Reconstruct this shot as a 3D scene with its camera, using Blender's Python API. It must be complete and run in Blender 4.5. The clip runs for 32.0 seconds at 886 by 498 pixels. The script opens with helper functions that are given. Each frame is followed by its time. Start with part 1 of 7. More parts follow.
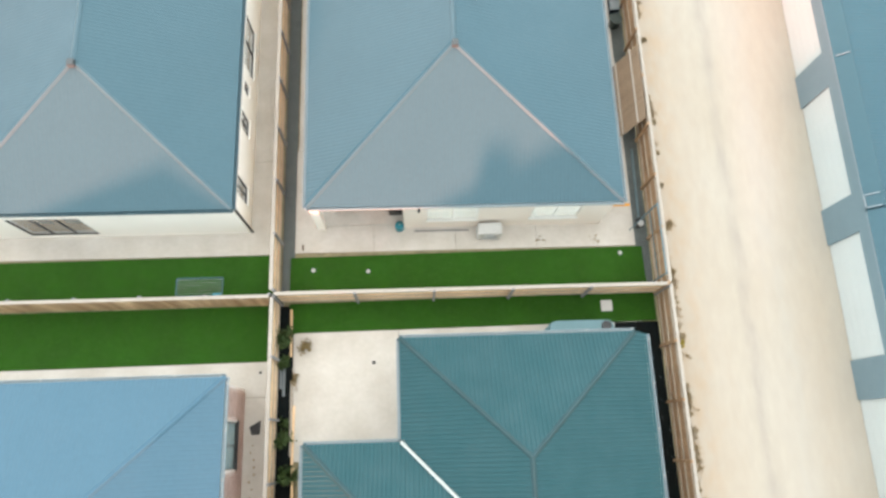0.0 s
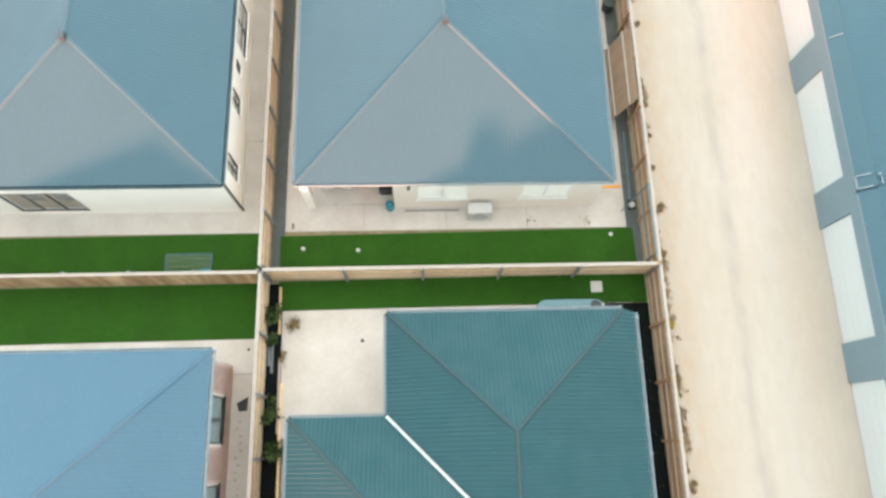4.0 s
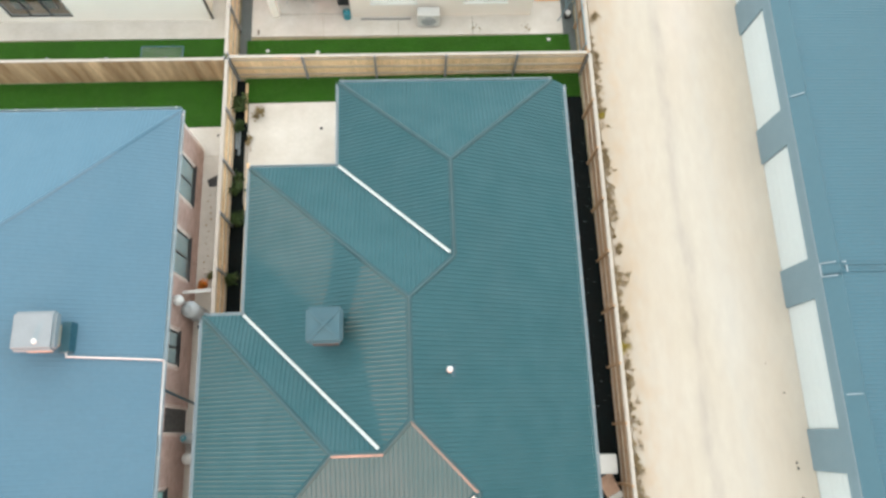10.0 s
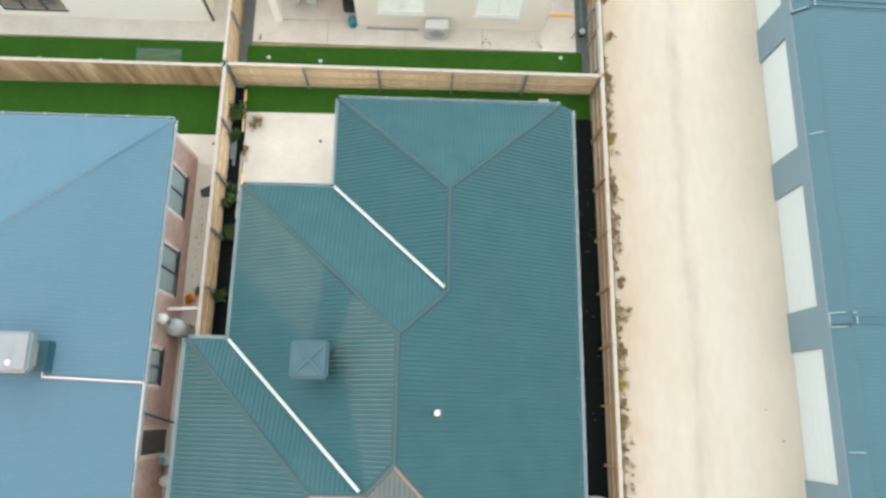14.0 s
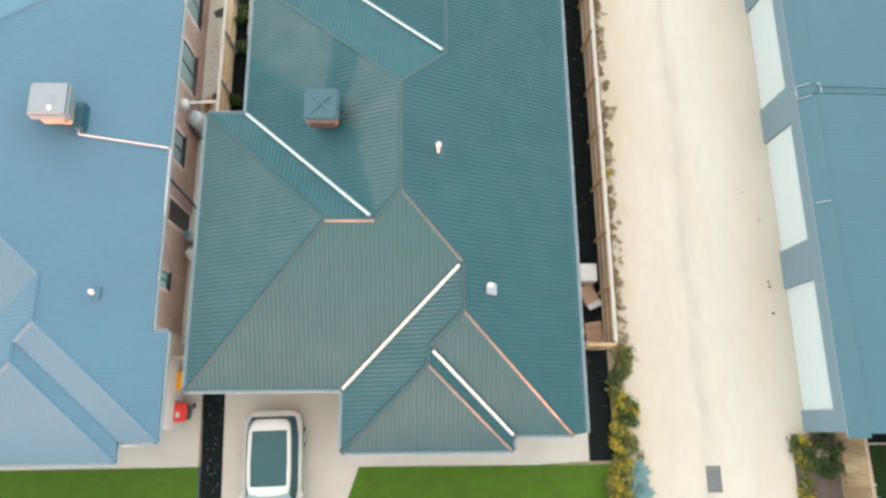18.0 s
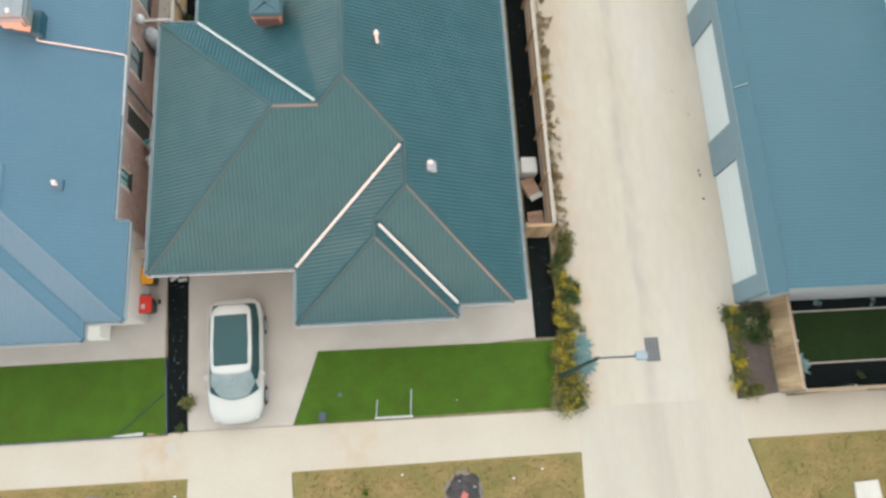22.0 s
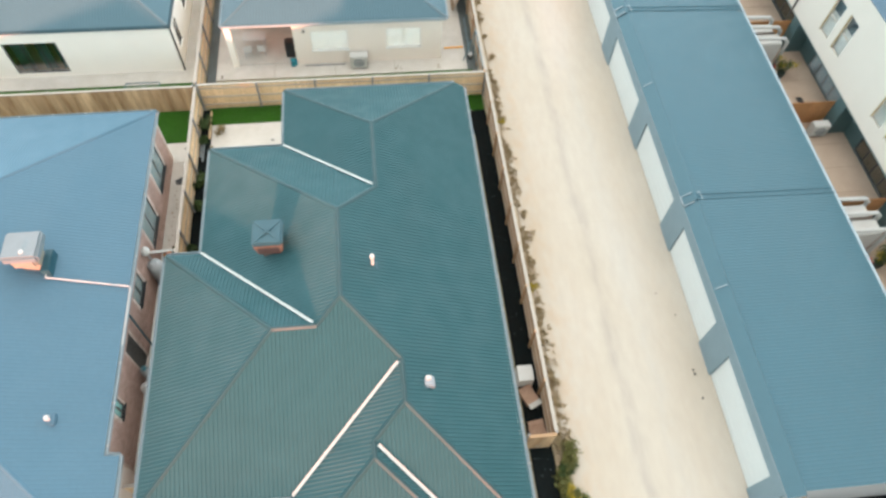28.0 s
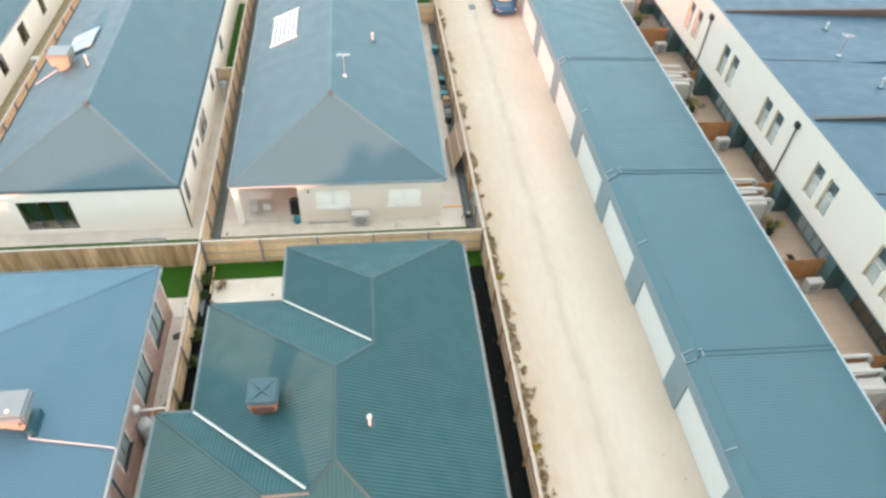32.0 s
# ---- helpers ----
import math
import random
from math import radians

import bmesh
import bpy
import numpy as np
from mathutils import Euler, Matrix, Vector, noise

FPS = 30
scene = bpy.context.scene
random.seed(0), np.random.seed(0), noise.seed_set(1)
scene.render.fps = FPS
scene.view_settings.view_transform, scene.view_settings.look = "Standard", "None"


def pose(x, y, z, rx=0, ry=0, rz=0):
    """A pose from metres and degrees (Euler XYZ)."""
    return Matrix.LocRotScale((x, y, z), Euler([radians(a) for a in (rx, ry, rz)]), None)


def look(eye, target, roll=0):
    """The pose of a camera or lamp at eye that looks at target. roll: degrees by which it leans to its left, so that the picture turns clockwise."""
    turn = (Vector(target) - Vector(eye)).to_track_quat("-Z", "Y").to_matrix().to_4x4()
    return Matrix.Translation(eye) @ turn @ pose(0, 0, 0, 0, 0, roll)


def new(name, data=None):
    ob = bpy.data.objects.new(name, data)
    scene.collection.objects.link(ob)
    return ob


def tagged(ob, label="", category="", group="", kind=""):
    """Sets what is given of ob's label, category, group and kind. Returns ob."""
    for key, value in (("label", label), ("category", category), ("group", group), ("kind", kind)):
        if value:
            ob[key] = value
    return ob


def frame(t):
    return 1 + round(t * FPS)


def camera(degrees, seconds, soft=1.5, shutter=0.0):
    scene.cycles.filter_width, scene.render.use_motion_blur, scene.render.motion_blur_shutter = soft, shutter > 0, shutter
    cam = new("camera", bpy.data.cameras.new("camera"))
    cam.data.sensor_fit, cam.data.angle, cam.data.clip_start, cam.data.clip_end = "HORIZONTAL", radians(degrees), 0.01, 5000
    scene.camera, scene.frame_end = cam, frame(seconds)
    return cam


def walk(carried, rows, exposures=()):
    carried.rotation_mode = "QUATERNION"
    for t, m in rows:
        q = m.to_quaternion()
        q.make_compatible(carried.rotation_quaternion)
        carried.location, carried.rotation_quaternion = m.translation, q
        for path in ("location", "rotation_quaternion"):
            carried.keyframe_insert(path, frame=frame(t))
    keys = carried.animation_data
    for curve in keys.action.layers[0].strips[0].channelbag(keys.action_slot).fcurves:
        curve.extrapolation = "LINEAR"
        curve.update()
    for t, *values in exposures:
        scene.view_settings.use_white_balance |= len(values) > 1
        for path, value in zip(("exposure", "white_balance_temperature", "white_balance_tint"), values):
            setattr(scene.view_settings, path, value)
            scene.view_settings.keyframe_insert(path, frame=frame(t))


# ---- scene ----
cam = camera(66.4, 32.0, soft=2.8)
METRES, EYE, TILT, LEAN, TURN = 30.0, 28.0, -72.0, 0.0, -3.0
PATH = [
    (0, (-0.205, 1.661, 28.646), (-0.122, 2.203, 26.723), 7.0),
    (0.5, (-0.178, 1.675, 28.704), (-0.096, 2.213, 26.779), 7.0),
    (1, (-0.108, 1.431, 28.752), (-0.11, 1.978, 26.828), 5.8),
    (1.5, (-0.124, 1.378, 28.7), (-0.122, 1.927, 26.777), 6.4),
    (2, (-0.042, 1.426, 28.341), (-0.042, 1.968, 26.416), 6.1),
    (2.5, (0.02, 1.356, 28.242), (0.024, 1.904, 26.319), 6.5),
    (4.5, (0.493, 0.279, 28.355), (0.58, 0.834, 26.436), 6.3),
    (5, (0.607, -0.121, 28.343), (0.697, 0.437, 26.425), 6.5),
    (5.5, (0.805, -0.733, 28.458), (0.89, -0.176, 26.539), 6.1),
    (6, (0.927, -1.681, 28.492), (1.001, -1.119, 26.574), 6.2),
    (6.5, (1.031, -2.716, 28.571), (1.106, -2.158, 26.651), 6.3),
    (7, (1.131, -3.923, 28.61), (1.208, -3.365, 26.691), 6.5),
    (7.5, (1.218, -5.175, 28.682), (1.297, -4.619, 26.762), 6.7),
    (8, (1.345, -6.432, 28.705), (1.426, -5.877, 26.785), 6.8),
    (8.5, (1.499, -7.548, 28.765), (1.579, -6.998, 26.843), 6.7),
    (9, (1.624, -8.386, 28.841), (1.706, -7.848, 26.917), 7.1),
    (9.5, (1.885, -8.758, 28.893), (1.966, -8.225, 26.967), 6.9),
    (10, (2.132, -8.931, 28.799), (2.215, -8.403, 26.872), 7.2),
    (10.5, (2.351, -8.825, 28.76), (2.436, -8.312, 26.829), 7.6),
    (11, (2.29, -8.72, 28.682), (2.346, -8.209, 26.749), 8.3),
    (11.5, (2.571, -8.368, 28.666), (2.584, -7.873, 26.729), 7.1),
    (12, (2.673, -7.99, 28.672), (2.689, -7.507, 26.732), 6.9),
    (12.5, (2.732, -7.729, 28.485), (2.793, -7.245, 26.545), 8.3),
    (13, (2.699, -7.357, 28.366), (2.765, -6.876, 26.426), 8.9),
    (13.5, (2.627, -6.983, 28.324), (2.691, -6.501, 26.384), 9.0),
    (15.5, (2.228, -7.226, 28.296), (2.309, -6.737, 26.358), 8.9),
    (16, (2.135, -8.394, 28.271), (2.213, -7.897, 26.335), 8.6),
    (16.5, (2.118, -10.118, 28.292), (2.192, -9.615, 26.358), 8.1),
    (17, (2.123, -12.047, 28.296), (2.2, -11.552, 26.36), 8.6),
    (17.5, (2.305, -14.188, 28.355), (2.376, -13.696, 26.418), 8.1),
    (18, (2.473, -16.366, 28.321), (2.546, -15.868, 26.386), 8.0),
    (18.5, (2.713, -18.172, 28.392), (2.785, -17.683, 26.454), 8.1),
    (19, (2.993, -19.876, 28.479), (3.062, -19.387, 26.541), 7.8),
    (19.5, (3.248, -20.94, 28.518), (3.318, -20.459, 26.578), 8.1),
    (20, (3.511, -21.338, 28.52), (3.586, -20.852, 26.582), 8.6),
    (20.5, (3.784, -21.421, 28.535), (3.859, -20.913, 26.602), 8.4),
    (21, (3.938, -21.555, 28.507), (4.016, -21.042, 26.575), 8.6),
    (21.5, (4.02, -21.546, 28.726), (4.102, -21.031, 26.795), 8.6),
    (22, (3.922, -21.419, 28.853), (4.035, -20.909, 26.922), 9.6),
    (22.5, (3.906, -21.336, 28.99), (4.036, -20.83, 27.06), 9.5),
    (23, (3.75, -21.314, 28.932), (3.887, -20.807, 27.002), 9.7),
    (23.5, (3.694, -21.225, 29.054), (3.829, -20.724, 27.123), 9.6),
    (24, (3.655, -21.261, 29.128), (3.793, -20.73, 27.205), 9.1),
    (24.5, (3.581, -21.099, 29.142), (3.728, -20.496, 27.241), 8.2),
    (25, (3.545, -21.038, 29.145), (3.698, -20.355, 27.271), 7.2),
    (25.5, (3.516, -21.015, 29.211), (3.676, -20.252, 27.369), 6.4),
    (26, (3.514, -20.918, 29.287), (3.681, -20.08, 27.478), 5.9),
    (26.5, (3.556, -20.838, 29.364), (3.727, -19.928, 27.591), 5.3),
    (28.5, (3.61, -20.897, 29.421), (3.795, -19.829, 27.741), 4.3),
    (29, (3.597, -20.887, 29.472), (3.787, -19.786, 27.813), 4.3),
    (29.5, (3.649, -20.85, 29.55), (3.839, -19.742, 27.896), 4.2),
    (30, (3.709, -20.742, 29.549), (3.898, -19.591, 27.924), 3.9),
    (30.5, (3.536, -20.635, 29.536), (3.743, -19.404, 27.974), 4.1),
    (31, (3.536, -20.759, 29.461), (3.743, -19.505, 27.916), 4.0),
    (31.5, (3.557, -20.619, 29.513), (3.762, -19.358, 27.975), 4.0),
    (32, (3.526, -20.554, 29.563), (3.74, -19.177, 28.129), 3.7),
]
walk(cam, [(t, look(eye, target, roll)) for t, eye, target, roll in PATH], exposures=[(0.0, 1.39, 6090, 4), (15.0, 1.39, 6090, 4), (17.0, 1.42, 6090, 4), (19.0, 1.39, 6090, 4), (20.0, 1.27, 6090, 4), (21.5, 1.12, 6030, 4), (25.0, 1.11, 6030, 4), (26.5, 1.26, 6090, 4), (29.0, 1.34, 6090, 4), (32.0, 1.36, 6090, 4)])

# ---- world and sun ----
world = bpy.data.worlds.new("sky")
scene.world = world
world.use_nodes = True
_n = world.node_tree.nodes
_sky = _n.new("ShaderNodeTexSky")
_sky.sky_type, _sky.sun_disc = "NISHITA", False
_sky.sun_elevation, _sky.sun_rotation = radians(6.0), radians(193)
_sky.dust_density = 3.0
_hs = _n.new("ShaderNodeHueSaturation")
_hs.inputs["Saturation"].default_value = 0.65
world.node_tree.links.new(_sky.outputs[0], _hs.inputs["Color"])
_haze = _n.new("ShaderNodeMix")
_haze.data_type = "RGBA"
_haze.inputs[0].default_value = 0.82
# high thin cloud: paler overhead, cooler towards the horizon, a little brighter in the west
_tc, _sp, _veil = _n.new("ShaderNodeTexCoord"), _n.new("ShaderNodeSeparateXYZ"), _n.new("ShaderNodeMix")
_veil.data_type = "RGBA"
_veil.inputs[6].default_value, _veil.inputs[7].default_value = (3.5, 4.85, 5.6, 1), (5.9, 4.95, 4.3, 1)
_dot, _glow, _lit = _n.new("ShaderNodeVectorMath"), _n.new("ShaderNodeMath"), _n.new("ShaderNodeVectorMath")
_dot.operation, _glow.operation, _lit.operation = "DOT_PRODUCT", "ADD", "SCALE"
_dot.inputs[1].default_value = (0.02, 0.42, 0.0)
_glow.inputs[1].default_value = 1.0
world.node_tree.links.new(_tc.outputs["Generated"], _sp.inputs[0])
world.node_tree.links.new(_tc.outputs["Generated"], _dot.inputs[0])
world.node_tree.links.new(_dot.outputs["Value"], _glow.inputs[0])
world.node_tree.links.new(_sp.outputs[2], _veil.inputs[0])
world.node_tree.links.new(_veil.outputs[2], _haze.inputs[7])
world.node_tree.links.new(_hs.outputs[0], _haze.inputs[6])
world.node_tree.links.new(_haze.outputs[2], _lit.inputs[0])
world.node_tree.links.new(_glow.outputs[0], _lit.inputs["Scale"])
world.node_tree.links.new(_lit.outputs[0], _n["Background"].inputs[0])
_n["Background"].inputs[1].default_value = 0.237
sun = new("sun", bpy.data.lights.new("sun", "SUN"))
sun.data.energy, sun.data.angle, sun.data.color = 5.4, radians(2.6), (1.0, 0.37, 0.23)
sun.matrix_world = look((-6.9, -28.8, 3.1), (0, 0, 0))

# ---- materials ----
MATS = {}


def mat(name, col, rough=0.7, metal=0.0, var=0.12, scale=0.6, fine=0.08, fscale=14.0, bump=0.0, bscale=40.0, tint=None, vary=0.0, spec=0.5, stretch=(1, 1, 1), island=False):
    """Procedural surface: base colour, broad stains, fine grain, relief and a shade of its own per object."""
    m = bpy.data.materials.new(name)
    m.use_nodes = True
    nt = m.node_tree
    N, L = nt.nodes, nt.links
    b = N["Principled BSDF"]
    b.inputs["Roughness"].default_value, b.inputs["Metallic"].default_value = rough, metal
    b.inputs["Specular IOR Level"].default_value = spec
    geo = N.new("ShaderNodeNewGeometry")
    mp = N.new("ShaderNodeMapping")
    mp.inputs["Scale"].default_value = stretch
    L.new(geo.outputs["Position"], mp.inputs[0])

    def tex(s, d=4.0):
        t = N.new("ShaderNodeTexNoise")
        t.inputs["Scale"].default_value, t.inputs["Detail"].default_value = s, d
        L.new(mp.outputs[0], t.inputs["Vector"])
        return t.outputs["Fac"]

    def mix(a, bcol, fac, mode="MIX"):
        x = N.new("ShaderNodeMix")
        x.data_type, x.blend_type = "RGBA", mode
        for sock, v in ((x.inputs[6], a), (x.inputs[7], bcol), (x.inputs[0], fac)):
            if isinstance(v, bpy.types.NodeSocket):
                L.new(v, sock)
            else:
                sock.default_value = v
        return x.outputs[2]

    def ramp(v, lo, hi):
        r = N.new("ShaderNodeMapRange")
        r.inputs[1].default_value, r.inputs[2].default_value = 0.3, 0.7
        r.inputs[3].default_value, r.inputs[4].default_value = lo, hi
        L.new(v, r.inputs[0])
        return r.outputs[0]

    base = (*col, 1)
    other = (*(tint or [c * 0.6 for c in col]), 1)
    c = mix(base, other, ramp(tex(scale, 6), 0, 2 * var))
    c = mix(c, (0, 0, 0, 1), ramp(tex(fscale, 5), 0, fine * 2))
    if vary:
        info = N.new("ShaderNodeNewGeometry" if island else "ShaderNodeObjectInfo")
        r = N.new("ShaderNodeMapRange")
        r.inputs[3].default_value, r.inputs[4].default_value = 0, vary
        L.new(info.outputs["Random Per Island" if island else "Random"], r.inputs[0])
        c = mix(c, (*[v * 0.45 for v in col], 1), r.outputs[0])
    L.new(c, b.inputs["Base Color"])
    rr = N.new("ShaderNodeMapRange")
    rr.inputs[1].default_value, rr.inputs[2].default_value = 0.3, 0.7
    rr.inputs[3].default_value, rr.inputs[4].default_value = max(0.03, rough - 0.08), min(1, rough + 0.08)
    L.new(tex(scale * 3), rr.inputs[0])
    L.new(rr.outputs[0], b.inputs["Roughness"])
    if bump:
        bp = N.new("ShaderNodeBump")
        bp.inputs["Strength"].default_value, bp.inputs["Distance"].default_value = bump, 0.02
        L.new(tex(bscale, 3), bp.inputs["Height"])
        L.new(bp.outputs[0], b.inputs["Normal"])
    MATS[name] = m
    return m


ROOF_GREEN = mat("roof_green", (0.0045, 0.056, 0.066), 0.66, 0.0, 0.10, 0.35, 0.015, 3, spec=0.6)
ROOF_CAP = mat("roof_cap", (0.016, 0.052, 0.058), 0.45, 0.0, 0.2, 0.8, 0.05, 8)
ROOF_BLUE = mat("roof_blue", (0.064, 0.130, 0.180), 0.5, 0.0, 0.06, 0.3, 0.03, 6, spec=0.3)
ROOF_GREY = mat("roof_grey", (0.062, 0.116, 0.143), 0.5, 0.0, 0.06, 0.3, 0.03, 6, spec=0.22)
ROOF_TOWN = mat("roof_town", (0.036, 0.082, 0.125), 0.42, 0.0, 0.06, 0.3, 0.03, 6, spec=0.3)
ROOF_TEAL = mat("roof_teal", (0.027, 0.087, 0.118), 0.36, 0.0, 0.06, 0.3, 0.03, 6, spec=0.45)
VALLEY = mat("valley_metal", (0.44, 0.465, 0.45), 0.35, 0.0, 0.05, 1.0, 0.03, 10)
GUTTER = mat("gutter_paint", (0.272, 0.336, 0.368), 0.4, 0.0, 0.1, 1.0, 0.05, 10)
RENDER_W = mat("white_render", (0.86, 0.83, 0.76), 0.85, 0.0, 0.06, 0.5, 0.03, 20, 0.15, 60)
RENDER_T = mat("taupe_render", (0.70, 0.645, 0.575), 0.85, 0.0, 0.06, 0.5, 0.03, 20, 0.15, 60)
RENDER_C = mat("cream_render", (0.61, 0.555, 0.48), 0.85, 0.0, 0.05, 0.5, 0.03, 20, 0.1, 60)
DARKWALL = mat("dark_cladding", (0.07, 0.125, 0.13), 0.6, 0.0, 0.1, 0.6, 0.05, 10)
CONC = mat("lane_concrete", (0.41, 0.38, 0.33), 0.85, 0.0, 0.18, 0.3, 0.035, 3, 0.05, 40, tint=(0.32, 0.255, 0.165), stretch=(1.0, 0.35, 1))
CONC_W = mat("white_concrete", (0.51, 0.495, 0.455), 0.85, 0.0, 0.2, 0.9, 0.035, 6, 0.06, 40, tint=(0.31, 0.27, 0.215))
PATH_C = mat("footpath_concrete", (0.405, 0.37, 0.315), 0.85, 0.0, 0.2, 0.5, 0.02, 7, 0.06, 40, tint=(0.37, 0.31, 0.235))
AGG = mat("exposed_aggregate", (0.43, 0.395, 0.355), 0.85, 0.0, 0.22, 0.7, 0.10, 40, 0.2, 90, tint=(0.32, 0.285, 0.25))
TURF = mat("turf", (0.034, 0.125, 0.009), 0.9, 0.0, 0.22, 0.8, 0.30, 30, 0.8, 90, tint=(0.026, 0.070, 0.008), spec=0.2)
VERGE = mat("dry_verge", (0.275, 0.195, 0.085), 0.95, 0.0, 0.45, 0.7, 0.12, 9, 0.5, 50, tint=(0.145, 0.14, 0.045), spec=0.2)
SOIL = mat("black_mulch", (0.008, 0.014, 0.015), 0.95, 0.0, 0.3, 2.0, 0.4, 40, 1.0, 60, tint=(0.014, 0.014, 0.013), spec=0.1)
DIRT = mat("bare_soil", (0.345, 0.30, 0.225), 0.95, 0.0, 0.4, 0.9, 0.08, 12, 0.3, 40, tint=(0.29, 0.215, 0.13))
GROUND = mat("open_ground", (0.320, 0.264, 0.176), 0.95, 0.0, 0.3, 0.1, 0.2, 4, 0.3, 30, tint=(0.16, 0.18, 0.07))
PINE = mat("pine_paling", (0.90, 0.66, 0.39), 0.8, 0.0, 0.3, 2.0, 0.12, 30, 0.3, 50, tint=(0.66, 0.45, 0.25), vary=0.34, stretch=(1, 1, 0.15))
PINE_D = mat("weathered_paling", (0.74, 0.53, 0.32), 0.85, 0.0, 0.6, 2.2, 0.12, 30, 0.3, 50, tint=(0.28, 0.165, 0.075), vary=0.55, stretch=(1, 1, 0.12))
PINE_CAP = mat("pine_capping", (0.41, 0.37, 0.32), 0.8, 0.0, 0.15, 1.5, 0.1, 30)
RAIL_W = mat("silvered_rail", (0.52, 0.44, 0.35), 0.85, 0.0, 0.2, 1.5, 0.1, 30)
PINE_B = mat("brown_paling", (0.46, 0.29, 0.16), 0.8, 0.0, 0.2, 1.5, 0.12, 30, 0.3, 50, tint=(0.30, 0.19, 0.10), vary=0.45, stretch=(1, 1, 0.15))
ASH_P = mat("grey_ash", (0.25, 0.205, 0.165), 0.95, 0.0, 0.4, 2.5, 0.2, 25, 0.8, 60, tint=(0.17, 0.145, 0.135))
LEAF_W = mat("leaf_withered", (0.40, 0.31, 0.19), 0.85, 0.0, 0.4, 5, 0.2, 30, tint=(0.26, 0.21, 0.11), spec=0.2)
POST = mat("post_timber", (0.26, 0.26, 0.26), 0.85, 0.0, 0.2, 2, 0.12, 30)
STEEL = mat("galvanised_steel", (0.40, 0.42, 0.44), 0.4, 0.6, 0.1, 3, 0.06, 20)
BRICK = mat("brick_red", (0.56, 0.40, 0.345), 0.85, 0.0, 0.2, 3, 0.15, 30, vary=0.75)
BRICK_J = mat("brick_red_joined", (0.56, 0.40, 0.345), 0.85, 0.0, 0.2, 3, 0.15, 30, vary=0.75, island=True)
MORTAR = mat("mortar", (0.72, 0.65, 0.60), 0.9, 0.0, 0.1, 2, 0.1, 40)
DOOR_W = mat("door_white", (0.555, 0.585, 0.57), 0.55, 0.0, 0.03, 1, 0.02, 10)
GAR_W = mat("garage_wall", (0.17, 0.235, 0.265), 0.7, 0.0, 0.06, 0.6, 0.04, 12)
FRAME_D = mat("dark_frame", (0.02, 0.023, 0.025), 0.4, 0.0, 0.05, 2, 0.03, 10)
FRAME_W = mat("white_frame", (0.7, 0.7, 0.67), 0.5, 0.0, 0.05, 2, 0.03, 10)
BLIND = mat("white_blind", (0.93, 0.91, 0.85), 0.8, 0.0, 0.05, 2, 0.03, 10)
WHITE = mat("white_paint", (0.42, 0.43, 0.42), 0.4, 0.0, 0.05, 2, 0.02, 10)
PLASTIC_W = mat("white_plastic", (0.50, 0.505, 0.485), 0.5, 0.0, 0.08, 2, 0.04, 12)
GLASS = bpy.data.materials.new("pane_glass")
GLASS.use_nodes = True
_g = GLASS.node_tree.nodes["Principled BSDF"]
_g.inputs["Base Color"].default_value, _g.inputs["Roughness"].default_value = (0.95, 0.98, 0.98, 1), 0.04
_g.inputs["Transmission Weight"].default_value, _g.inputs["IOR"].default_value = 1.0, 1.75
END_W = mat("grey_end_render", (0.38, 0.39, 0.40), 0.85, 0.0, 0.06, 0.5, 0.03, 20, 0.1, 60)
GLASS_B = bpy.data.materials.new("clear_pane")
GLASS_B.use_nodes = True
_g = GLASS_B.node_tree.nodes["Principled BSDF"]
_g.inputs["Base Color"].default_value, _g.inputs["Roughness"].default_value = (0.85, 0.93, 0.93, 1), 0.04
_g.inputs["Alpha"].default_value = 0.14
GAR_CAP = mat("garage_capping", (0.036, 0.096, 0.124), 0.45, 0.0, 0.05, 1, 0.03, 8)
BLACK = mat("black_plastic", (0.016, 0.018, 0.02), 0.5, 0.0, 0.1, 3, 0.05, 12)
RUBBER = mat("tyre_rubber", (0.015, 0.015, 0.016), 0.8, 0.0, 0.1, 5, 0.05, 20)
CARPAINT = mat("car_white", (0.42, 0.42, 0.40), 0.18, 0.0, 0.02, 1, 0.0, 5)
CARBLUE = mat("car_blue", (0.01, 0.05, 0.11), 0.2, 0.0, 0.02, 1, 0.0, 5)
CARGLASS = mat("car_glass", (0.018, 0.055, 0.06), 0.06, 0.0, 0.02, 1, 0.0, 5, spec=0.25)
# pale mottled base colour paints a sky reflection on the screen
WINDSCREEN = mat("windscreen", (0.21, 0.255, 0.26), 0.06, 0.0, 0.3, 2.0, 0.02, 5)
YELLOW = mat("bin_yellow", (0.75, 0.33, 0.01), 0.45, 0.0, 0.05, 2, 0.03, 10)
RED = mat("bin_red", (0.55, 0.03, 0.02), 0.45, 0.0, 0.05, 2, 0.03, 10)
TEALP = mat("teal_plastic", (0.01, 0.17, 0.22), 0.4, 0.0, 0.05, 2, 0.03, 10)
TANKP = mat("tank_plastic", (0.09, 0.17, 0.19), 0.5, 0.0, 0.05, 2, 0.03, 10)
LEAF = mat("leaf_green", (0.028, 0.060, 0.014), 0.7, 0.0, 0.4, 6, 0.2, 30, tint=(0.075, 0.11, 0.03), spec=0.3)
LEAF_O = mat("leaf_olive", (0.17, 0.16, 0.045), 0.75, 0.0, 0.4, 6, 0.2, 30, tint=(0.10, 0.12, 0.04), spec=0.3)
LEAF_Y = mat("flower_yellow", (0.52, 0.40, 0.03), 0.75, 0.0, 0.3, 6, 0.2, 30, tint=(0.2, 0.17, 0.03), spec=0.3)
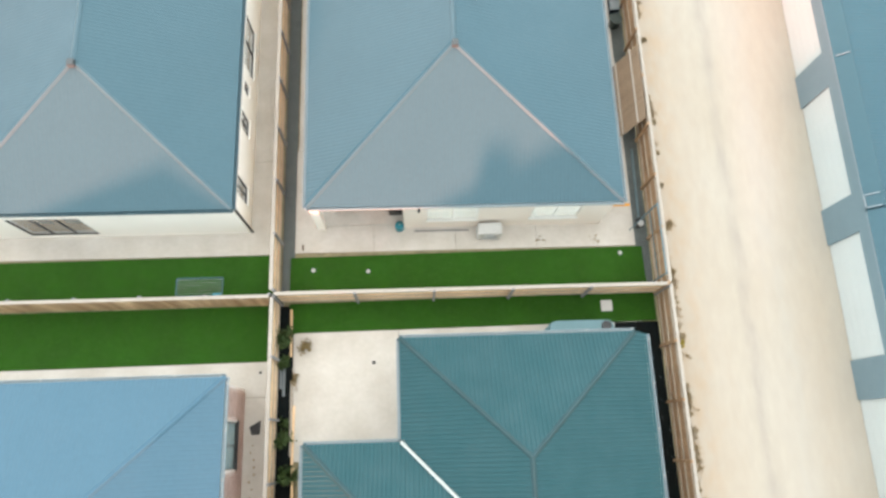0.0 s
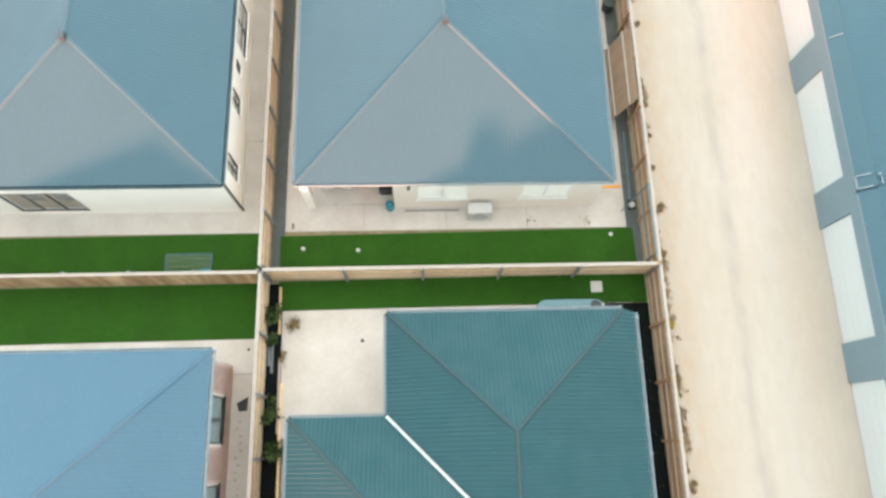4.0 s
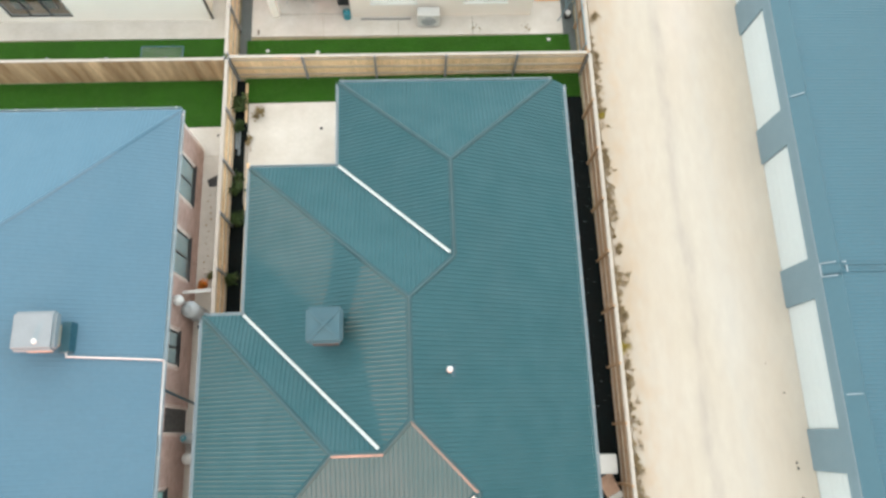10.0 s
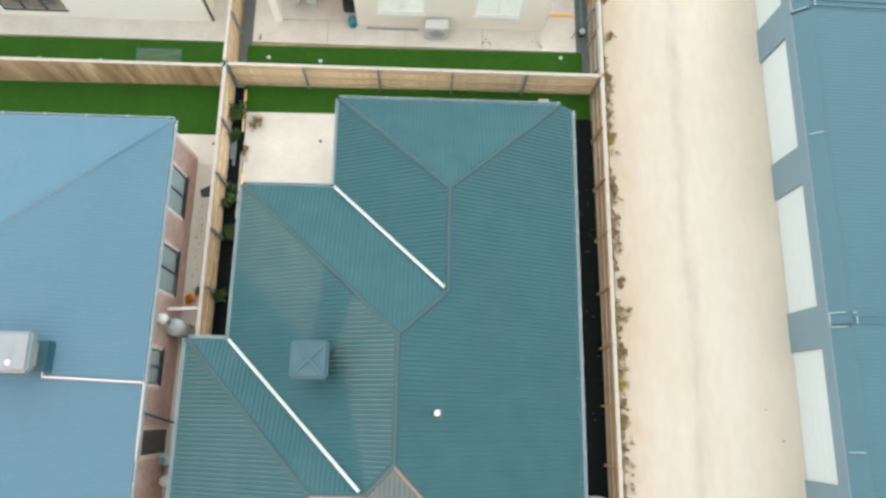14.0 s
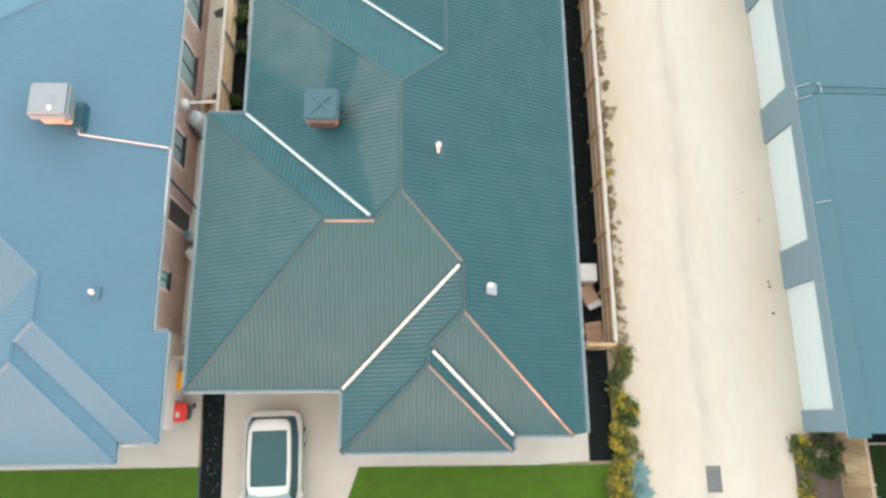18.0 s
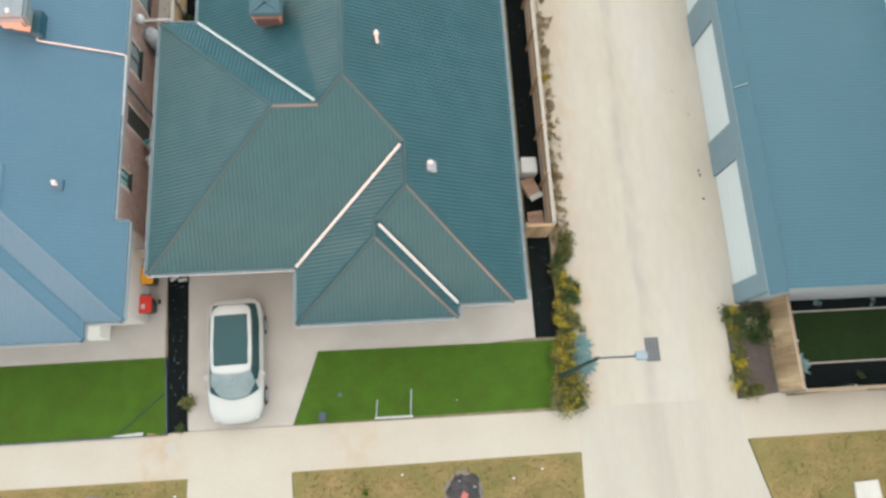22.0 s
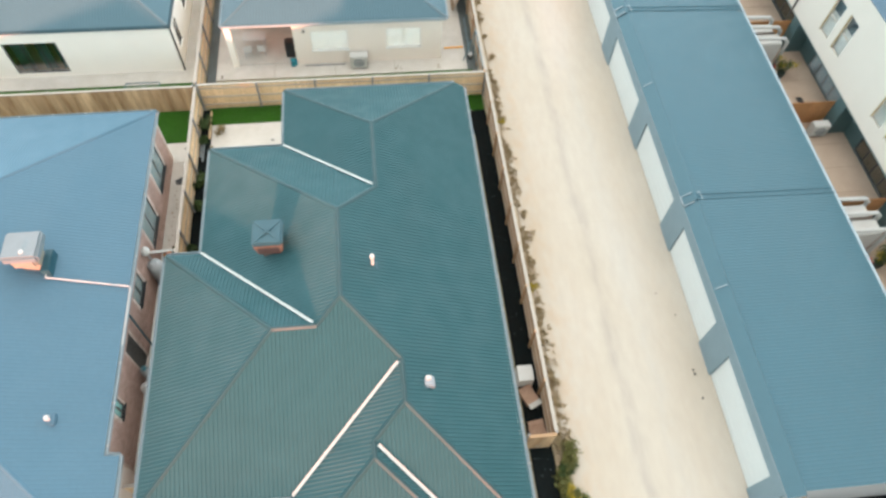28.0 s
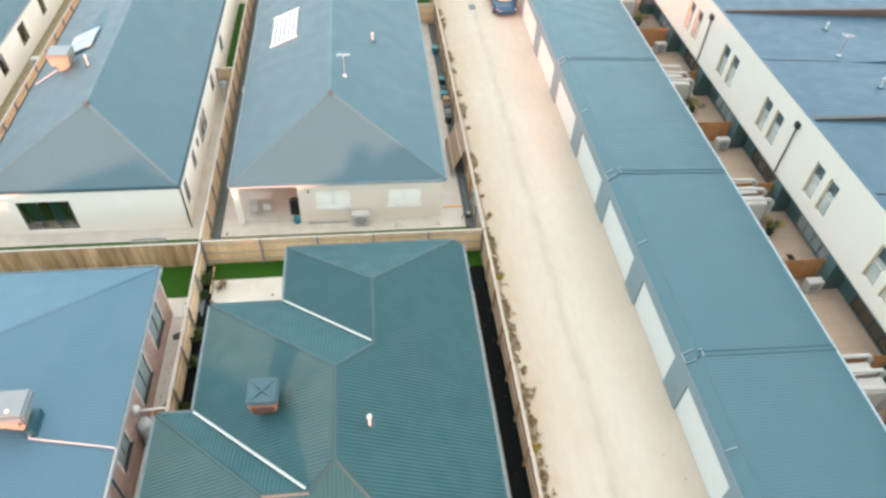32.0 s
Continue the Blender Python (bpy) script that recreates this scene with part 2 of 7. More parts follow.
LEAF_B = mat("leaf_bluegrey", (0.15, 0.26, 0.27), 0.6, 0.0, 0.3, 6, 0.1, 30, tint=(0.14, 0.2, 0.19), spec=0.3)
LEAF_D = mat("leaf_dry", (0.24, 0.175, 0.075), 0.8, 0.0, 0.3, 6, 0.2, 30, tint=(0.16, 0.13, 0.05), spec=0.2)
CARD = mat("cardboard", (0.42, 0.28, 0.20), 0.85, 0.0, 0.2, 4, 0.1, 20)
ORANGE = mat("orange_plastic", (0.65, 0.2, 0.01), 0.5, 0.0, 0.1, 3, 0.03, 10)
BARK = mat("bark", (0.13, 0.09, 0.06), 0.9, 0.0, 0.2, 4, 0.1, 20)
PIT = mat("pit_mulch", (0.030, 0.030, 0.032), 0.95, 0.0, 0.4, 3, 0.3, 25, 0.8, 60, tint=(0.10, 0.085, 0.08))
ASH = mat("pit_soil", (0.12, 0.095, 0.09), 0.95, 0.0, 0.35, 3, 0.25, 25, 0.8, 60, tint=(0.1, 0.08, 0.06))
COOL_G = mat("cooler_green", (0.020, 0.070, 0.092), 0.5, 0.0, 0.1, 2, 0.03, 10)
COOL_D = mat("cooler_dark", (0.12, 0.095, 0.075), 0.6, 0.0, 0.15, 2, 0.05, 10)
COOL_W = mat("cooler_grey", (0.17, 0.20, 0.215), 0.5, 0.0, 0.1, 2, 0.03, 10)
COOL_B = mat("cooler_beige", (0.29, 0.255, 0.20), 0.6, 0.0, 0.15, 2, 0.05, 10)
SKYL = mat("skylight_sheet", (0.30, 0.325, 0.33), 0.3, 0.0, 0.06, 2, 0.03, 10)
LAMPP = mat("lamp_grey", (0.07, 0.085, 0.09), 0.5, 0.2, 0.1, 3, 0.05, 12)
POLE = mat("pole_green", (0.02, 0.045, 0.05), 0.5, 0.1, 0.1, 3, 0.05, 12)
PINKISH = mat("faded_red_plastic", (0.42, 0.12, 0.10), 0.6, 0.0, 0.2, 6, 0.05, 12)
GRATE = mat("grate_dark", (0.15, 0.145, 0.145), 0.6, 0.3, 0.1, 3, 0.05, 12)
NAVY = mat("navy_steel", (0.03, 0.05, 0.075), 0.5, 0.0, 0.1, 3, 0.05, 12)
CAP_L = mat("pale_capping", (0.060, 0.112, 0.136), 0.5, 0.0, 0.06, 0.3, 0.03, 6)
PARAPET = mat("brown_capping", (0.055, 0.05, 0.047), 0.6, 0.0, 0.1, 1, 0.05, 10)
HOSE = mat("hose_rubber", (0.015, 0.045, 0.02), 0.6, 0.0, 0.1, 3, 0.05, 12)
BIN_G = mat("bin_green", (0.015, 0.03, 0.025), 0.5, 0.0, 0.1, 3, 0.05, 12)
GRAVEL = mat("grey_gravel", (0.136, 0.160, 0.160), 0.9, 0.0, 0.2, 2, 0.3, 40, 0.8, 80)
PANELW = mat("aged_board", (0.34, 0.25, 0.17), 0.85, 0.0, 0.2, 2, 0.12, 30, vary=0.3)
STEELB = mat("bluegrey_steel", (0.13, 0.20, 0.23), 0.5, 0.2, 0.1, 2, 0.05, 12)
DIVID = mat("cedar_stain", (0.5, 0.25, 0.10), 0.8, 0.0, 0.2, 2, 0.12, 30, vary=0.3)
TURF_L = mat("turf_blade", (0.044, 0.135, 0.010), 0.8, 0.0, 0.3, 1.2, 0.1, 20, tint=(0.035, 0.088, 0.010), spec=0.2)
PATH_W = mat("crossing_concrete", (0.395, 0.365, 0.31), 0.85, 0.0, 0.15, 0.5, 0.03, 8, 0.06, 40, tint=(0.27, 0.235, 0.19), stretch=(1.6, 0.22, 1))
TURF_F = mat("front_turf", (0.060, 0.132, 0.010), 0.9, 0.0, 0.35, 1.1, 0.15, 22, 0.8, 90, tint=(0.052, 0.082, 0.008), spec=0.2)
TURF_FL = mat("front_turf_blade", (0.070, 0.145, 0.012), 0.8, 0.0, 0.4, 1.3, 0.1, 20, tint=(0.066, 0.10, 0.010), spec=0.2)
# darker turf colour with the corner yard's shade painted in
TURF_SHADED = mat("shaded_turf", (0.017, 0.038, 0.008), 0.9, 0.0, 0.2, 0.8, 0.3, 30, 0.8, 90, spec=0.2)
BRACKET = mat("pale_bracket", (0.24, 0.29, 0.32), 0.5, 0.0, 0.1, 2, 0.05, 10)
OCHRE = mat("ochre_paint", (0.33, 0.24, 0.10), 0.6, 0.0, 0.1, 2, 0.05, 12)
TAN = mat("tan_paving", (0.47, 0.375, 0.29), 0.85, 0.0, 0.15, 0.8, 0.1, 20, 0.2, 60)
FROSTED = mat("frosted_teal", (0.14, 0.52, 0.50), 0.4, 0.0, 0.05, 2, 0.02, 10)
# teal of the reflections in window glass, painted on sheets behind the panes
TEAL_REFLECT = mat("teal_reflection", (0.055, 0.135, 0.145), 0.8, 0.0, 0.2, 2, 0.05, 10)


# a film of dust that catches low light on the steel roofs
for _m, _w in ((ROOF_GREEN, 0.02), (ROOF_CAP, 0.01), (ROOF_GREY, 0.03)):
    _p = _m.node_tree.nodes["Principled BSDF"]
    _p.inputs["Sheen Weight"].default_value, _p.inputs["Sheen Roughness"].default_value = _w, 0.5
    _p.inputs["Sheen Tint"].default_value = (1.0, 0.72, 0.66, 1)


def worn_band(m, centre, width, colour, strength, along=0.12, drift=0.35):
    """Wear along a lane: an uneven band running in y, wandering about x = centre, broken by noise."""
    nt = m.node_tree
    N, L = nt.nodes, nt.links
    b = N["Principled BSDF"]
    old = b.inputs["Base Color"].links[0].from_socket

    def op(kind, a, c):
        x = N.new("ShaderNodeMath")
        x.operation = kind
        for sock, v in zip(x.inputs, (a, c)):
            if isinstance(v, bpy.types.NodeSocket):
                L.new(v, sock)
            else:
                sock.default_value = v
        return x.outputs[0]
    geo, sep, mp = N.new("ShaderNodeNewGeometry"), N.new("ShaderNodeSeparateXYZ"), N.new("ShaderNodeMapping")
    L.new(geo.outputs["Position"], sep.inputs[0])
    L.new(geo.outputs["Position"], mp.inputs[0])
    mp.inputs["Location"].default_value = (centre * 3.1, centre * 1.7, 0)
    mp.inputs["Scale"].default_value = (0.9, along, 1)
    n1, n2 = N.new("ShaderNodeTexNoise"), N.new("ShaderNodeTexNoise")
    n1.inputs["Scale"].default_value, n1.inputs["Detail"].default_value = 1.0, 6.0
    n2.inputs["Scale"].default_value, n2.inputs["Detail"].default_value = 2.2, 5.0
    L.new(mp.outputs[0], n1.inputs["Vector"])
    L.new(mp.outputs[0], n2.inputs["Vector"])
    off = op("ADD", op("SUBTRACT", sep.outputs[0], centre), op("SUBTRACT", drift * 2, op("MULTIPLY", n1.outputs[0], drift * 4)))
    q = op("DIVIDE", off, width)
    bell = op("POWER", 2.718, op("SUBTRACT", 0.0, op("POWER", op("ABSOLUTE", q, 0.0), 2.0)))
    rag = N.new("ShaderNodeMapRange")
    rag.inputs[1].default_value, rag.inputs[2].default_value = 0.38, 0.66
    rag.inputs[3].default_value, rag.inputs[4].default_value = 0.1, strength
    L.new(n2.outputs[0], rag.inputs[0])
    x = N.new("ShaderNodeMix")
    x.data_type = "RGBA"
    L.new(op("MULTIPLY", bell, rag.outputs[0]), x.inputs[0])
    L.new(old, x.inputs[6])
    x.inputs[7].default_value = (*colour, 1)
    L.new(x.outputs[2], b.inputs["Base Color"])


worn_band(CONC, 11.4, 0.85, (0.38, 0.29, 0.195), 0.6, 0.5)
worn_band(CONC, 17.1, 0.8, (0.38, 0.32, 0.245), 0.3, 0.5)
worn_band(CONC, 14.2, 0.3, (0.22, 0.205, 0.185), 0.42, 0.25, 0.12)
worn_band(CONC, 12.9, 0.45, (0.35, 0.30, 0.235), 0.4, 0.4, 0.3)
worn_band(CONC, 15.7, 0.5, (0.37, 0.355, 0.32), 0.5, 0.3, 0.25)
worn_band(PATH_W, 14.4, 1.2, (0.27, 0.24, 0.2), 0.45, 0.08, 0.3)
worn_band(PATH_C, -6.2, 1.1, (0.34, 0.235, 0.13), 0.5, 0.7, 0.5)
worn_band(PATH_C, 1.6, 1.3, (0.36, 0.27, 0.17), 0.45, 0.7, 0.5)

# ---- building helpers ----
def empty(name, label="", category="", group="", kind="", at=(0, 0, 0)):
    ob = new(name)
    ob.location = at
    ob.empty_display_size = 0.2
    return tagged(ob, label, category, group, kind)


def mesh_of(name, bm, material):
    me = bpy.data.meshes.new(name)
    bm.normal_update()
    bm.to_mesh(me)
    bm.free()
    for mm in (material if isinstance(material, (list, tuple)) else [material]):
        me.materials.append(mm)
    return me


def part(name, bm, material, parent=None, label="", smooth=False):
    """One mesh object under a thing, built in world coordinates."""
    me = mesh_of(name, bm, material)
    if smooth:
        me.shade_smooth()
    ob = new(name, me)
    if parent is not None:
        ob.parent = parent
        ob.matrix_parent_inverse = parent.matrix_basis.inverted() if parent.parent is None else (parent.parent.matrix_basis @ parent.matrix_parent_inverse @ parent.matrix_basis).inverted()
    if label:
        ob["label"] = label
    return ob


def thing(name, bm, material, label, category, group="", kind="", smooth=False):
    return tagged(part(name, bm, material, smooth=smooth), label, category, group, kind)


def box(bm, x0, x1, y0, y1, z0, z1, bevel=0.0):
    g = bmesh.ops.create_cube(bm, size=1.0, matrix=Matrix.LocRotScale(((x0 + x1) / 2, (y0 + y1) / 2, (z0 + z1) / 2), None, (abs(x1 - x0), abs(y1 - y0), abs(z1 - z0))))
    if bevel:
        es = list({e for v in g["verts"] for e in v.link_edges})
        bmesh.ops.bevel(bm, geom=es, offset=bevel, segments=2, affect="EDGES")
    return bm


def bx(x0, x1, y0, y1, z0, z1, bevel=0.0):
    return box(bmesh.new(), x0, x1, y0, y1, z0, z1, bevel)


def cyl(bm, a, b, r, r2=None, seg=10):
    """A round bar from a to b."""
    a, b = Vector(a), Vector(b)
    d = b - a
    m = Matrix.Translation((a + b) / 2) @ d.to_track_quat("Z", "Y").to_matrix().to_4x4()
    bmesh.ops.create_cone(bm, cap_ends=True, segments=seg, radius1=r, radius2=r if r2 is None else r2, depth=d.length, matrix=m)
    return bm


def bar(bm, a, b, w, h, up=(0, 0, 1)):
    """A square bar of width w and height h from a to b, its top face along up."""
    a, b = Vector(a), Vector(b)
    d = (b - a).normalized()
    side = d.cross(Vector(up)).normalized()
    top = side.cross(d)
    vs = []
    for p in (a, b):
        for sx, sz in ((-1, -1), (1, -1), (1, 1), (-1, 1)):
            vs.append(bm.verts.new(p + side * sx * w / 2 + top * sz * h / 2))
    for q in ((0, 1, 2, 3), (7, 6, 5, 4), (0, 4, 5, 1), (1, 5, 6, 2), (2, 6, 7, 3), (3, 7, 4, 0)):
        bm.faces.new([vs[i] for i in q])
    bmesh.ops.recalc_face_normals(bm, faces=bm.faces[-6:])
    return bm


def slab(pts, z0, z1):
    """A flat slab with the given outline."""
    bm = bmesh.new()
    lo = [bm.verts.new((x, y, z0)) for x, y in pts]
    hi = [bm.verts.new((x, y, z1)) for x, y in pts]
    bm.faces.new(hi)
    bm.faces.new(lo[::-1])
    n = len(pts)
    for i in range(n):
        bm.faces.new((lo[i], lo[(i + 1) % n], hi[(i + 1) % n], hi[i]))
    bmesh.ops.recalc_face_normals(bm, faces=bm.faces[:])
    return bm


def slab_wall(tops, y0, y1, z0=-0.06):
    """A wall along x whose top follows the points (x, height)."""
    bm = bmesh.new()
    rows_ = [[bm.verts.new((x, y, z0)) for x, _ in tops] + [bm.verts.new((x, y, h)) for x, h in tops[::-1]] for y in (y0, y1)]
    n = len(rows_[0])
    bm.faces.new(rows_[0])
    bm.faces.new(rows_[1][::-1])
    for i in range(n):
        bm.faces.new((rows_[0][i], rows_[0][(i + 1) % n], rows_[1][(i + 1) % n], rows_[1][i]))
    bmesh.ops.recalc_face_normals(bm, faces=bm.faces[:])
    return bm


# ---- roofs ----
def plane_x(x0, z0, k, sign):
    """Roof plane whose eave is the line x = x0 at z0, rising towards +x (sign 1) or -x."""
    return (k * sign, 0.0, z0 - k * sign * x0)


def plane_y(y0, z0, k, sign):
    return (0.0, k * sign, z0 - k * sign * y0)


def meet(p, q, r):
    (a, b, c), (d, e, f_), (g, h, i) = p, q, r
    m = np.array([[a - d, b - e], [a - g, b - h]])
    x, y = np.linalg.solve(m, np.array([f_ - c, i - c]))
    return (float(x), float(y), float(a * x + b * y + c))


def clip(poly, axis, lo, hi):
    for side, lim in ((1, lo), (-1, hi)):
        out = []
        for i, p in enumerate(poly):
            q = poly[(i + 1) % len(poly)]
            dp, dq = side * (p[axis] - lim), side * (q[axis] - lim)
            if dp >= 0:
                out.append(p)
            if dp * dq < 0:
                t = dp / (dp - dq)
                out.append(p + (q - p) * t)
        poly = out
        if len(poly) < 3:
            return []
    return poly


def roof_sheet(pl, pts, pitch=0.25, rib=0.02, rw=0.06, thick=0.0):
    """Ribbed steel sheeting on plane pl over the plan outline pts: ribs run down the slope, profile in true relief."""
    a, b, c = pl
    across = 1 if abs(a) > abs(b) else 0
    poly = [Vector((p[0], p[1])) for p in pts]
    u0, u1 = min(p[across] for p in poly), max(p[across] for p in poly)
    bm = bmesh.new()
    n = int(math.ceil((u1 - u0) / pitch))
    cuts = []
    for i in range(n):
        s = u0 + i * pitch
        cuts += [(s, s + pitch - rw, 0, 0), (s + pitch - rw, s + pitch - rw * 0.7, 0, rib), (s + pitch - rw * 0.7, s + pitch - rw * 0.3, rib, rib), (s + pitch - rw * 0.3, s + pitch, rib, 0)]
    for lo, hi, h0, h1 in cuts:
        ring = clip(poly, across, lo, min(hi, u1))
        if len(ring) < 3:
            continue
        vs = []
        for p in ring:
            f_ = (p[across] - lo) / (hi - lo)
            vs.append(bm.verts.new((p[0], p[1], a * p[0] + b * p[1] + c + h0 + (h1 - h0) * f_)))
        face = bm.faces.new(vs)
        face.normal_update()
        if face.normal.z < 0:
            face.normal_flip()
    bmesh.ops.remove_doubles(bm, verts=bm.verts[:], dist=0.002)
    return bm


def cap_strip(p, q, w=0.15, h=0.05, lift=0.035):
    """A folded capping along a ridge or hip: two wings and a raised fold."""
    bm = bmesh.new()
    p, q = Vector(p), Vector(q)
    d = (q - p).normalized()
    side = Vector((d.y, -d.x, 0)).normalized()
    prof = ((-w, -h - 0.02), (-w, -h), (-0.03, lift * 0.6), (0.03, lift * 0.6), (w, -h), (w, -h - 0.02))
    rings = [[bm.verts.new(e + side * s + Vector((0, 0, z + 0.03))) for s, z in prof] for e in (p, q)]
    for i in range(len(prof) - 1):
        bm.faces.new((rings[0][i], rings[0][i + 1], rings[1][i + 1], rings[1][i]))
    bm.faces.new(rings[0][::-1])
    bm.faces.new(rings[1])
    bmesh.ops.recalc_face_normals(bm, faces=bm.faces[:])
    return bm


def valley_strip(p, q, w=0.10, lift=0.05):
    bm = bmesh.new()
    p, q = Vector(p), Vector(q)
    d = (q - p).normalized()
    side = Vector((d.y, -d.x, 0)).normalized()
    prof = ((-w, 0.045), (-w * 0.5, 0.0), (w * 0.5, 0.0), (w, 0.045))
    rings = [[bm.verts.new(e + side * s + Vector((0, 0, z + lift))) for s, z in prof] for e in (p, q)]
    for i in range(3):
        f_ = bm.faces.new((rings[0][i], rings[0][i + 1], rings[1][i + 1], rings[1][i]))
        f_.normal_update()
        if f_.normal.z < 0:
            f_.normal_flip()
    return bm


def gutter(p, q, material, parent, out):
    """Quad gutter along an eave: bottom, outer lip and the fascia behind it. out: outward direction."""
    bm = bmesh.new()
    p, q, o = Vector(p), Vector(q), Vector((*out, 0))
    prof = ((-0.02, -0.22), (-0.02, 0.0), (0.0, 0.0), (0.0, -0.115), (0.10, -0.115), (0.10, 0.01), (0.115, 0.01), (0.115, -0.13), (0.0, -0.13), (0.0, -0.22))
    rings = [[bm.verts.new(e + o * a + Vector((0, 0, z))) for a, z in prof] for e in (p, q)]
    for k_ in range(len(prof)):
        n_ = (k_ + 1) % len(prof)
        bm.faces.new((rings[0][k_], rings[0][n_], rings[1][n_], rings[1][k_]))
    bm.faces.new(rings[0])
    bm.faces.new(rings[1][::-1])
    bmesh.ops.recalc_face_normals(bm, faces=bm.faces[:])
    return part("gutter", bm, material, parent)


def roof(house, polys, ridges, valleys, eaves, m_sheet, m_cap, m_valley, m_gutter, pitch=0.25, vw=0.062, rib=0.018):
    for pl, pts in polys:
        part("roof_plane", roof_sheet(pl, pts, pitch, rib), m_sheet, house)
    for p, q in ridges:
        part("ridge_cap", cap_strip(p, q, 0.10), m_cap, house)
    for p, q in valleys:
        q = tuple(Vector(q) + (Vector(p) - Vector(q)).normalized() * 0.22)
        part("valley_flashing", valley_strip(p, q, vw), m_valley, house, "bright metal valley flashing")
    for p, q, out in eaves:
        gutter(p, q, m_gutter, house, out)


def pierced(bm, axis, at, a, b, z0, z1, t, holes):
    """A wall along an axis with real openings (u0, u1, w0, w1) right through it."""
    us = sorted({a, b, *[h[0] for h in holes], *[h[1] for h in holes]})
    ws = sorted({z0, z1, *[h[2] for h in holes], *[h[3] for h in holes]})
    for u0, u1 in zip(us, us[1:]):
        for w0, w1 in zip(ws, ws[1:]):
            um, wm = (u0 + u1) / 2, (w0 + w1) / 2
            if any(h[0] < um < h[1] and h[2] < wm < h[3] for h in holes):
                continue
            box(bm, u0, u1, at - t / 2, at + t / 2, w0, w1) if axis == "x" else box(bm, at - t / 2, at + t / 2, u0, u1, w0, w1)
    bmesh.ops.remove_doubles(bm, verts=bm.verts[:], dist=0.0005)
    seen = {}
    for f_ in bm.faces:
        seen.setdefault(tuple(sorted(v.index for v in f_.verts)), []).append(f_)
    return bm


def wall_ring(pts, z0, z1, t=0.2, holes=None):
    """Straight walls round an outline, one mesh a stretch; holes: openings by the stretch's number."""
    out = []
    n = len(pts)
    for i in range(n):
        (x0, y0), (x1, y1) = pts[i], pts[(i + 1) % n]
        bm = bmesh.new()
        hs = (holes or {}).get(i, [])
        if abs(x1 - x0) < 1e-6:
            pierced(bm, "y", x0, min(y0, y1) - t / 2, max(y0, y1) + t / 2, z0, z1, t, hs)
        else:
            pierced(bm, "x", y0, min(x0, x1) + t / 2, max(x0, x1) - t / 2, z0, z1, t, hs)
        out.append(bm)
    return out


def window(parent, axis, at, out, u0, u1, z0, z1, frame_m, panes=2, blind=None, sill=None, horizontal=False):
    """A window in a pierced wall: frame bars, panes of glass, an optional blind and a sill. out: +1 or -1, the outer side."""
    def put(name, a0, a1, d0, d1, w0, w1, m, par):
        lo, hi = sorted((at + out * d0, at + out * d1))
        bm = bx(a0, a1, lo, hi, w0, w1) if axis == "x" else bx(lo, hi, a0, a1, w0, w1)
        return part(name, bm, m, par)
    w = put("window", u0, u1, 0.02, 0.08, z0, z0 + 0.05, frame_m, parent)
    put("frame_bar", u0, u1, 0.02, 0.08, z1 - 0.05, z1, frame_m, w)
    put("frame_bar", u0, u0 + 0.05, 0.02, 0.08, z0 + 0.05, z1 - 0.05, frame_m, w)
    put("frame_bar", u1 - 0.05, u1, 0.02, 0.08, z0 + 0.05, z1 - 0.05, frame_m, w)
    n = panes
    for i in range(1, n):
        if horizontal:
            c = z0 + (z1 - z0) * i / n
            put("frame_bar", u0 + 0.05, u1 - 0.05, 0.02, 0.08, c - 0.03, c + 0.03, frame_m, w)
        else:
            c = u0 + (u1 - u0) * i / n
            put("frame_bar", c - 0.03, c + 0.03, 0.02, 0.08, z0 + 0.05, z1 - 0.05, frame_m, w)
    for i in range(n):
        if horizontal:
            g = put("pane", u0 + 0.05, u1 - 0.05, 0.045, 0.055, z0 + (z1 - z0) * i / n + 0.03, z0 + (z1 - z0) * (i + 1) / n - 0.03, GLASS_B if blind else GLASS, w)
        else:
            g = put("pane", u0 + (u1 - u0) * i / n + 0.03, u0 + (u1 - u0) * (i + 1) / n - 0.03, 0.045, 0.055, z0 + 0.05, z1 - 0.05, GLASS_B if blind else GLASS, w)
        g.visible_shadow = False
    if blind:
        put("blind", u0 + 0.02, u1 - 0.02, 0.022, 0.034, z0 + 0.02, z1 - 0.02, blind, w)
    if sill:
        put("sill", u0 - 0.05, u1 + 0.05, 0.08, 0.17, z0 - 0.07, z0, sill, w)
    return w

# ---- ground ----
thing("ground", slab([(-400, -400), (400, -400), (400, 400), (-400, 400)], -0.5, -0.06), GROUND, "dusty open ground round the houses", "ground", kind="structure")

# lane of poured bays with open joints between them
lane = empty("lane", "pale cream concrete service lane with stains", "lane", kind="structure")
bays = [-20.9, -16.9, -9.5, -2.0, 5.5, 13.0, 20.5, 28.0, 35.5, 43.0, 50.5, 65.0, 90.0]
for a, b in zip(bays, bays[1:]):
    part("bay", slab([(10.95, a + 0.002), (18.5, a + 0.002), (18.5, b - 0.002), (10.95, b - 0.002)], -0.06, 0.0), CONC, lane)
crossing = empty("crossing", "pale concrete driveway crossing fanning out to the street", "driveway", kind="structure")
part("bay", slab([(10.834, -22.655), (17.9, -22.604), (17.74, -20.904), (10.834, -20.904)], -0.06, 0.002), PATH_W, crossing)
part("bay", slab([(10.6, -30.0), (19.8, -30.0), (17.9, -22.608), (10.834, -22.659)], -0.06, 0.002), PATH_W, crossing)

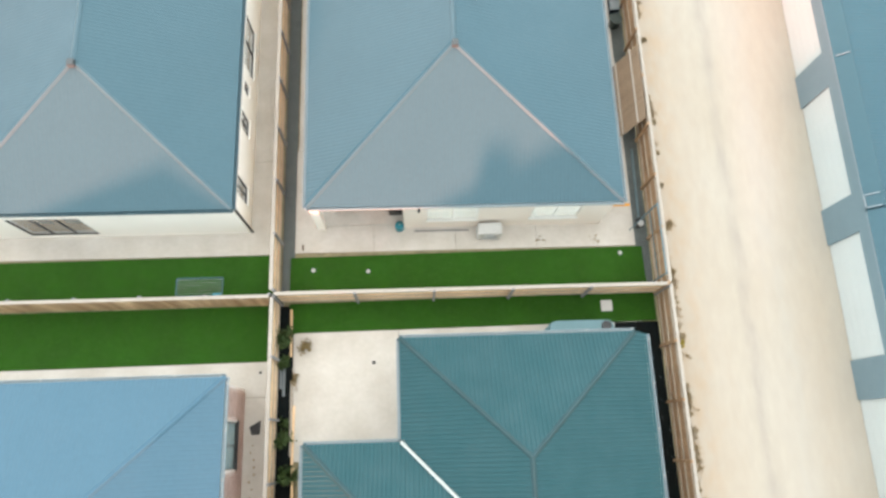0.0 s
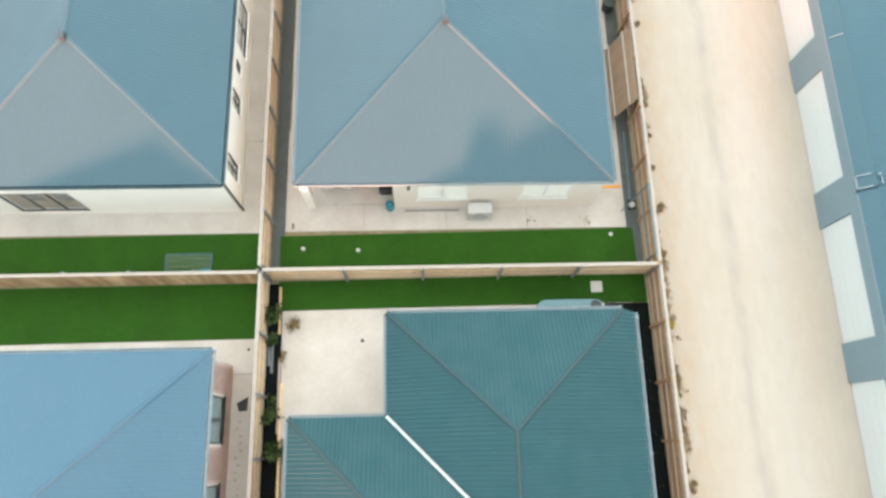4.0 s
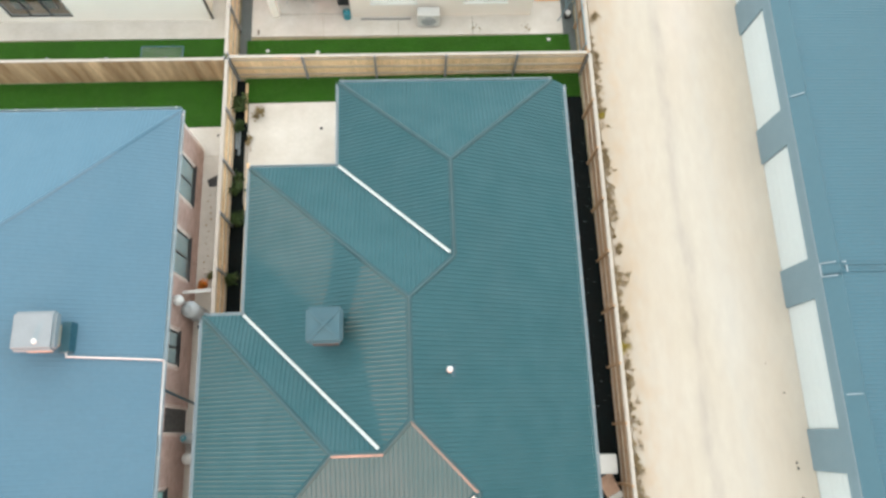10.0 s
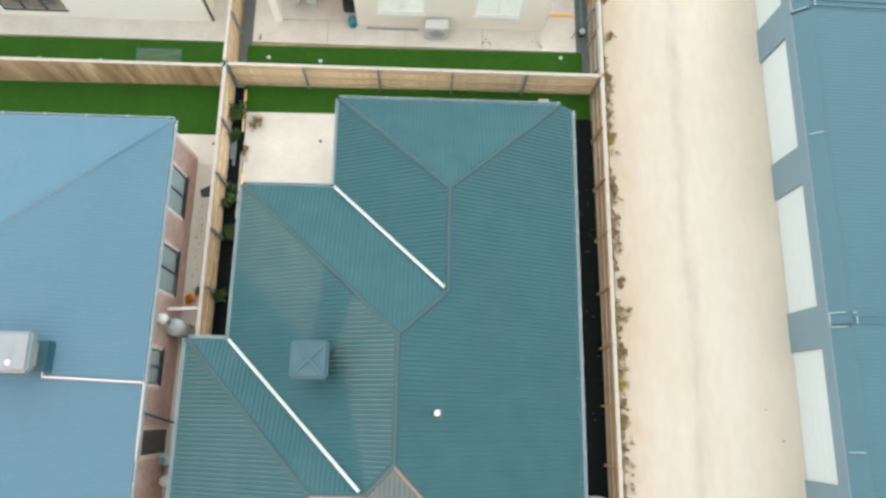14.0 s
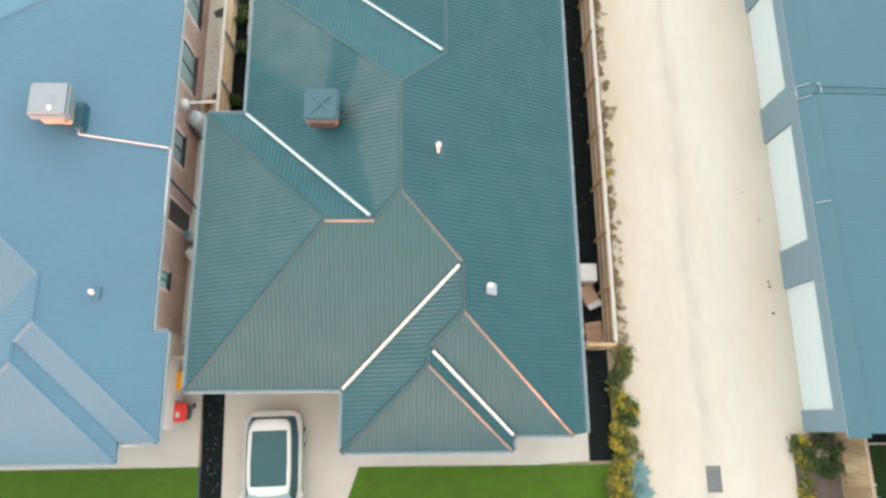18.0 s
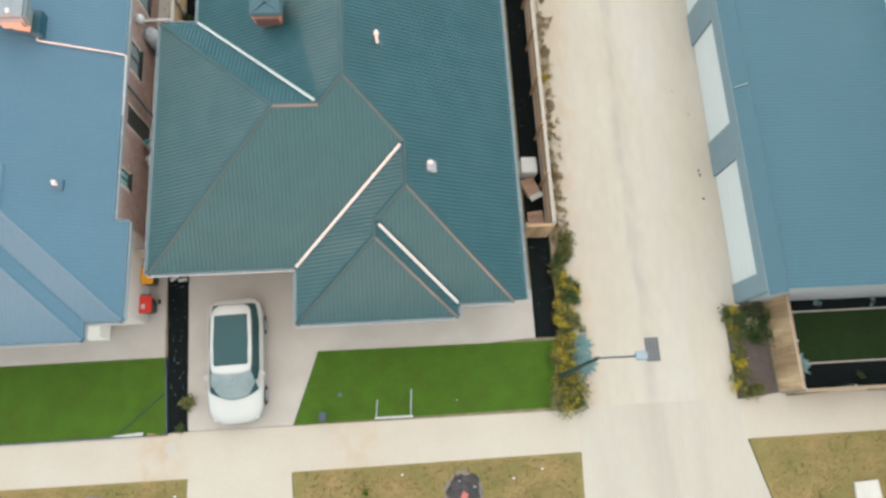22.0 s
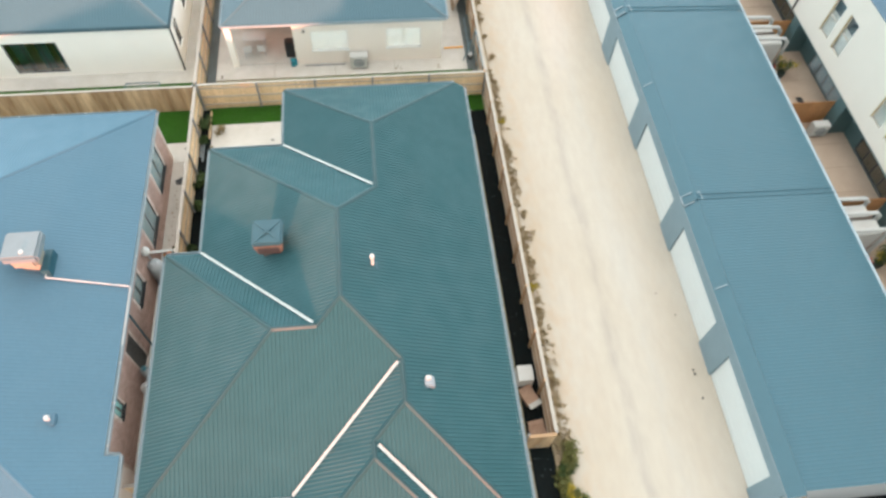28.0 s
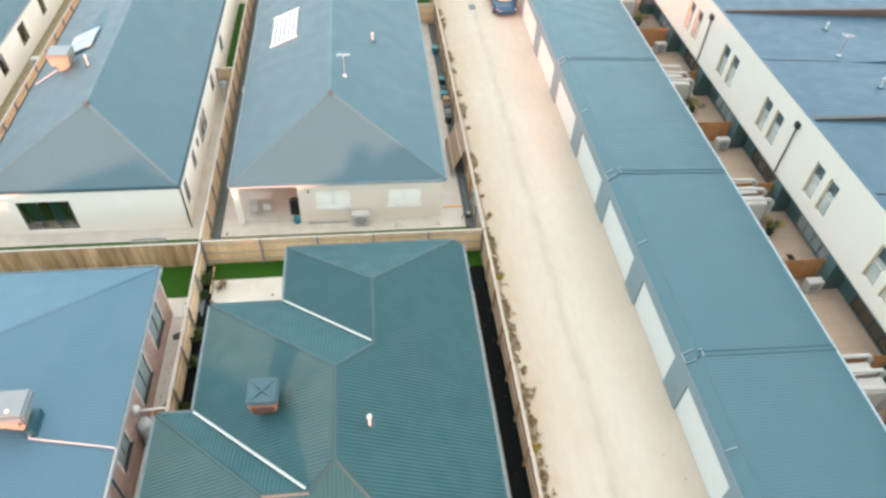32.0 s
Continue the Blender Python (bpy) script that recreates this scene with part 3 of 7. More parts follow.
part("joint_bed", slab([(10.95, -20.9), (18.36, -20.9), (18.36, 90.0), (10.95, 90.0)], -0.055, -0.005), CONC, lane)
footpath = empty("footpath", "cream concrete footpath along the street", "footpath", kind="structure")
xs = [-40, -30, -24, -18, -12, -5.15, -0.9, 2.2, 5.3, 8.2, 10.83]
for a, b in zip(xs, xs[1:]):
    part("slab", slab([(a + 0.003, -22.8), (b - 0.003, -22.8), (b - 0.003, -21.0), (a + 0.003, -21.06)], -0.06, 0.0), PATH_C, footpath)
part("joint_bed", slab([(-40, -22.84), (10.83, -22.84), (10.83, -21.0), (-40, -21.0)], -0.055, -0.004), PATH_C, footpath)
for a, b in ((17.75, 19.9), (19.9, 23.5), (23.5, 27), (27, 34), (34, 42)):
    part("slab", slab([(a + 0.003, -22.55), (b - 0.003, -22.5), (b - 0.003, -20.75), (a + 0.003, -20.95)], -0.06, 0.0), PATH_C, footpath)
part("joint_bed", slab([(17.7, -22.6), (42, -22.52), (42, -20.76), (17.7, -20.94)], -0.055, -0.004), PATH_C, footpath)
part("joint_bed", slab([(10.8, -22.7), (17.88, -22.7), (17.74, -20.88), (10.8, -20.88)], -0.056, -0.006), PATH_W, crossing)

drive = empty("driveway", "light exposed aggregate driveway and front path", "driveway", kind="structure")
part("slab", slab([(-5.35, -18.6), (-0.02, -18.6), (-0.02, -14.1), (-5.35, -14.1)], -0.06, 0.004), AGG, drive)
part("slab", slab([(-5.15, -20.98), (-0.95, -20.98), (-0.1, -18.62), (-5.32, -18.62)], -0.06, 0.004), AGG, drive)
part("slab", slab([(0.0, -17.98), (9.35, -17.92), (9.35, -15.8), (0.0, -15.8)], -0.06, 0.004), AGG, drive)
part("crossover", slab([(-5.2, -30.0), (-0.6, -30.0), (-1.0, -22.82), (-5.12, -22.82)], -0.06, 0.002), PATH_C, drive, "cream concrete crossover")
part("joint_bed", slab([(-5.2, -20.9), (-1.0, -20.9), (-0.1, -18.5), (9.3, -17.9), (9.3, -15.8), (-5.3, -14.2)], -0.055, -0.008), AGG, drive)
drive2 = empty("driveway", "light exposed aggregate paving in front of the brick house", "driveway", kind="structure")
part("slab", slab([(-20, -18.0), (-6.22, -17.95), (-6.3, -13.6), (-20, -13.6)], -0.06, 0.003), AGG, drive2)
part("slab", slab([(-20, -21.06), (-14.5, -21.06), (-14.0, -18.02), (-20, -18.02)], -0.06, 0.003), AGG, drive2)

thing("lawn", slab([(0.1, -18.02), (10.35, -18.05), (9.75, -20.85), (-0.9, -20.95)], -0.06, 0.03), TURF_F, "bright green front lawn, closely cut", "lawn", kind="structure")
thing("lawn", slab([(-14.0, -18.04), (-6.22, -17.95), (-6.0, -21.03), (-13.6, -21.06)], -0.06, 0.03), TURF_F, "bright green front lawn before the brick house", "lawn", kind="structure")
thing("lawn", slab([(-5.6, 7.45), (10.15, 7.6), (10.15, 6.32), (-5.45, 6.2)], -0.06, 0.03), TURF, "strip of green turf along the back fence", "lawn", kind="structure")
thing("lawn", slab([(-24, 7.3), (-6.1, 7.4), (-6.1, 5.05), (-24, 4.95)], -0.06, 0.03), TURF, "green back lawn behind the brick house", "lawn", kind="structure")
thing("lawn", slab([(-5.6, 7.6), (9.9, 7.75), (9.85, 9.65), (-5.6, 9.48)], -0.06, 0.03), TURF, "strip of green turf behind the taupe house", "lawn", kind="structure")
thing("lawn", slab([(-24, 7.5), (-6.1, 7.6), (-6.1, 9.62), (-24, 9.5)], -0.06, 0.03), TURF, "strip of dark green turf behind the white house", "lawn", kind="structure")
thing("verge", slab([(-60, -30), (-5.2, -30), (-5.1, -22.82), (-60, -22.9)], -0.06, 0.02), VERGE, "dry patchy grass verge", "grass", kind="structure")
thing("verge", slab([(-0.55, -30), (10.6, -30), (10.83, -22.7), (-0.95, -22.8)], -0.06, 0.02), VERGE, "dry patchy grass verge between the driveways", "grass", kind="structure")
thing("verge", slab([(19.85, -30), (60, -30), (60, -22.4), (17.95, -22.57)], -0.06, 0.02), VERGE, "dry patchy grass verge beyond the lane", "grass", kind="structure")

patio = empty("patio", "pale concrete patio slabs behind the green-roofed house", "patio", kind="structure")
part("slab", slab([(-5.4, 6.18), (-1.0, 6.22), (-1.0, 1.0), (-5.3, 1.0)], -0.06, 0.004), CONC_W, patio)
part("slab", slab([(-0.98, 6.22), (9.5, 6.3), (9.5, 4.6), (-0.98, 4.6)], -0.06, 0.004), CONC_W, patio)
patio2 = empty("patio", "pale concrete paving round the brick house", "patio", kind="structure")
part("slab", slab([(-24, 4.93), (-6.1, 5.03), (-6.1, 3.6), (-24, 3.6)], -0.06, 0.002), CONC_W, patio2)
part("slab", slab([(-7.6, 3.58), (-6.1, 3.58), (-6.1, -13.58), (-7.6, -13.58)], -0.06, 0.002), CONC_W, patio2)
patio3 = empty("patio", "pale concrete paving round the taupe house", "patio", kind="structure")
for a, b in ((-5.6, -2.0), (-2.0, 1.6), (1.6, 5.2), (5.2, 9.8)):
    part("slab", slab([(a + 0.01, 9.7), (b - 0.01, 9.7), (b - 0.01, 14.5), (a + 0.01, 14.5)], -0.06, 0.003), CONC_W, patio3)
part("slab", slab([(8.0, 14.52), (9.6, 14.52), (9.6, 50), (8.0, 50)], -0.06, 0.003), CONC_W, patio3)
part("slab", slab([(-5.35, 14.52), (-4.0, 14.52), (-4.0, 50), (-5.35, 50)], -0.06, 0.003), CONC_W, patio3)
patio4 = empty("patio", "pale concrete paving round the white house", "patio", kind="structure")
part("slab", slab([(-24, 9.65), (-6.1, 9.65), (-6.1, 14), (-24, 14)], -0.06, 0.003), CONC_W, patio4)
part("slab", slab([(-7.6, 14.02), (-6.1, 14.02), (-6.1, 50), (-7.6, 50)], -0.06, 0.003), CONC_W, patio4)

thing("garden_bed", slab([(8.3, 6.28), (10.2, 6.28), (10.4, -17.9), (9.38, -17.9), (9.38, 4.5), (8.3, 4.5)], -0.06, 0.01), SOIL, "narrow side bed of black mulch", "garden bed", kind="structure")
thing("garden_bed", slab([(-6.25, -14.4), (-5.37, -14.4), (-5.17, -20.98), (-5.97, -21.02)], -0.06, 0.02), SOIL, "black mulch strip beside the driveway", "garden bed", kind="structure")
thing("garden_bed", slab([(-6.0, 7.35), (-5.42, 7.35), (-5.3, -4.4), (-6.0, -4.4)], -0.06, 0.012), SOIL, "narrow bed of black mulch along the side fence", "garden bed", kind="structure")
thing("garden_bed", slab([(10.42, -20.88), (10.93, -20.88), (10.93, 60), (10.42, 60)], -0.06, 0.004), DIRT, "bare soil strip between lane and fence", "garden bed", kind="structure")

# out-of-view wall added to hold the low sun off lane, doors and townhouses
thing("wall_south", slab_wall([(-75, 9.0), (-30, 9.0), (-29, 6.4), (2.2, 6.4), (3.4, 10.5), (11.5, 10.5), (12.5, 15.0), (75, 15.0)], -46.3, -46.0), RENDER_T, "unseen stepped wall added to block the low sun", "wall", kind="structure")

# ---- the green-roofed house ----
house = empty("house", "single-storey house with dark green ribbed steel roof", "house", at=(1.5, -6, 0))
Z = 3.212
N1, W1 = plane_y(5.406, Z, 0.474, -1), plane_x(-0.88, Z, 0.473, 1)
N2, W2 = plane_y(1.651, Z, 0.474, -1), plane_x(-4.395, Z, 0.454, 1)
N3, W3 = plane_y(-4.319, Z, 0.471, -1), plane_x(-5.917, Z, 0.470, 1)
S1, W4 = plane_y(-15.143, Z, 0.425, 1), plane_x(-0.274, Z, 0.423, 1)
S2, S3 = plane_y(-16.826, Z, 0.430, 1), plane_y(-17.346, Z, 0.438, 1)
E1, E2 = plane_x(8.1, Z, 0.458, -1), plane_x(5.878, Z, 0.431, -1)
A, B, C, D = meet(N1, W1, E1), meet(W1, N2, E1), meet(N2, W2, E1), meet(W2, S1, E1)
F, G, HH, I = meet(S1, W4, E1), meet(W4, S2, E1), meet(W4, S2, E2), meet(W4, S3, E2)
J, KK = meet(W2, N3, S1), meet(N3, W3, S1)
ne, nw1, v1b, nw2, v2b, nw3 = (8.1, 5.406, Z), (-0.88, 5.406, Z), (-0.88, 1.651, Z), (-4.395, 1.651, Z), (-4.395, -4.319, Z), (-5.917, -4.319, Z)
sw3, v3b, sw4, se3, v4b, se = (-5.917, -15.143, Z), (-0.274, -15.143, Z), (-0.274, -17.346, Z), (5.878, -17.346, Z), (5.878, -16.826, Z), (8.1, -16.826, Z)
ze = Z - 0.458 * 0.5
dne, dse = (8.6, 5.31, ze), (8.6, -16.76, ze)
roof(house,
     [(N1, [ne, nw1, A]), (W1, [nw1, v1b, B, A]), (N2, [v1b, nw2, C, B]), (W2, [nw2, v2b, J, D, C]), (N3, [v2b, nw3, KK, J]), (W3, [nw3, sw3, KK]),
      (S1, [sw3, v3b, F, D, J, KK]), (W4, [v3b, sw4, I, HH, G, F]), (S3, [sw4, se3, I]), (E2, [se3, v4b, HH, I]), (S2, [v4b, se, G, HH]), (E1, [dse, dne, ne, A, B, C, D, F, G, se])],
     [(ne, A), (nw1, A), (A, B), (B, C), (nw2, C), (C, D), (nw3, KK), (sw3, KK), (KK, J), (J, D), (D, F), (F, G), (G, se), (G, HH), (HH, I), (sw4, I), (se3, I)],
     [(v1b, B), (v2b, J), (v3b, F), (v4b, HH)],
     [(nw1, ne, (0, 1)), (dne, dse, (1, 0)), (v4b, se, (0, -1)), (se3, v4b, (1, 0)), (sw4, se3, (0, -1)), (v3b, sw4, (-1, 0)), (sw3, v3b, (0, -1)), (nw3, sw3, (-1, 0)), (nw3, v2b, (0, 1)), (nw2, v2b, (-1, 0)), (nw2, v1b, (0, 1)), (nw1, v1b, (-1, 0))],
     ROOF_GREEN, ROOF_CAP, VALLEY, GUTTER, 0.16, rib=0.026)
for w in wall_ring([(-0.6, 5.0), (8.15, 5.0), (8.15, -16.1), (5.5, -16.1), (5.5, -16.7), (0.1, -16.7), (0.1, -14.2), (-5.55, -14.2), (-5.55, -4.7), (-4.0, -4.7), (-4.0, 1.2), (-0.6, 1.2)], 0, 3.0):
    part("wall", w, RENDER_T, house)
part("soffit", slab([(-0.9, 5.3), (8.5, 5.3), (8.5, -16.65), (5.8, -16.65), (5.8, -17.25), (-0.25, -17.25), (-0.25, -15.1), (-5.9, -15.1), (-5.9, -4.35), (-4.35, -4.35), (-4.35, 1.55), (-0.9, 1.55)], 3.0, 3.03), FRAME_W, house)

# ---- the brick house ----
brick_house = empty("house", "brick house with pale blue steel roof", "house", at=(-12, -6, 0))
k, z = 0.36, 3.5
bE, bN, bW, bS1 = plane_x(-7.18, z, k, -1), plane_y(4.13, z, k, -1), plane_x(-19.0, z, k, 1), plane_y(-14.74, z, k, 1)
zz = z - k * 0.5
bW4, bS2, bS3, bE2 = plane_x(-14.85, zz, k, 1), plane_y(-16.9, zz, k, 1), plane_y(-17.57, zz, k, 1), plane_x(-8.08, zz, k, -1)
ra, rb = meet(bN, bW, bE), meet(bS1, bW, bE)
rf, rg, rh, ri = meet(bS1, bW4, bE), meet(bW4, bS2, bE), meet(bW4, bS2, bE2), meet(bW4, bS3, bE2)
b_ne, b_nw, b_sw, b_v3, b_sw4, b_se3, b_v4 = (-7.18, 4.13, z), (-19.0, 4.13, z), (-19.0, -14.74, z), (-14.35, -14.74, z), (-14.85, -17.57, zz), (-8.08, -17.57, zz), (-8.08, -16.9, zz)
e_a, e_b, e_c = (-7.18, -13.06, z), (-6.68, -13.06, zz), (-6.68, -16.9, zz)
roof(brick_house,
     [(bN, [b_ne, b_nw, ra]), (bW, [b_nw, b_sw, rb, ra]), (bS1, [b_sw, b_v3, rf, rb]), (bW4, [b_v3, b_sw4, ri, rh, rg, rf]), (bS3, [b_sw4, b_se3, ri]), (bE2, [b_se3, b_v4, rh, ri]),
      (bS2, [b_v4, e_c, rg, rh]), (bE, [e_c, e_b, e_a, b_ne, ra, rb, rf, rg])],
     [(b_ne, ra), (b_nw, ra), (ra, rb), (b_sw, rb), (rb, rf), (rf, rg), (rg, e_c), (rg, rh), (rh, ri), (b_sw4, ri), (b_se3, ri)],
     [],
     [(b_nw, b_ne, (0, 1)), (b_ne, e_a, (1, 0)), (e_a, e_b, (0, 1)), (e_b, e_c, (1, 0)), (b_v4, e_c, (0, -1)), (b_se3, b_v4, (1, 0)), (b_sw4, b_se3, (0, -1)), (b_v3, b_sw4, (-1, 0)), (b_sw, b_v3, (0, -1))],
     ROOF_BLUE, ROOF_BLUE, ROOF_BLUE, GUTTER, 0.16, rib=0.008)
BWIN = [(0.85, 2.6, 1.05, 2.9), (-2.4, -0.62, 1.05, 2.85), (-5.95, -4.65, 1.6, 2.65), (-8.5, -7.6, 0.05, 2.55), (-11.2, -10.55, 1.9, 2.8)]
for w in wall_ring([(-18.6, 3.85), (-7.42, 3.85), (-7.42, -13.2), (-7.1, -13.2), (-7.1, -16.4), (-18.6, -16.4)], 0, 3.2, holes={1: BWIN}):
    part("wall", w, MORTAR, brick_house, "reddish brick wall")
for i, (u0, u1, w0, w1) in enumerate(BWIN):
    if i == 3:
        part("side_door", bx(-7.42, -7.36, u0, u1, w0, w1), FRAME_D, brick_house, "dark side door")
    else:
        # added teal backing paints the reflection seen in the larger panes
        window(brick_house, "y", -7.42, 1, u0, u1, w0, w1, FRAME_D, 2, FROSTED if i == 4 else TEAL_REFLECT, FRAME_D, horizontal=False)
part("floor", bx(-18.4, -7.55, -16, 3.7, 0.0, 0.05), CONC_W, brick_house)
# brick courses, a little proud of the mortar: nearest ones single, the rest joined
brick_mesh = mesh_of("brick", bx(0.0, 0.015, -0.109, 0.109, 0.0, 0.068), BRICK)
rest = bmesh.new()
count = 0
wall_obj = [o for o in brick_house.children if o.name.startswith("wall")][1]
for c in range(38):
    zc = 0.01 + c * 0.086
    for j in range(70):
        yc = 3.85 - 0.12 - j * 0.238 - (0.119 if c % 2 else 0)
        if yc < -12.75 or any(u0 - 0.11 < yc < u1 + 0.11 and w0 - 0.08 < zc < w1 + 0.01 for u0, u1, w0, w1 in BWIN):
            continue
        if c >= 20 and yc > -0.7 and count < 290:
            o = new("brick", brick_mesh)
            o.parent = wall_obj
            o.location = (-7.32, yc, zc)
            count += 1
        else:
            box(rest, -7.32, -7.305, yc - 0.109, yc + 0.109, zc, zc + 0.068)
tagged(part("bricks", rest, BRICK_J, wall_obj), kind="stuff")

# ---- the taupe house to the north ----
north_house = empty("house", "taupe rendered house with grey steel roof", "house", at=(1.5, 25, 0))
z = 3.15
k = 0.454
nS, nW, nE, nN = plane_y(10.68, z, k, 1), plane_x(-4.5, z, 0.432, 1), plane_x(8.3, z, 0.381, -1), plane_y(48.0, z, k, -1)
ap, bp_ = meet(nS, nW, nE), meet(nN, nW, nE)
c1, c2, c3, c4 = (-4.5, 10.68, z), (8.3, 10.68, z), (8.3, 48.0, z), (-4.5, 48.0, z)
roof(north_house, [(nS, [c1, c2, ap]), (nE, [c2, c3, bp_, ap]), (nN, [c3, c4, bp_]), (nW, [c4, c1, ap, bp_])], [(c1, ap), (c2, ap), (ap, bp_), (c3, bp_), (c4, bp_)], [],
     [(c1, c2, (0, -1)), (c2, c3, (1, 0)), (c4, c1, (-1, 0))], ROOF_GREY, CAP_L, VALLEY, GUTTER, 0.16, rib=0.007)
for w in wall_ring([(-0.55, 10.85), (7.95, 10.85), (7.95, 47.6), (-4.15, 47.6), (-4.15, 14.2), (-0.55, 14.2)], 0, 3.0, holes={0: [(0.35, 2.5, 1.05, 2.45), (4.75, 6.8, 1.05, 2.45)]}):
    part("wall", w, RENDER_T, north_house)
for u0, u1 in ((0.35, 2.5), (4.75, 6.8)):
    window(north_house, "x", 10.85, -1, u0, u1, 1.05, 2.45, FRAME_W, 2, BLIND, FRAME_W)
part("ridge_end", bx(1.4, 1.66, 16.15, 16.45, 5.72, 5.93, 0.03), LAMPP, north_house, "dark ridge end cap")
part("floor", bx(-4.1, 7.9, 10.9, 47.5, 0.0, 0.05), CONC_W, north_house)
part("soffit", slab([(-4.4, 10.78), (8.2, 10.78), (8.2, 47.9), (-4.4, 47.9)], 3.0, 3.03), FRAME_W, north_house)
part("column", bx(-4.45, -4.1, 10.75, 11.1, 0, 3.0), RENDER_W, north_house)

# ---- the white house ----
WIN_E = [(11.6, 12.4, 1.0, 2.6), (14.6, 15.4, 1.3, 2.5), (16.4, 16.9, 1.6, 2.3), (17.6, 20.0, 1.0, 2.5), (23.5, 24.4, 1.2, 2.5), (29.0, 30.0, 1.2, 2.5)]
white_house = empty("house", "white rendered house with grey steel roof", "house", at=(-13, 25, 0))
z, k = 3.4, 0.45
wS, wE, wW, wN = plane_y(10.6, z, k, 1), plane_x(-7.3, z, 0.42, -1), plane_x(-18.4, z, 0.42, 1), plane_y(48.0, z, k, -1)
ap, bp_ = meet(wS, wW, wE), meet(wN, wW, wE)
c1, c2, c3, c4 = (-18.4, 10.6, z), (-7.3, 10.6, z), (-7.3, 48.0, z), (-18.4, 48.0, z)
roof(white_house, [(wS, [c1, c2, ap]), (wE, [c2, c3, bp_, ap]), (wN, [c3, c4, bp_]), (wW, [c4, c1, ap, bp_])], [(c1, ap), (c2, ap), (ap, bp_), (c3, bp_), (c4, bp_)], [],
     [(c1, c2, (0, -1)), (c2, c3, (1, 0)), (c4, c1, (-1, 0))], ROOF_GREY, CAP_L, VALLEY, ROOF_GREY, 0.16, rib=0.007)
for w in wall_ring([(-18.2, 10.75), (-7.45, 10.75), (-7.45, 47.6), (-18.2, 47.6)], 0, 3.25, holes={0: [(-16.55, -13.65, 0.35, 2.5)], 1: WIN_E}):
    part("wall", w, RENDER_W, white_house)
window(white_house, "x", 10.75, -1, -16.55, -13.65, 0.35, 2.5, FRAME_D, 3)
for u0, u1, w0, w1 in WIN_E:
    w = window(white_house, "y", -7.45, 1, u0, u1, w0, w1, FRAME_D, 2, sill=RENDER_W)
    part("blind", bx(-7.428, -7.416, u0 + 0.04, u1 - 0.04, w0 + 0.5 * (w1 - w0), w1 - 0.04), BLIND, w, "half-drawn white blind")
part("ridge_end", bx(-12.98, -12.7, 15.5, 15.8, 5.7, 5.91, 0.03), LAMPP, white_house, "dark ridge end cap")
part("floor", bx(-18.1, -7.6, 10.9, 47.5, 0.0, 0.05), PINE, white_house, "orange timber floor")
# pleated curtains whose teal stands in for reflections on the glass
for cx0, cx1 in ((-16.5, -15.7), (-15.2, -14.5), (-14.2, -13.7)):
    bm = bmesh.new()
    n = int((cx1 - cx0) / 0.08)
    rows = [[bm.verts.new((cx0 + j * (cx1 - cx0) / n, 11.25 + (0.05 if j % 2 else 0), z_)) for j in range(n + 1)] for z_ in (0.06, 2.5)]
    for j in range(n):
        bm.faces.new((rows[0][j], rows[0][j + 1], rows[1][j + 1], rows[1][j]))
    part("curtain", bm, TEAL_REFLECT, white_house, "curtain behind the glass, teal reflection put into its colour")

# ---- fences ----
def fence(axis, at, a, b, h, label, face, material=PINE, posts=2.4, singles=True, z0=0.0, post_m=None, cap_m=None):
    """Paling fence along an axis. face: the side (+1 or -1) that carries posts and rails."""
    f_ = empty("fence", label, "fence", at=((a + b) / 2, at, 0) if axis == "x" else (at, (a + b) / 2, 0))

    def put(name, u0, u1, v0, v1, z0_, z1_, m, own=None):
        bm = bx(u0, u1, v0, v1, z0_, z1_) if axis == "x" else bx(v0, v1, u0, u1, z0_, z1_)
        return part(name, bm, m, f_)
    L = b - a
    n = int(L / 0.16)
    if singles and n <= 300:
        me = mesh_of("paling", bx(-0.077, 0.077, -0.008, 0.008, 0, h), material) if axis == "x" else mesh_of("paling", bx(-0.008, 0.008, -0.077, 0.077, 0, h), material)
        for i in range(n):
            u = a + (i + 0.5) * L / n
            o = new("paling", me)
            lean = random.uniform(-0.006, 0.006)
            p = (u, at + lean, z0 + random.uniform(-0.012, 0.012))
            o.parent, o.matrix_parent_inverse = f_, f_.matrix_basis.inverted()
            o.location = p if axis == "x" else (p[1], p[0], p[2])
    else:
        bm = bmesh.new()
        for i in range(n):
            u, d = a + (i + 0.5) * L / n, random.uniform(-0.006, 0.006)
            hh = h + random.uniform(-0.012, 0.012)
            (box(bm, u - 0.077, u + 0.077, at - 0.008 + d, at + 0.008 + d, z0, hh) if axis == "x" else box(bm, at - 0.008 + d, at + 0.008 + d, u - 0.077, u + 0.077, z0, hh))
        tagged(part("palings", bm, material, f_), kind="stuff")
    s = face
    for zz_ in (0.3, h / 2, h - 0.25):
        put("rail", a, b, at + s * 0.012, at + s * 0.055, zz_ - 0.045, zz_ + 0.045, RAIL_W)
    put("capping", a, b, at - 0.05, at + 0.085 if s > 0 else at + 0.05, h + 0.015, h + 0.05, cap_m or PINE_CAP) if s > 0 else put("capping", a, b, at - 0.085, at + 0.05, h + 0.015, h + 0.05, cap_m or PINE_CAP)
    m = max(1, round(L / posts))
    for i in range(m + 1):
        u = a + i * L / m
        put("post", u - 0.05, u + 0.05, at + s * 0.056, at + s * 0.15, z0, h + 0.07, post_m or POST)
    return f_


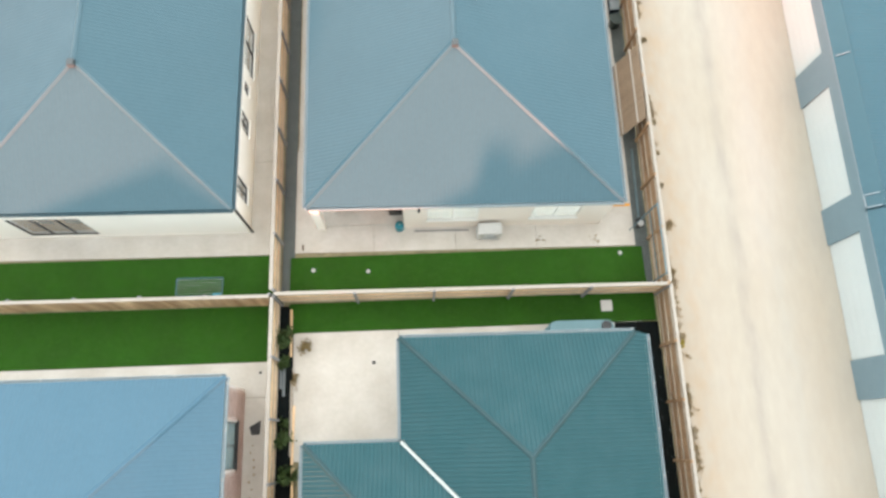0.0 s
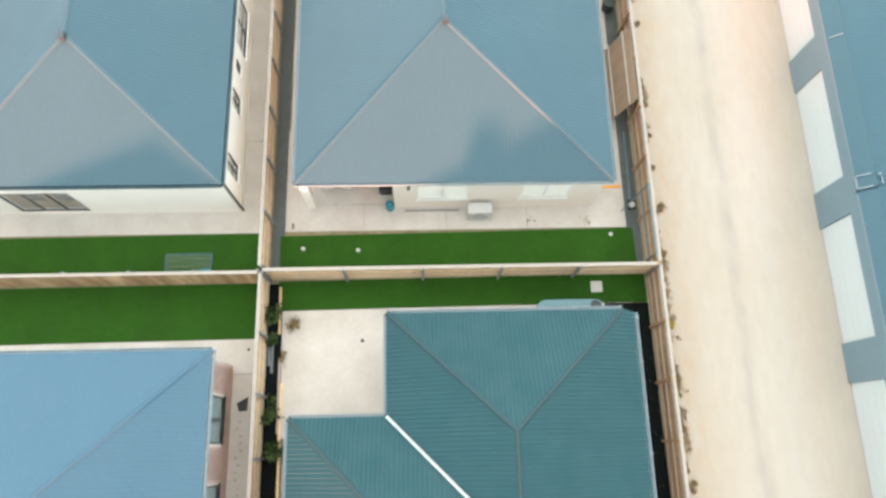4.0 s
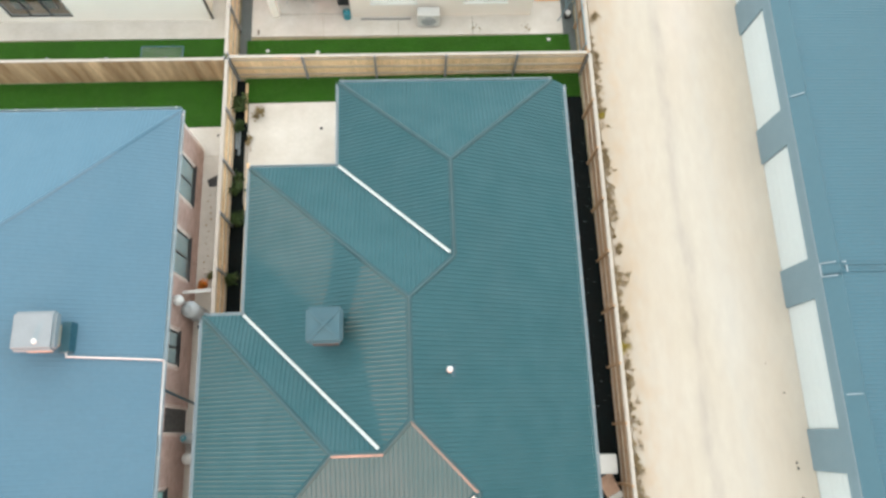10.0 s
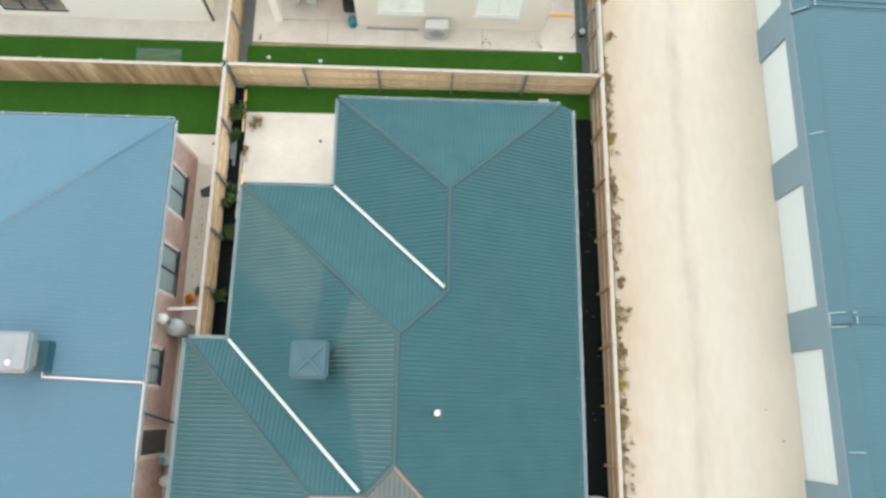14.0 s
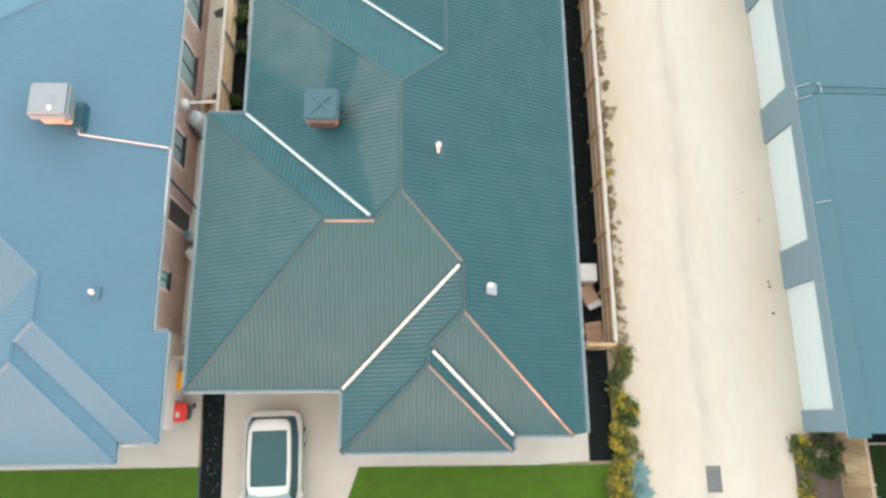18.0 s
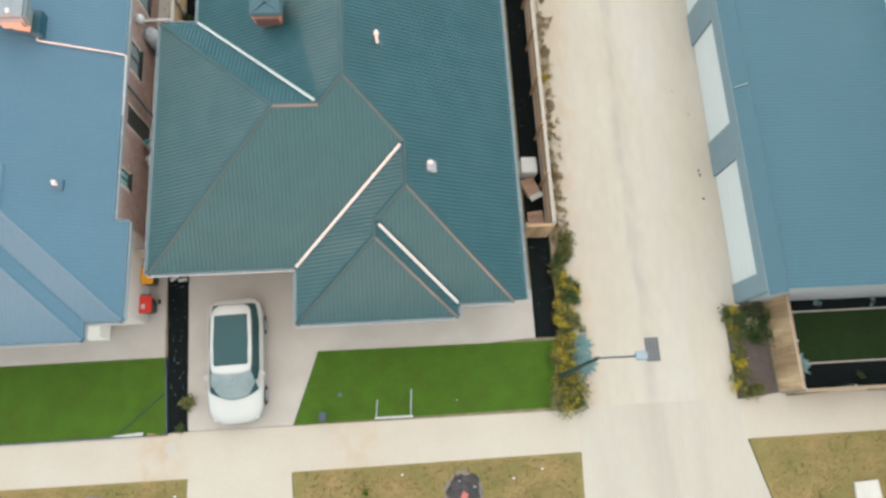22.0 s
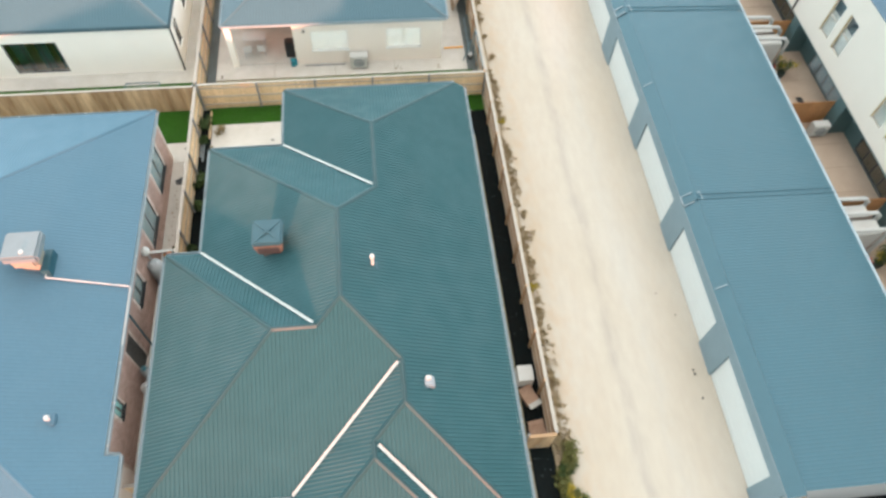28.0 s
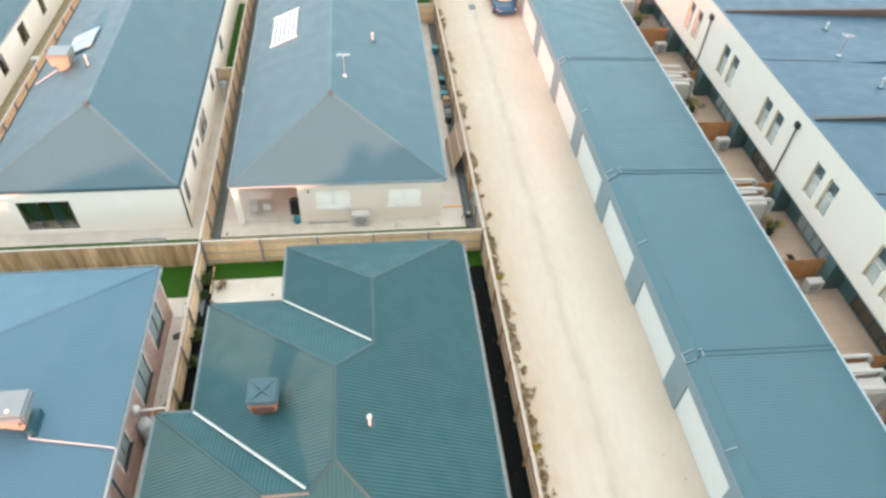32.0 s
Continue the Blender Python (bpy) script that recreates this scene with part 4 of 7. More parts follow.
fence("x", 7.55, -5.9, 10.2, 1.8, "pine paling fence with posts and rails", -1, posts=3.1)
fence("x", 7.42, -24.0, -6.1, 1.8, "weathered pine paling fence behind the brick house", 1, PINE_D)
fence("y", -6.0, -4.5, 7.4, 1.8, "pine paling side fence with grey posts", 1)
fence("y", -6.05, 7.7, 48.0, 1.8, "pine paling side fence between two houses", 1)
fence("y", 10.28, -13.4, 7.5, 1.8, "pine paling fence along the lane", -1, PINE_B, post_m=PINE_B)
fence("y", 10.28, 7.6, 48.0, 1.8, "pine paling fence along the lane by the taupe house", -1, PINE_B, post_m=PINE_B)

# ---- garages across the lane ----
row = empty("garage_row", "row of grey rendered garages with white doors", "garage", at=(22, 15, 0))
GX = 18.33
piers = [(-16.86, -16.02)] + [(-10.9 + i * 6.78, -9.25 + i * 6.78) for i in range(11)]
y_end = piers[-1][1]
for a, b in piers:
    part("pier", bx(GX, GX + 0.35, a, b, 0, 2.25), GAR_W, row)
part("lintel", bx(GX, GX + 0.35, piers[0][0], y_end, 2.25, 3.0), GAR_W, row)
part("rear_wall", bx(25.6, 25.8, piers[0][0], y_end, 0, 3.05), GAR_W, row)
part("end_wall", bx(GX + 0.35, 25.6, piers[0][0], piers[0][0] + 0.2, 0, 3.2), END_W, row, "pale grey rendered end wall")
part("end_wall", bx(GX + 0.35, 25.6, y_end - 0.2, y_end, 0, 3.2), GAR_W, row)
for (a0, a1), (b0, b1) in zip(piers, piers[1:]):
    door = part("garage_door", bx(GX + 0.1, GX + 0.14, a1, b0, 0.02, 2.25), DOOR_W, row, "white sectional garage door")
    for i in range(5):
        part("panel", bx(GX + 0.08, GX + 0.1, a1 + 0.02, b0 - 0.02, 0.03 + i * 0.445, 0.46 + i * 0.445), DOOR_W, door)
gk = 0.03
for i in range(6):
    a, b = -16.9 + i * 13.5 + (0.12 if i else 0), -16.9 + (i + 1) * 13.5 + 0.1
    part("roof_plane", roof_sheet((-gk, 0.0, 3.38 + gk * (GX + 0.5)), [(GX + 0.5, a), (26.0, a), (26.0, b), (GX + 0.5, b)], 0.16, 0.010), ROOF_TEAL, row)
    part("parapet_capping", bar(bmesh.new(), (GX + 0.27, a - 0.15, 3.20), (GX + 0.27, b, 3.20), 0.72, 0.06, up=(-0.8, 0, 1)), GAR_CAP, row)
    part("capping_edge", bx(GX - 0.03, GX + 0.03, a - 0.15, b, 2.93, 3.0), BRACKET, row, "pale lower edge of the capping")

# ---- townhouses behind the garages ----
town = empty("townhouse_row", "row of two-storey cream townhouses", "townhouse", at=(36, 15, 0))
UNITS = [-22.9 + 6.84 * i for i in range(12)]
THOLES = []
for u in UNITS:
    THOLES += [(u + 2.7, u + 3.62, 3.4, 5.65), (u + 1.15, u + 2.07, 3.4, 5.65)]
uw = part("upper_wall", pierced(bmesh.new(), "y", 30.0, -25, 62, 2.4, 7.0, 0.2, THOLES), RENDER_C, town, "cream rendered upper wall")
for u0, u1, w0, w1 in THOLES:
    w = window(town, "y", 30.0, -1, u0, u1, w0, w1, RENDER_C, 2, None, None, True)
    part("reveal", bx(29.88, 29.93, u1 - 0.02, u1 + 0.06, w0, w1), OCHRE, w, "ochre window reveal")
    part("blind", bx(30.06, 30.09, u0, u1, w0, w0 + (w1 - w0) * 0.62), BLIND, w)
    part("blind", bx(30.064, 30.09, u0, u1, w0 + (w1 - w0) * 0.62, w1), STEELB, w, "grey upper blind")
for i, u in enumerate(UNITS):
    y0, y1 = u - 0.5, u + 6.34
    holes = [(y0 + 0.9, y0 + 4.6, 0.05, 2.2)]
    lw = part("lower_wall", pierced(bmesh.new(), "y", 31.2, y0, y1 - 0.01, 0, 2.3, 0.2, holes), DARKWALL, town, "dark lower wall")
    window(town, "y", 31.2, -1, y0 + 0.9, y0 + 4.6, 0.05, 2.2, FRAME_D, 4, STEELB if i % 2 == 0 else None)
    part("wing_wall", bx(30.0, 31.1, y1 - 0.9, y1 - 0.1, 0, 2.3), DARKWALL, town)
part("overhang", bx(29.9, 31.3, -25, 62, 2.3, 2.4), DARKWALL, town)
tpl = (-0.04, 0.0, 6.75 + 0.04 * 30.1)
joints = [-30.3 + 6.84 * i for i in range(14)]
for i, (a, b) in enumerate(zip(joints, joints[1:])):
    part("roof_plane", roof_sheet(tpl, [(30.1, a + 0.05), (46, a + 0.05), (46, b - 0.05), (30.1, b - 0.05)], 0.16, 0.009), ROOF_TOWN, town)
    if i % 2:
        part("parapet", bx(30.15, 46, b - 0.14, b + 0.14, 6.1, 6.86), PARAPET, town, "dark capped party parapet")
    else:
        part("joint_capping", bx(30.15, 46, b - 0.07, b + 0.07, 6.0, 6.5), ROOF_TOWN, town)
part("parapet_capping", bx(29.9, 30.14, -25, 62, 7.0, 7.02), ROOF_TOWN, town)
part("rear_wall", bx(45.8, 46, -25, 62, 0, 6.1), RENDER_C, town)
for y in (-16.4, -2.7, 11.0, 24.7, 38.4):
    dp = part("downpipe", cyl(bmesh.new(), (29.82, y, 2.4), (29.82, y, 6.0), 0.05), FRAME_D, town, "dark downpipe with rainwater head")
    part("rainwater_head", bx(29.68, 29.9, y - 0.2, y + 0.2, 5.95, 6.35, 0.03), FRAME_D, dp)
    part("overflow", bx(29.6, 29.7, y - 0.08, y + 0.08, 6.1, 6.3), FRAME_D, dp)
yard = empty("courtyard", "tan paved courtyards between garages and townhouses", "paving", kind="structure")
for u in UNITS:
    for j in range(4):
        part("slab", slab([(26.0, u - 0.5 + j * 1.71), (31.1, u - 0.5 + j * 1.71), (31.1, u - 0.5 + (j + 1) * 1.71 - 0.02), (26.0, u - 0.5 + (j + 1) * 1.71 - 0.02)], -0.06, 0.01), TAN, yard)


# ---- plants ----
def leaves(bm, c, r, n, size, flat=0.7, rng=random):
    """Scatter n small folded leaves round a centre, thinning outwards, with uneven clumps."""
    c = Vector(c)
    lobes = [Vector((max(-0.9, min(0.9, rng.gauss(0, 0.45))), max(-0.9, min(0.9, rng.gauss(0, 0.45))), rng.uniform(0.1, 0.9) * flat)) * r for _ in range(max(3, int(n / 60)))]
    for _ in range(n):
        o = rng.choice(lobes)
        p = c + o + Vector((rng.gauss(0, 0.22), rng.gauss(0, 0.22), rng.gauss(0, 0.16) * flat)) * r
        p.z = max(p.z, c.z + 0.02)
        d = Vector((rng.gauss(0, 1), rng.gauss(0, 1), rng.gauss(0.2, 0.7))).normalized()
        s = d.cross(Vector((rng.gauss(0, 1), rng.gauss(0, 1), rng.gauss(0, 1)))).normalized()
        L = size * rng.uniform(0.6, 1.4)
        a, b, t, e = p, p + d * L * 0.5 + s * L * 0.28, p + d * L, p + d * L * 0.5 - s * L * 0.28
        va, vb, vt, ve = (bm.verts.new(q) for q in (a, b, t, e))
        bm.faces.new((va, vb, vt))
        bm.faces.new((va, vt, ve))
    return bm


def stems(bm, c, r, h, n=5):
    for i in range(n):
        a = i * 6.283 / n + random.uniform(-0.3, 0.3)
        cyl(bm, (c[0], c[1], c[2]), (c[0] + math.cos(a) * r * 0.6, c[1] + math.sin(a) * r * 0.6, c[2] + h), 0.018, 0.006, 5)
    return bm


def shrub(x, y, r, h, m, label, n=260, size=0.09, accent=None, group="", z=0.0):
    s = empty("shrub", label, "shrub", group, at=(x, y, z))
    part("stem", stems(bmesh.new(), (x, y, z - 0.02), r, h * 0.7), BARK, s)
    tagged(part("crown", leaves(bmesh.new(), (x, y, z + 0.03), r, n, size, h / max(r, 0.01)), m, s), kind="stuff")
    if accent:
        tagged(part("blossom", leaves(bmesh.new(), (x, y, z + 0.08), r, n // 2, size * 0.8, h / max(r, 0.01)), accent, s, "yellow blossom"), kind="stuff")
    return s


def agave(x, y, r, label, m=LEAF_B, n=34, group="", z=0.0):
    """Rosette of long tapering leaves."""
    s = empty("succulent", label, "plant", group, at=(x, y, z))
    for i in range(n):
        bm = bmesh.new()
        a = i * 2.39996
        el = radians(15 + 55 * (i / n))
        L = r * (1.0 - 0.35 * i / n)
        d = Vector((math.cos(a) * math.cos(el), math.sin(a) * math.cos(el), math.sin(el)))
        side = Vector((-math.sin(a), math.cos(a), 0))
        o = Vector((x, y, z + 0.02))
        pts = [(0, 0.08), (0.35, 0.14), (0.7, 0.09), (1.0, 0.0)]
        prev = None
        for f_, w in pts:
            p = o + d * L * f_ + Vector((0, 0, -0.25 * r * f_ * f_))
            p.z = max(p.z, z + 0.015)
            row_ = [bm.verts.new(p + side * w * r), bm.verts.new(p + Vector((0, 0, -0.03 * r)))  , bm.verts.new(p - side * w * r)]
            if prev:
                bm.faces.new((prev[0], row_[0], row_[1], prev[1]))
                bm.faces.new((prev[1], row_[1], row_[2], prev[2]))
            prev = row_
        part("leaf", bm, m, s)
    return s


random.seed(5)
SHRUBS = "shrubs along the lane"
for i in range(34):
    y = -20.6 + i * 0.36
    dense = y < -13.5
    if not dense and random.random() < 0.45:
        continue
    r = random.uniform(0.30, 0.46) if dense else random.uniform(0.16, 0.34)
    x = 10.78 + random.uniform(-0.2, 0.22) - (0.25 if y < -18 else 0)
    yel = y < -15.0 and random.random() < 0.7
    shrub(x, y, r, r * random.uniform(0.8, 1.3), (LEAF_O if random.random() < 0.7 else LEAF) if dense else LEAF_W, "low olive shrub with yellow flowers in the lane strip" if yel else "low scrubby olive shrub in the lane strip", 720 if dense else 220, 0.11, LEAF_Y if yel else None, SHRUBS)
for x, y, r, m in ((11.15, 5.3, 0.45, LEAF_Y), (11.2, 3.0, 0.42, LEAF_W), (11.1, 1.0, 0.25, LEAF_W), (11.25, -1.3, 0.3, LEAF_W), (11.3, -2.8, 0.5, LEAF_W), (11.1, -5.5, 0.45, LEAF_Y), (11.05, -7.0, 0.3, LEAF_W), (11.2, 8.5, 0.25, LEAF_W), (11.3, 10.6, 0.35, LEAF_W), (11.15, 12.5, 0.2, LEAF_W), (11.2, -4.2, 0.3, LEAF_W), (11.25, 20.0, 0.2, LEAF_W)):
    shrub(x - 0.1, y, r * 0.8, r * 0.25, m, "small half-dry weed clump beside the lane", 260, 0.08, None, "weeds along the lane")
agave(11.15, -18.35, 0.8, "blue-grey agave beside the lane", group="agaves")
agave(11.3, -19.15, 0.75, "blue-grey agave beside the lane", group="agaves")
shrub(10.55, -20.35, 0.75, 0.7, LEAF_O, "rounded bush with yellow flowers at the lane corner", 1500, 0.10, LEAF_Y)
shrub(10.4, -19.3, 0.5, 0.55, LEAF_O, "olive bush with yellow flowers under the street lamp", 900, 0.10, LEAF_Y)

for x, y, r in ((-5.7, 6.0, 0.52), (-5.68, 2.05, 0.5), (-5.5, 0.3, 0.42), (-5.75, 4.9, 0.25), (-5.6, -2.2, 0.3)):
    shrub(x, y, r, r * 1.5, LEAF, "leafy young shrub in the side bed", 340, 0.15, None, "side bed shrubs")
shrub(-4.9, 5.75, 0.42, 0.45, LEAF_D, "dry straggly plant on the patio edge", 200, 0.10)
shrub(-5.3, 4.3, 0.22, 0.2, LEAF_D, "dry straggly plant beside the side bed", 70, 0.09)
shrub(-5.27, -19.9, 0.36, 0.4, LEAF_O, "tufted green plant in the driveway bed", 320, 0.13)
shrub(-5.55, -20.85, 0.28, 0.2, LEAF, "low green plant in the driveway bed", 160, 0.08)
shrub(-6.75, -2.0, 0.28, 0.3, LEAF_O, "yellow-green weeds by the brick wall", 160, 0.09)

# weeds creeping over the lane's edge
random.seed(21)
bm = bmesh.new()
for i in range(240):
    y = -13.5 + i * 0.22 + random.uniform(-0.15, 0.15)
    swell = math.sin(y * 0.9) + math.sin(y * 2.3 + 1) * 0.7
    if swell < (-0.9 if y < 8 else 0.3):
        continue
    leaves(bm, (10.98 + random.uniform(-0.08, 0.1), y, 0.0), random.uniform(0.16, 0.24) + 0.08 * max(0.0, swell), 80, 0.075, 0.14)
thing("weeds", bm, LEAF_W, "low half-dry weeds creeping over the lane edge", "weeds", kind="stuff")
bm = bmesh.new()
for i in range(60):
    y = -21 + i * 0.5 + random.uniform(-0.3, 0.3)
    if math.sin(y * 1.3) + math.sin(y * 0.47) < 0.2:
        continue
    leaves(bm, (11.1 + random.uniform(-0.1, 0.2), y, 0.0), random.uniform(0.15, 0.3), 45, 0.07, 0.3)
thing("weeds", bm, LEAF_W, "straw-coloured weeds along the lane edge", "weeds", kind="stuff")

# bed at the corner of the garages
thing("garden_bed", slab([(17.75, -17.0), (19.55, -16.95), (19.55, -20.75), (17.75, -20.95)], -0.06, 0.02), ASH, "brown mulched bed at the lane corner", "garden bed", kind="structure")
for x, y, r, m, a in ((18.2, -17.3, 0.45, LEAF, LEAF_Y), (18.8, -17.4, 0.5, LEAF, None), (19.2, -17.9, 0.4, LEAF, None), (18.1, -18.3, 0.28, LEAF_O, None), (18.0, -19.3, 0.3, LEAF_O, LEAF_Y), (18.0, -20.4, 0.38, LEAF_O, LEAF_Y), (18.6, -20.5, 0.25, LEAF_O, None), (18.9, -18.5, 0.22, LEAF, None), (18.5, -17.8, 0.42, LEAF, None), (19.0, -18.2, 0.34, LEAF, None), (18.0, -17.8, 0.36, LEAF_O, LEAF_Y), (18.05, -18.8, 0.34, LEAF_O, None), (18.05, -19.8, 0.36, LEAF_O, LEAF_Y), (18.4, -20.7, 0.3, LEAF_O, None)):
    shrub(x, y, r * 1.3, r, m, "green shrub in the corner bed", 300, 0.11, a, "corner bed shrubs")
bm = bmesh.new()
bmesh.ops.create_icosphere(bm, subdivisions=2, radius=0.25, matrix=Matrix.LocRotScale((18.85, -17.75, 0.5), None, (1.2, 0.9, 0.6)))
for v in bm.verts:
    v.co += Vector((random.uniform(-0.03, 0.03), random.uniform(-0.03, 0.03), random.uniform(-0.03, 0.03)))
for v in bm.verts:
    v.co.z -= 0.35
thing("rock", bm, DIRT, "pale rounded rock among the shrubs", "rock")

# yard behind the corner fence
fence("y", 19.65, -20.75, -16.85, 1.8, "weathered pine fence round the corner yard", 1, PINE_D, cap_m=PANELW)
fence("x", -20.8, 19.75, 32.0, 1.2, "low pine fence along the footpath", 1, PINE_D, cap_m=PANELW)
# the yard's shade is in this lawn's colour
thing("lawn", slab([(20.6, -17.4), (32, -17.4), (32, -19.55), (20.6, -19.6)], -0.06, 0.03), TURF_SHADED, "corner yard turf with the shade put into its dark colour", "lawn", kind="structure")
thing("garden_bed", slab([(19.75, -16.8), (32, -16.8), (32, -17.36), (20.55, -17.36), (20.55, -19.66), (32, -19.6), (32, -20.7), (19.75, -20.7)], -0.06, 0.015), SOIL, "dark mulch bed round the corner lawn", "garden bed", kind="structure")
for y in (-17.37, -19.62):
    thing("edging", bx(20.5, 32, y - 0.03, y + 0.03, -0.05, 0.08), PINE_CAP, "pale timber lawn edging", "edging", kind="structure")
agave(20.5, -19.7, 0.8, "blue-grey agave in the corner yard", group="agaves")
for x in (22.0, 24.5, 26.8, 29.0):
    shrub(x, -17.0, 0.22, 0.25, LEAF_B, "small grey-green plant in the yard bed", 110, 0.08, None, "yard bed plants")
for x in (23.2, 25.5, 28.0):
    shrub(x, -20.2, 0.2, 0.2, LEAF, "small green plant in the yard bed", 100, 0.08, None, "yard bed plants")


# ---- roof equipment ----
def rooftop_cooler(x, y, z, w, d, h, shell, base, label, skirt=0.78, inset=0.0):
    """Evaporative cooler: flared cabinet with louvred sides, a moulded lid and a duct below."""
    c = empty("rooftop_cooler", label, "air cooler", at=(x, y, z))
    bm = bmesh.new()
    wb = w / 2 - inset
    lo = [(-wb + 0.1, -d / 2 + 0.1, 0), (wb - 0.1, -d / 2 + 0.1, 0), (wb - 0.1, d / 2 - 0.1, 0), (-wb + 0.1, d / 2 - 0.1, 0)]
    hi = [(-wb, -d / 2, h * 0.8), (wb, -d / 2, h * 0.8), (wb, d / 2, h * 0.8), (-wb, d / 2, h * 0.8)]
    vs = [bm.verts.new(Vector(p) + Vector((x, y, z))) for p in lo + hi]
    for q in ((3, 2, 1, 0), (4, 5, 6, 7), (0, 1, 5, 4), (1, 2, 6, 5), (2, 3, 7, 6), (3, 0, 4, 7)):
        bm.faces.new([vs[i] for i in q])
    bmesh.ops.bevel(bm, geom=bm.edges[:], offset=0.04, segments=2, affect="EDGES")
    part("cabinet", bm, base, c)
    for i in range(6):
        zz_ = z + 0.1 + i * h * 0.11
        e = 0.09 - 0.1 * (i / 6)
        for s in (-1, 1):
            part("louvre", bx(x - wb + 0.14, x + wb - 0.14, y + s * (d / 2 - e) - 0.02, y + s * (d / 2 - e) + 0.02, zz_, zz_ + 0.03), base, c)
            part("louvre", bx(x + s * (wb - e) - 0.02, x + s * (wb - e) + 0.02, y - d / 2 + 0.14, y + d / 2 - 0.14, zz_, zz_ + 0.03), base, c)
    part("grille", bx(x - wb + 0.16, x + wb - 0.16, y - d / 2 - 0.012, y - d / 2 + 0.06, z + h * 0.14, z + h * 0.66, 0.008), BLACK if shell is COOL_G else base, c, "dark air intake grille")
    lid = part("lid", bx(x - w / 2 - 0.03, x + w / 2 + 0.03, y - d / 2 - 0.03, y + d / 2 + 0.03, z + h * skirt, z + h, 0.09), shell, c, smooth=False)
    for s in (-1, 1) if shell is COOL_G else ():
        bm = bmesh.new()
        bar(bm, (x - w * 0.42, y - s * d * 0.42, z + h), (x, y, z + h + 0.06 + 0.003 * s), 0.09, 0.04)
        bar(bm, (x, y, z + h + 0.06 + 0.003 * s), (x + w * 0.42, y + s * d * 0.42, z + h - 0.01), 0.09, 0.04)
        part("lid_rib", bm, shell, lid)
    part("duct", bx(x - 0.35, x + 0.35, y - 0.35, y + 0.35, z - 0.75, z + 0.02), base, c)
    return c


rooftop_cooler(-1.0, -5.22, 5.08, 1.2, 1.2, 0.9, COOL_G, COOL_D, "dark green evaporative cooler on the ribbed roof")
rooftop_cooler(-10.55, -5.15, 5.25, 1.36, 1.25, 0.85, COOL_W, COOL_B, "pale grey evaporative cooler with beige sides on the blue roof", 0.5, 0.12)
rooftop_cooler(-16.2, 22.2, 4.7, 1.4, 1.3, 0.9, COOL_W, COOL_B, "grey and beige evaporative cooler on the grey roof")
bm = cyl(bmesh.new(), (-10.45, -5.5, 6.1), (-10.45, -5.5, 6.16), 0.1, 0.08, 14)
thing("cooler_cap", bm, WHITE, "small white cap on the cooler lid", "cap")


def roof_pipe(x, y, z, h, label, square=False, boot=None):
    p = empty("roof_vent", label, "roof vent", at=(x, y, z))
    part("flashing", bx(x - 0.22, x + 0.22, y - 0.22, y + 0.22, z - 0.12, z + 0.07, 0.03), boot or (BRACKET if square else COOL_G), p)
    if square:
        part("hood", bx(x - 0.16, x + 0.16, y - 0.18, y + 0.18, z + 0.07, z + 0.16, 0.04), BRACKET, p)
        part("cap", bx(x - 0.12, x + 0.1, y + 0.02, y + 0.2, z + 0.16, z + 0.28, 0.03), WHITE, p)
    else:
        part("pipe", cyl(bmesh.new(), (x, y, z - 0.05), (x, y, z + h), 0.06, None, 12), WHITE, p)
        part("cowl", cyl(bmesh.new(), (x, y, z + h), (x, y, z + h + 0.12), 0.11, 0.08, 14), WHITE, p)
    return p


roof_pipe(3.2, -6.85, 5.35, 0.75, "white flue pipe with cowl through the green roof")
roof_pipe(5.05, -11.75, 4.62, 0.1, "white square roof vent on the green roof", True)
roof_pipe(-9.05, -11.75, 4.16, 0.25, "small white vent pipe on the blue roof", boot=ROOF_BLUE)
roof_pipe(4.4, 24.6, 4.65, 0.5, "slim white vent pipe on the grey roof")
roof_pipe(-14.15, 20.9, 5.15, 0.7, "white vent pipe on the grey roof")
roof_pipe(37.1, 14.4, 6.45, 0.6, "slim white vent pipe on the townhouse roof")
roof_pipe(37.3, 22.0, 6.45, 0.5, "slim white vent pipe on the townhouse roof")

# white drain pipe from the cooler over the blue roof
dp = empty("drain_pipe", "thin white drain pipe lying across the blue roof", "pipe", at=(-9, -5.7, 4.5))
path = [(-10.1, -5.2, 4.66), (-10.1, -5.86, 4.64), (-7.22, -5.95, 3.62), (-7.13, -5.97, 3.5), (-7.13, -8.6, 3.46)]
for a, b in zip(path, path[1:]):
    part("length", cyl(bmesh.new(), a, b, 0.032, None, 8), WHITE, dp)
thing("metal_box", bx(-10.24, -9.88, -5.72, -4.68, 4.25, 4.93, 0.02), COOL_G, "flat dark teal service box beside the cooler", "box")

# skylight, antenna and panel on the northern roofs
sk = empty("skylight", "translucent white skylight panel on the grey roof", "skylight", at=(-2.0, 27.3, 4.3))
kx = 0.432
for i in range(6):
    x0 = -3.0 + i * 0.33
    bm = bmesh.new()
    bar(bm, (x0 + 0.16, 25.4, 3.15 + kx * (x0 + 0.16 + 4.5) + 0.05), (x0 + 0.16, 29.6, 3.15 + kx * (x0 + 0.16 + 4.5) + 0.05), 0.31, 0.05, up=(-kx, 0, 1))
    part("sheet", bm, SKYL, sk)
for y in (25.35, 29.65):
    bm = bmesh.new()
    bar(bm, (-3.05, y, 3.15 + kx * 1.45 + 0.05), (-0.98, y, 3.15 + kx * 3.52 + 0.05), 0.1, 0.08)
    part("flashing", bm, PLASTIC_W, sk)


